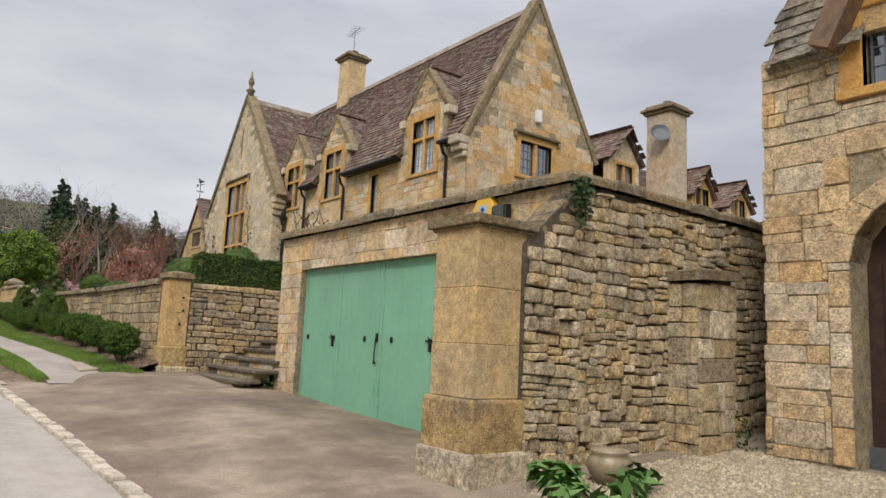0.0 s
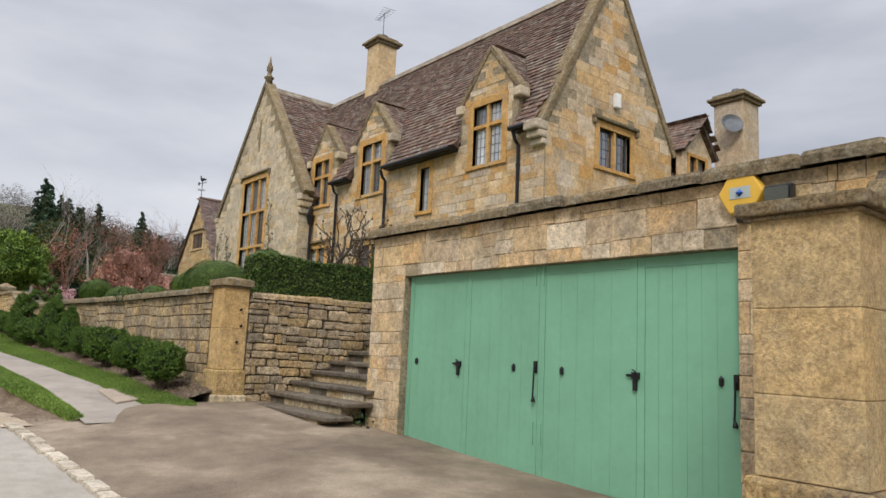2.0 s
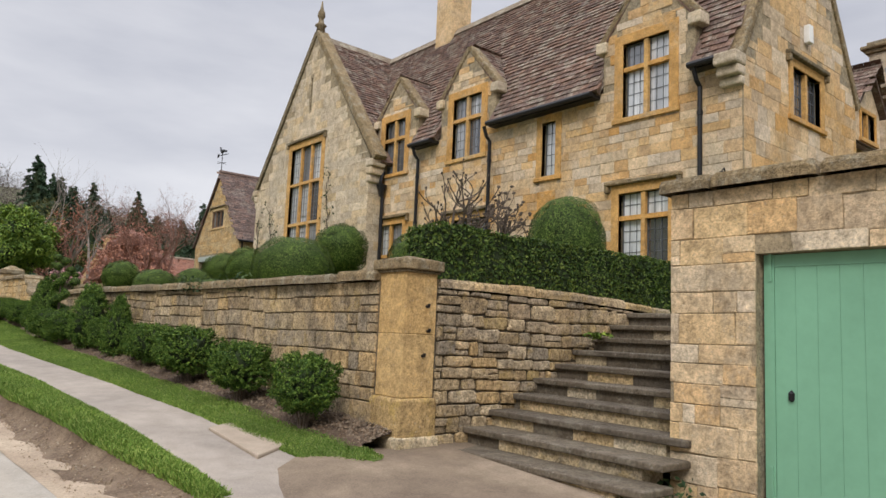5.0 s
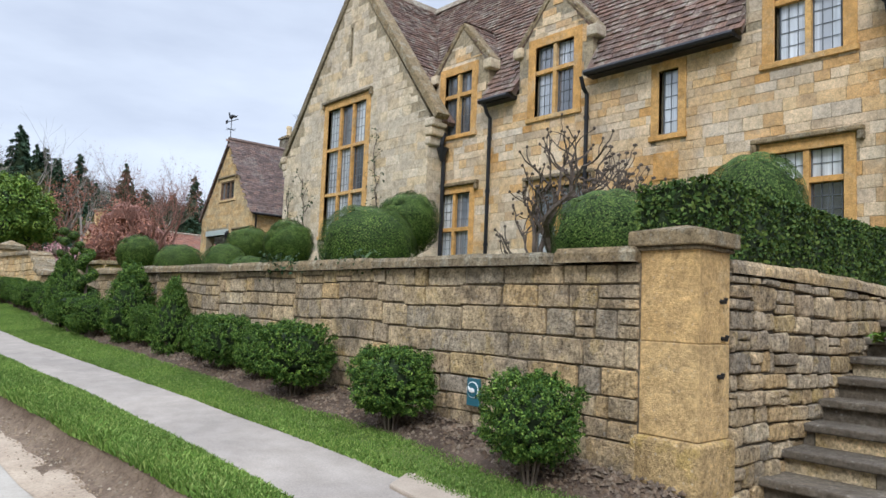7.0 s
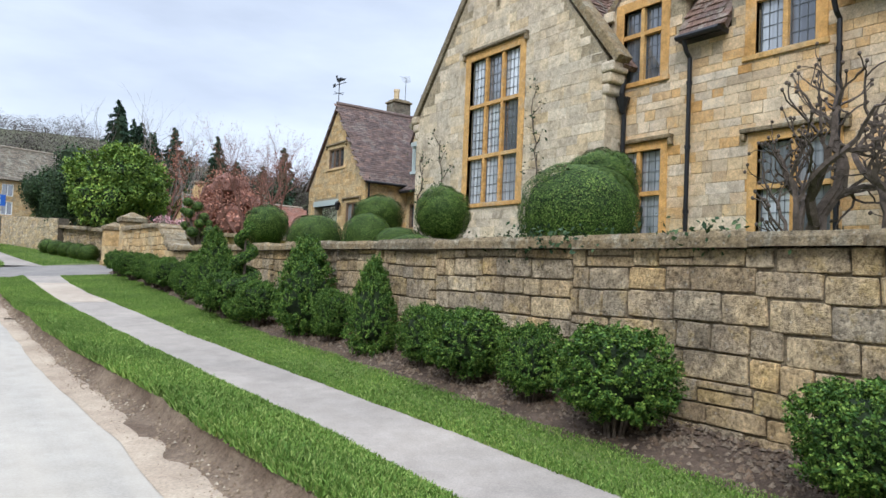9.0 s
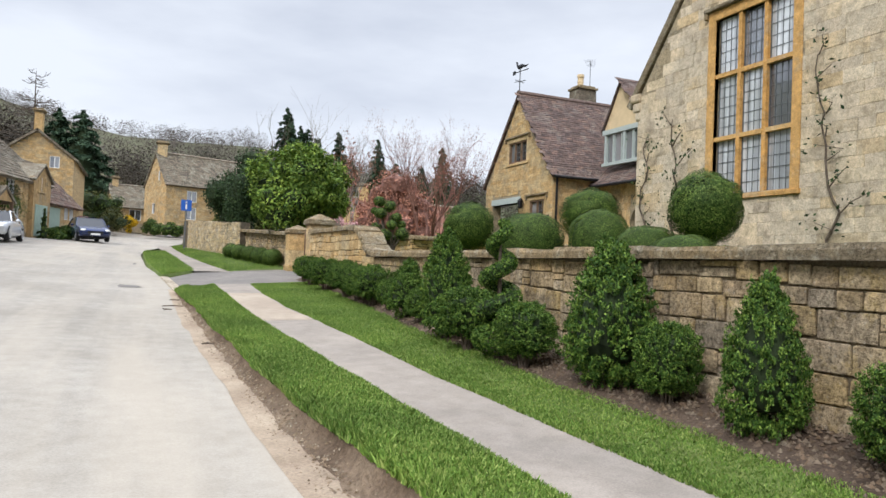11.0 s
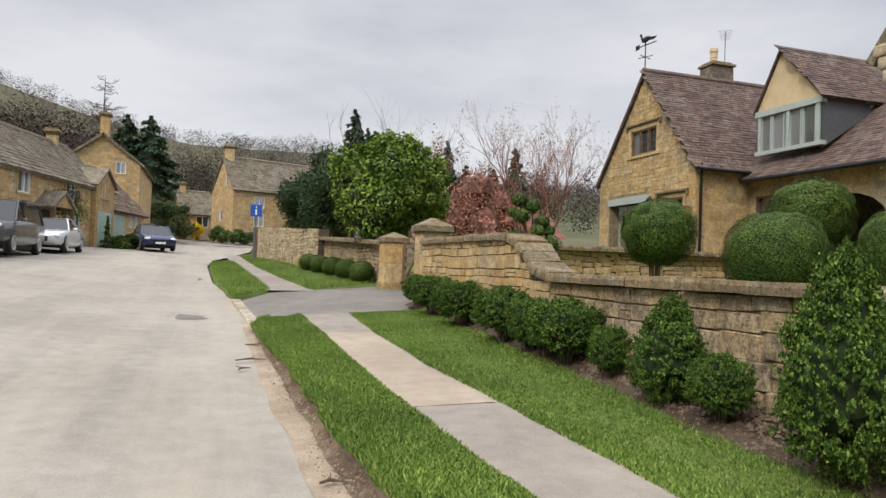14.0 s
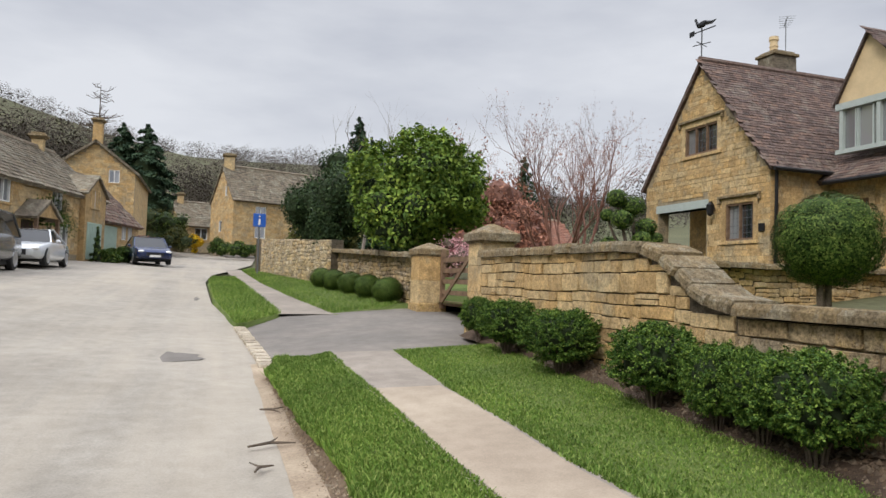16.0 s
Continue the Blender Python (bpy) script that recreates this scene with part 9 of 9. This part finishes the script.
# ---- worn patches, garden gate at the head of the steps ----
def patch(name, label, c, rx, ry, base, mat, seed, cross=0.0):
    r = random.Random(seed)
    n = 26
    ring = [(c[0] + rx * math.cos(6.2832 * i / n) * r.uniform(0.75, 1.15), c[1] + ry * math.sin(6.2832 * i / n) * r.uniform(0.75, 1.15)) for i in range(n)]
    z = lambda x, y: lift(y) + crossfall(x) + base + cross * (x - c[0])
    vs = [(c[0], c[1], z(*c) + 0.006)] + [(x, y, z(x, y) + 0.004) for x, y in ring]
    setting(name, Geo().add(vs, [(0, 1 + i, 1 + (i + 1) % n) for i in range(n)]), mat, label, "road patch", True)


patch("road_patch", "rough worn patch in the tarmac", (-1.0, 34.5), 0.75, 0.5, 0.02, M_DRIVE, 3)
patch("road_patch_far", "dark worn patch in the road surface", (-0.75, 44.0), 0.35, 0.9, 0.014, M_DRIVE, 4)
gg = thing("garden_gate", "dark red-brown boarded garden gate standing ajar", "gate", at=(9.8, 12.72, 2.18))
for i in range(3):
    bevelled(put("board", Geo().box(0.02, -0.1 + 0.08 * i, 0.0, 0.06, -0.025 + 0.08 * i, 1.3 + 0.06 * (i == 1)), M_DOOR, gg), 0.006, 1)
put("ledge", Geo().box(-0.02, -0.1, 0.9, 0.02, 0.14, 1.0), M_DOOR, gg)
fern = thing("fern", "bright green fern growing from the steps wall", "plant", at=(6.62, 13.12, 1.76))
P, N = [], []
for k in range(120):
    a, s = _r5.uniform(3.3, 6.1), _r5.uniform(0.02, 0.28)
    P.append((s * math.cos(a), s * math.sin(a) * 0.7, 0.16 - (s - 0.15) ** 2 * 4))
    N.append((0, 0, 1))
put_leaves("frond", leaf_cloud(P, N, 0.08, 15, 0.5, 0.3, 0.3), M_LAUREL, fern)

lamp = thing("wall_lantern", "black iron lantern on the house wall", "lantern", at=(10.83, 13.72, 4.5))
put("bracket", Geo().tube([(0.02, 0, 0.1), (-0.12, 0, 0.28), (-0.2, 0, 0.2)], 0.014, 5), M_IRON, lamp)
put("cage", Geo().lathe((-0.2, 0, -0.16), [(0.04, 0), (0.075, 0.03), (0.1, 0.26), (0.12, 0.28), (0.03, 0.37)], 6), M_IRON, lamp)
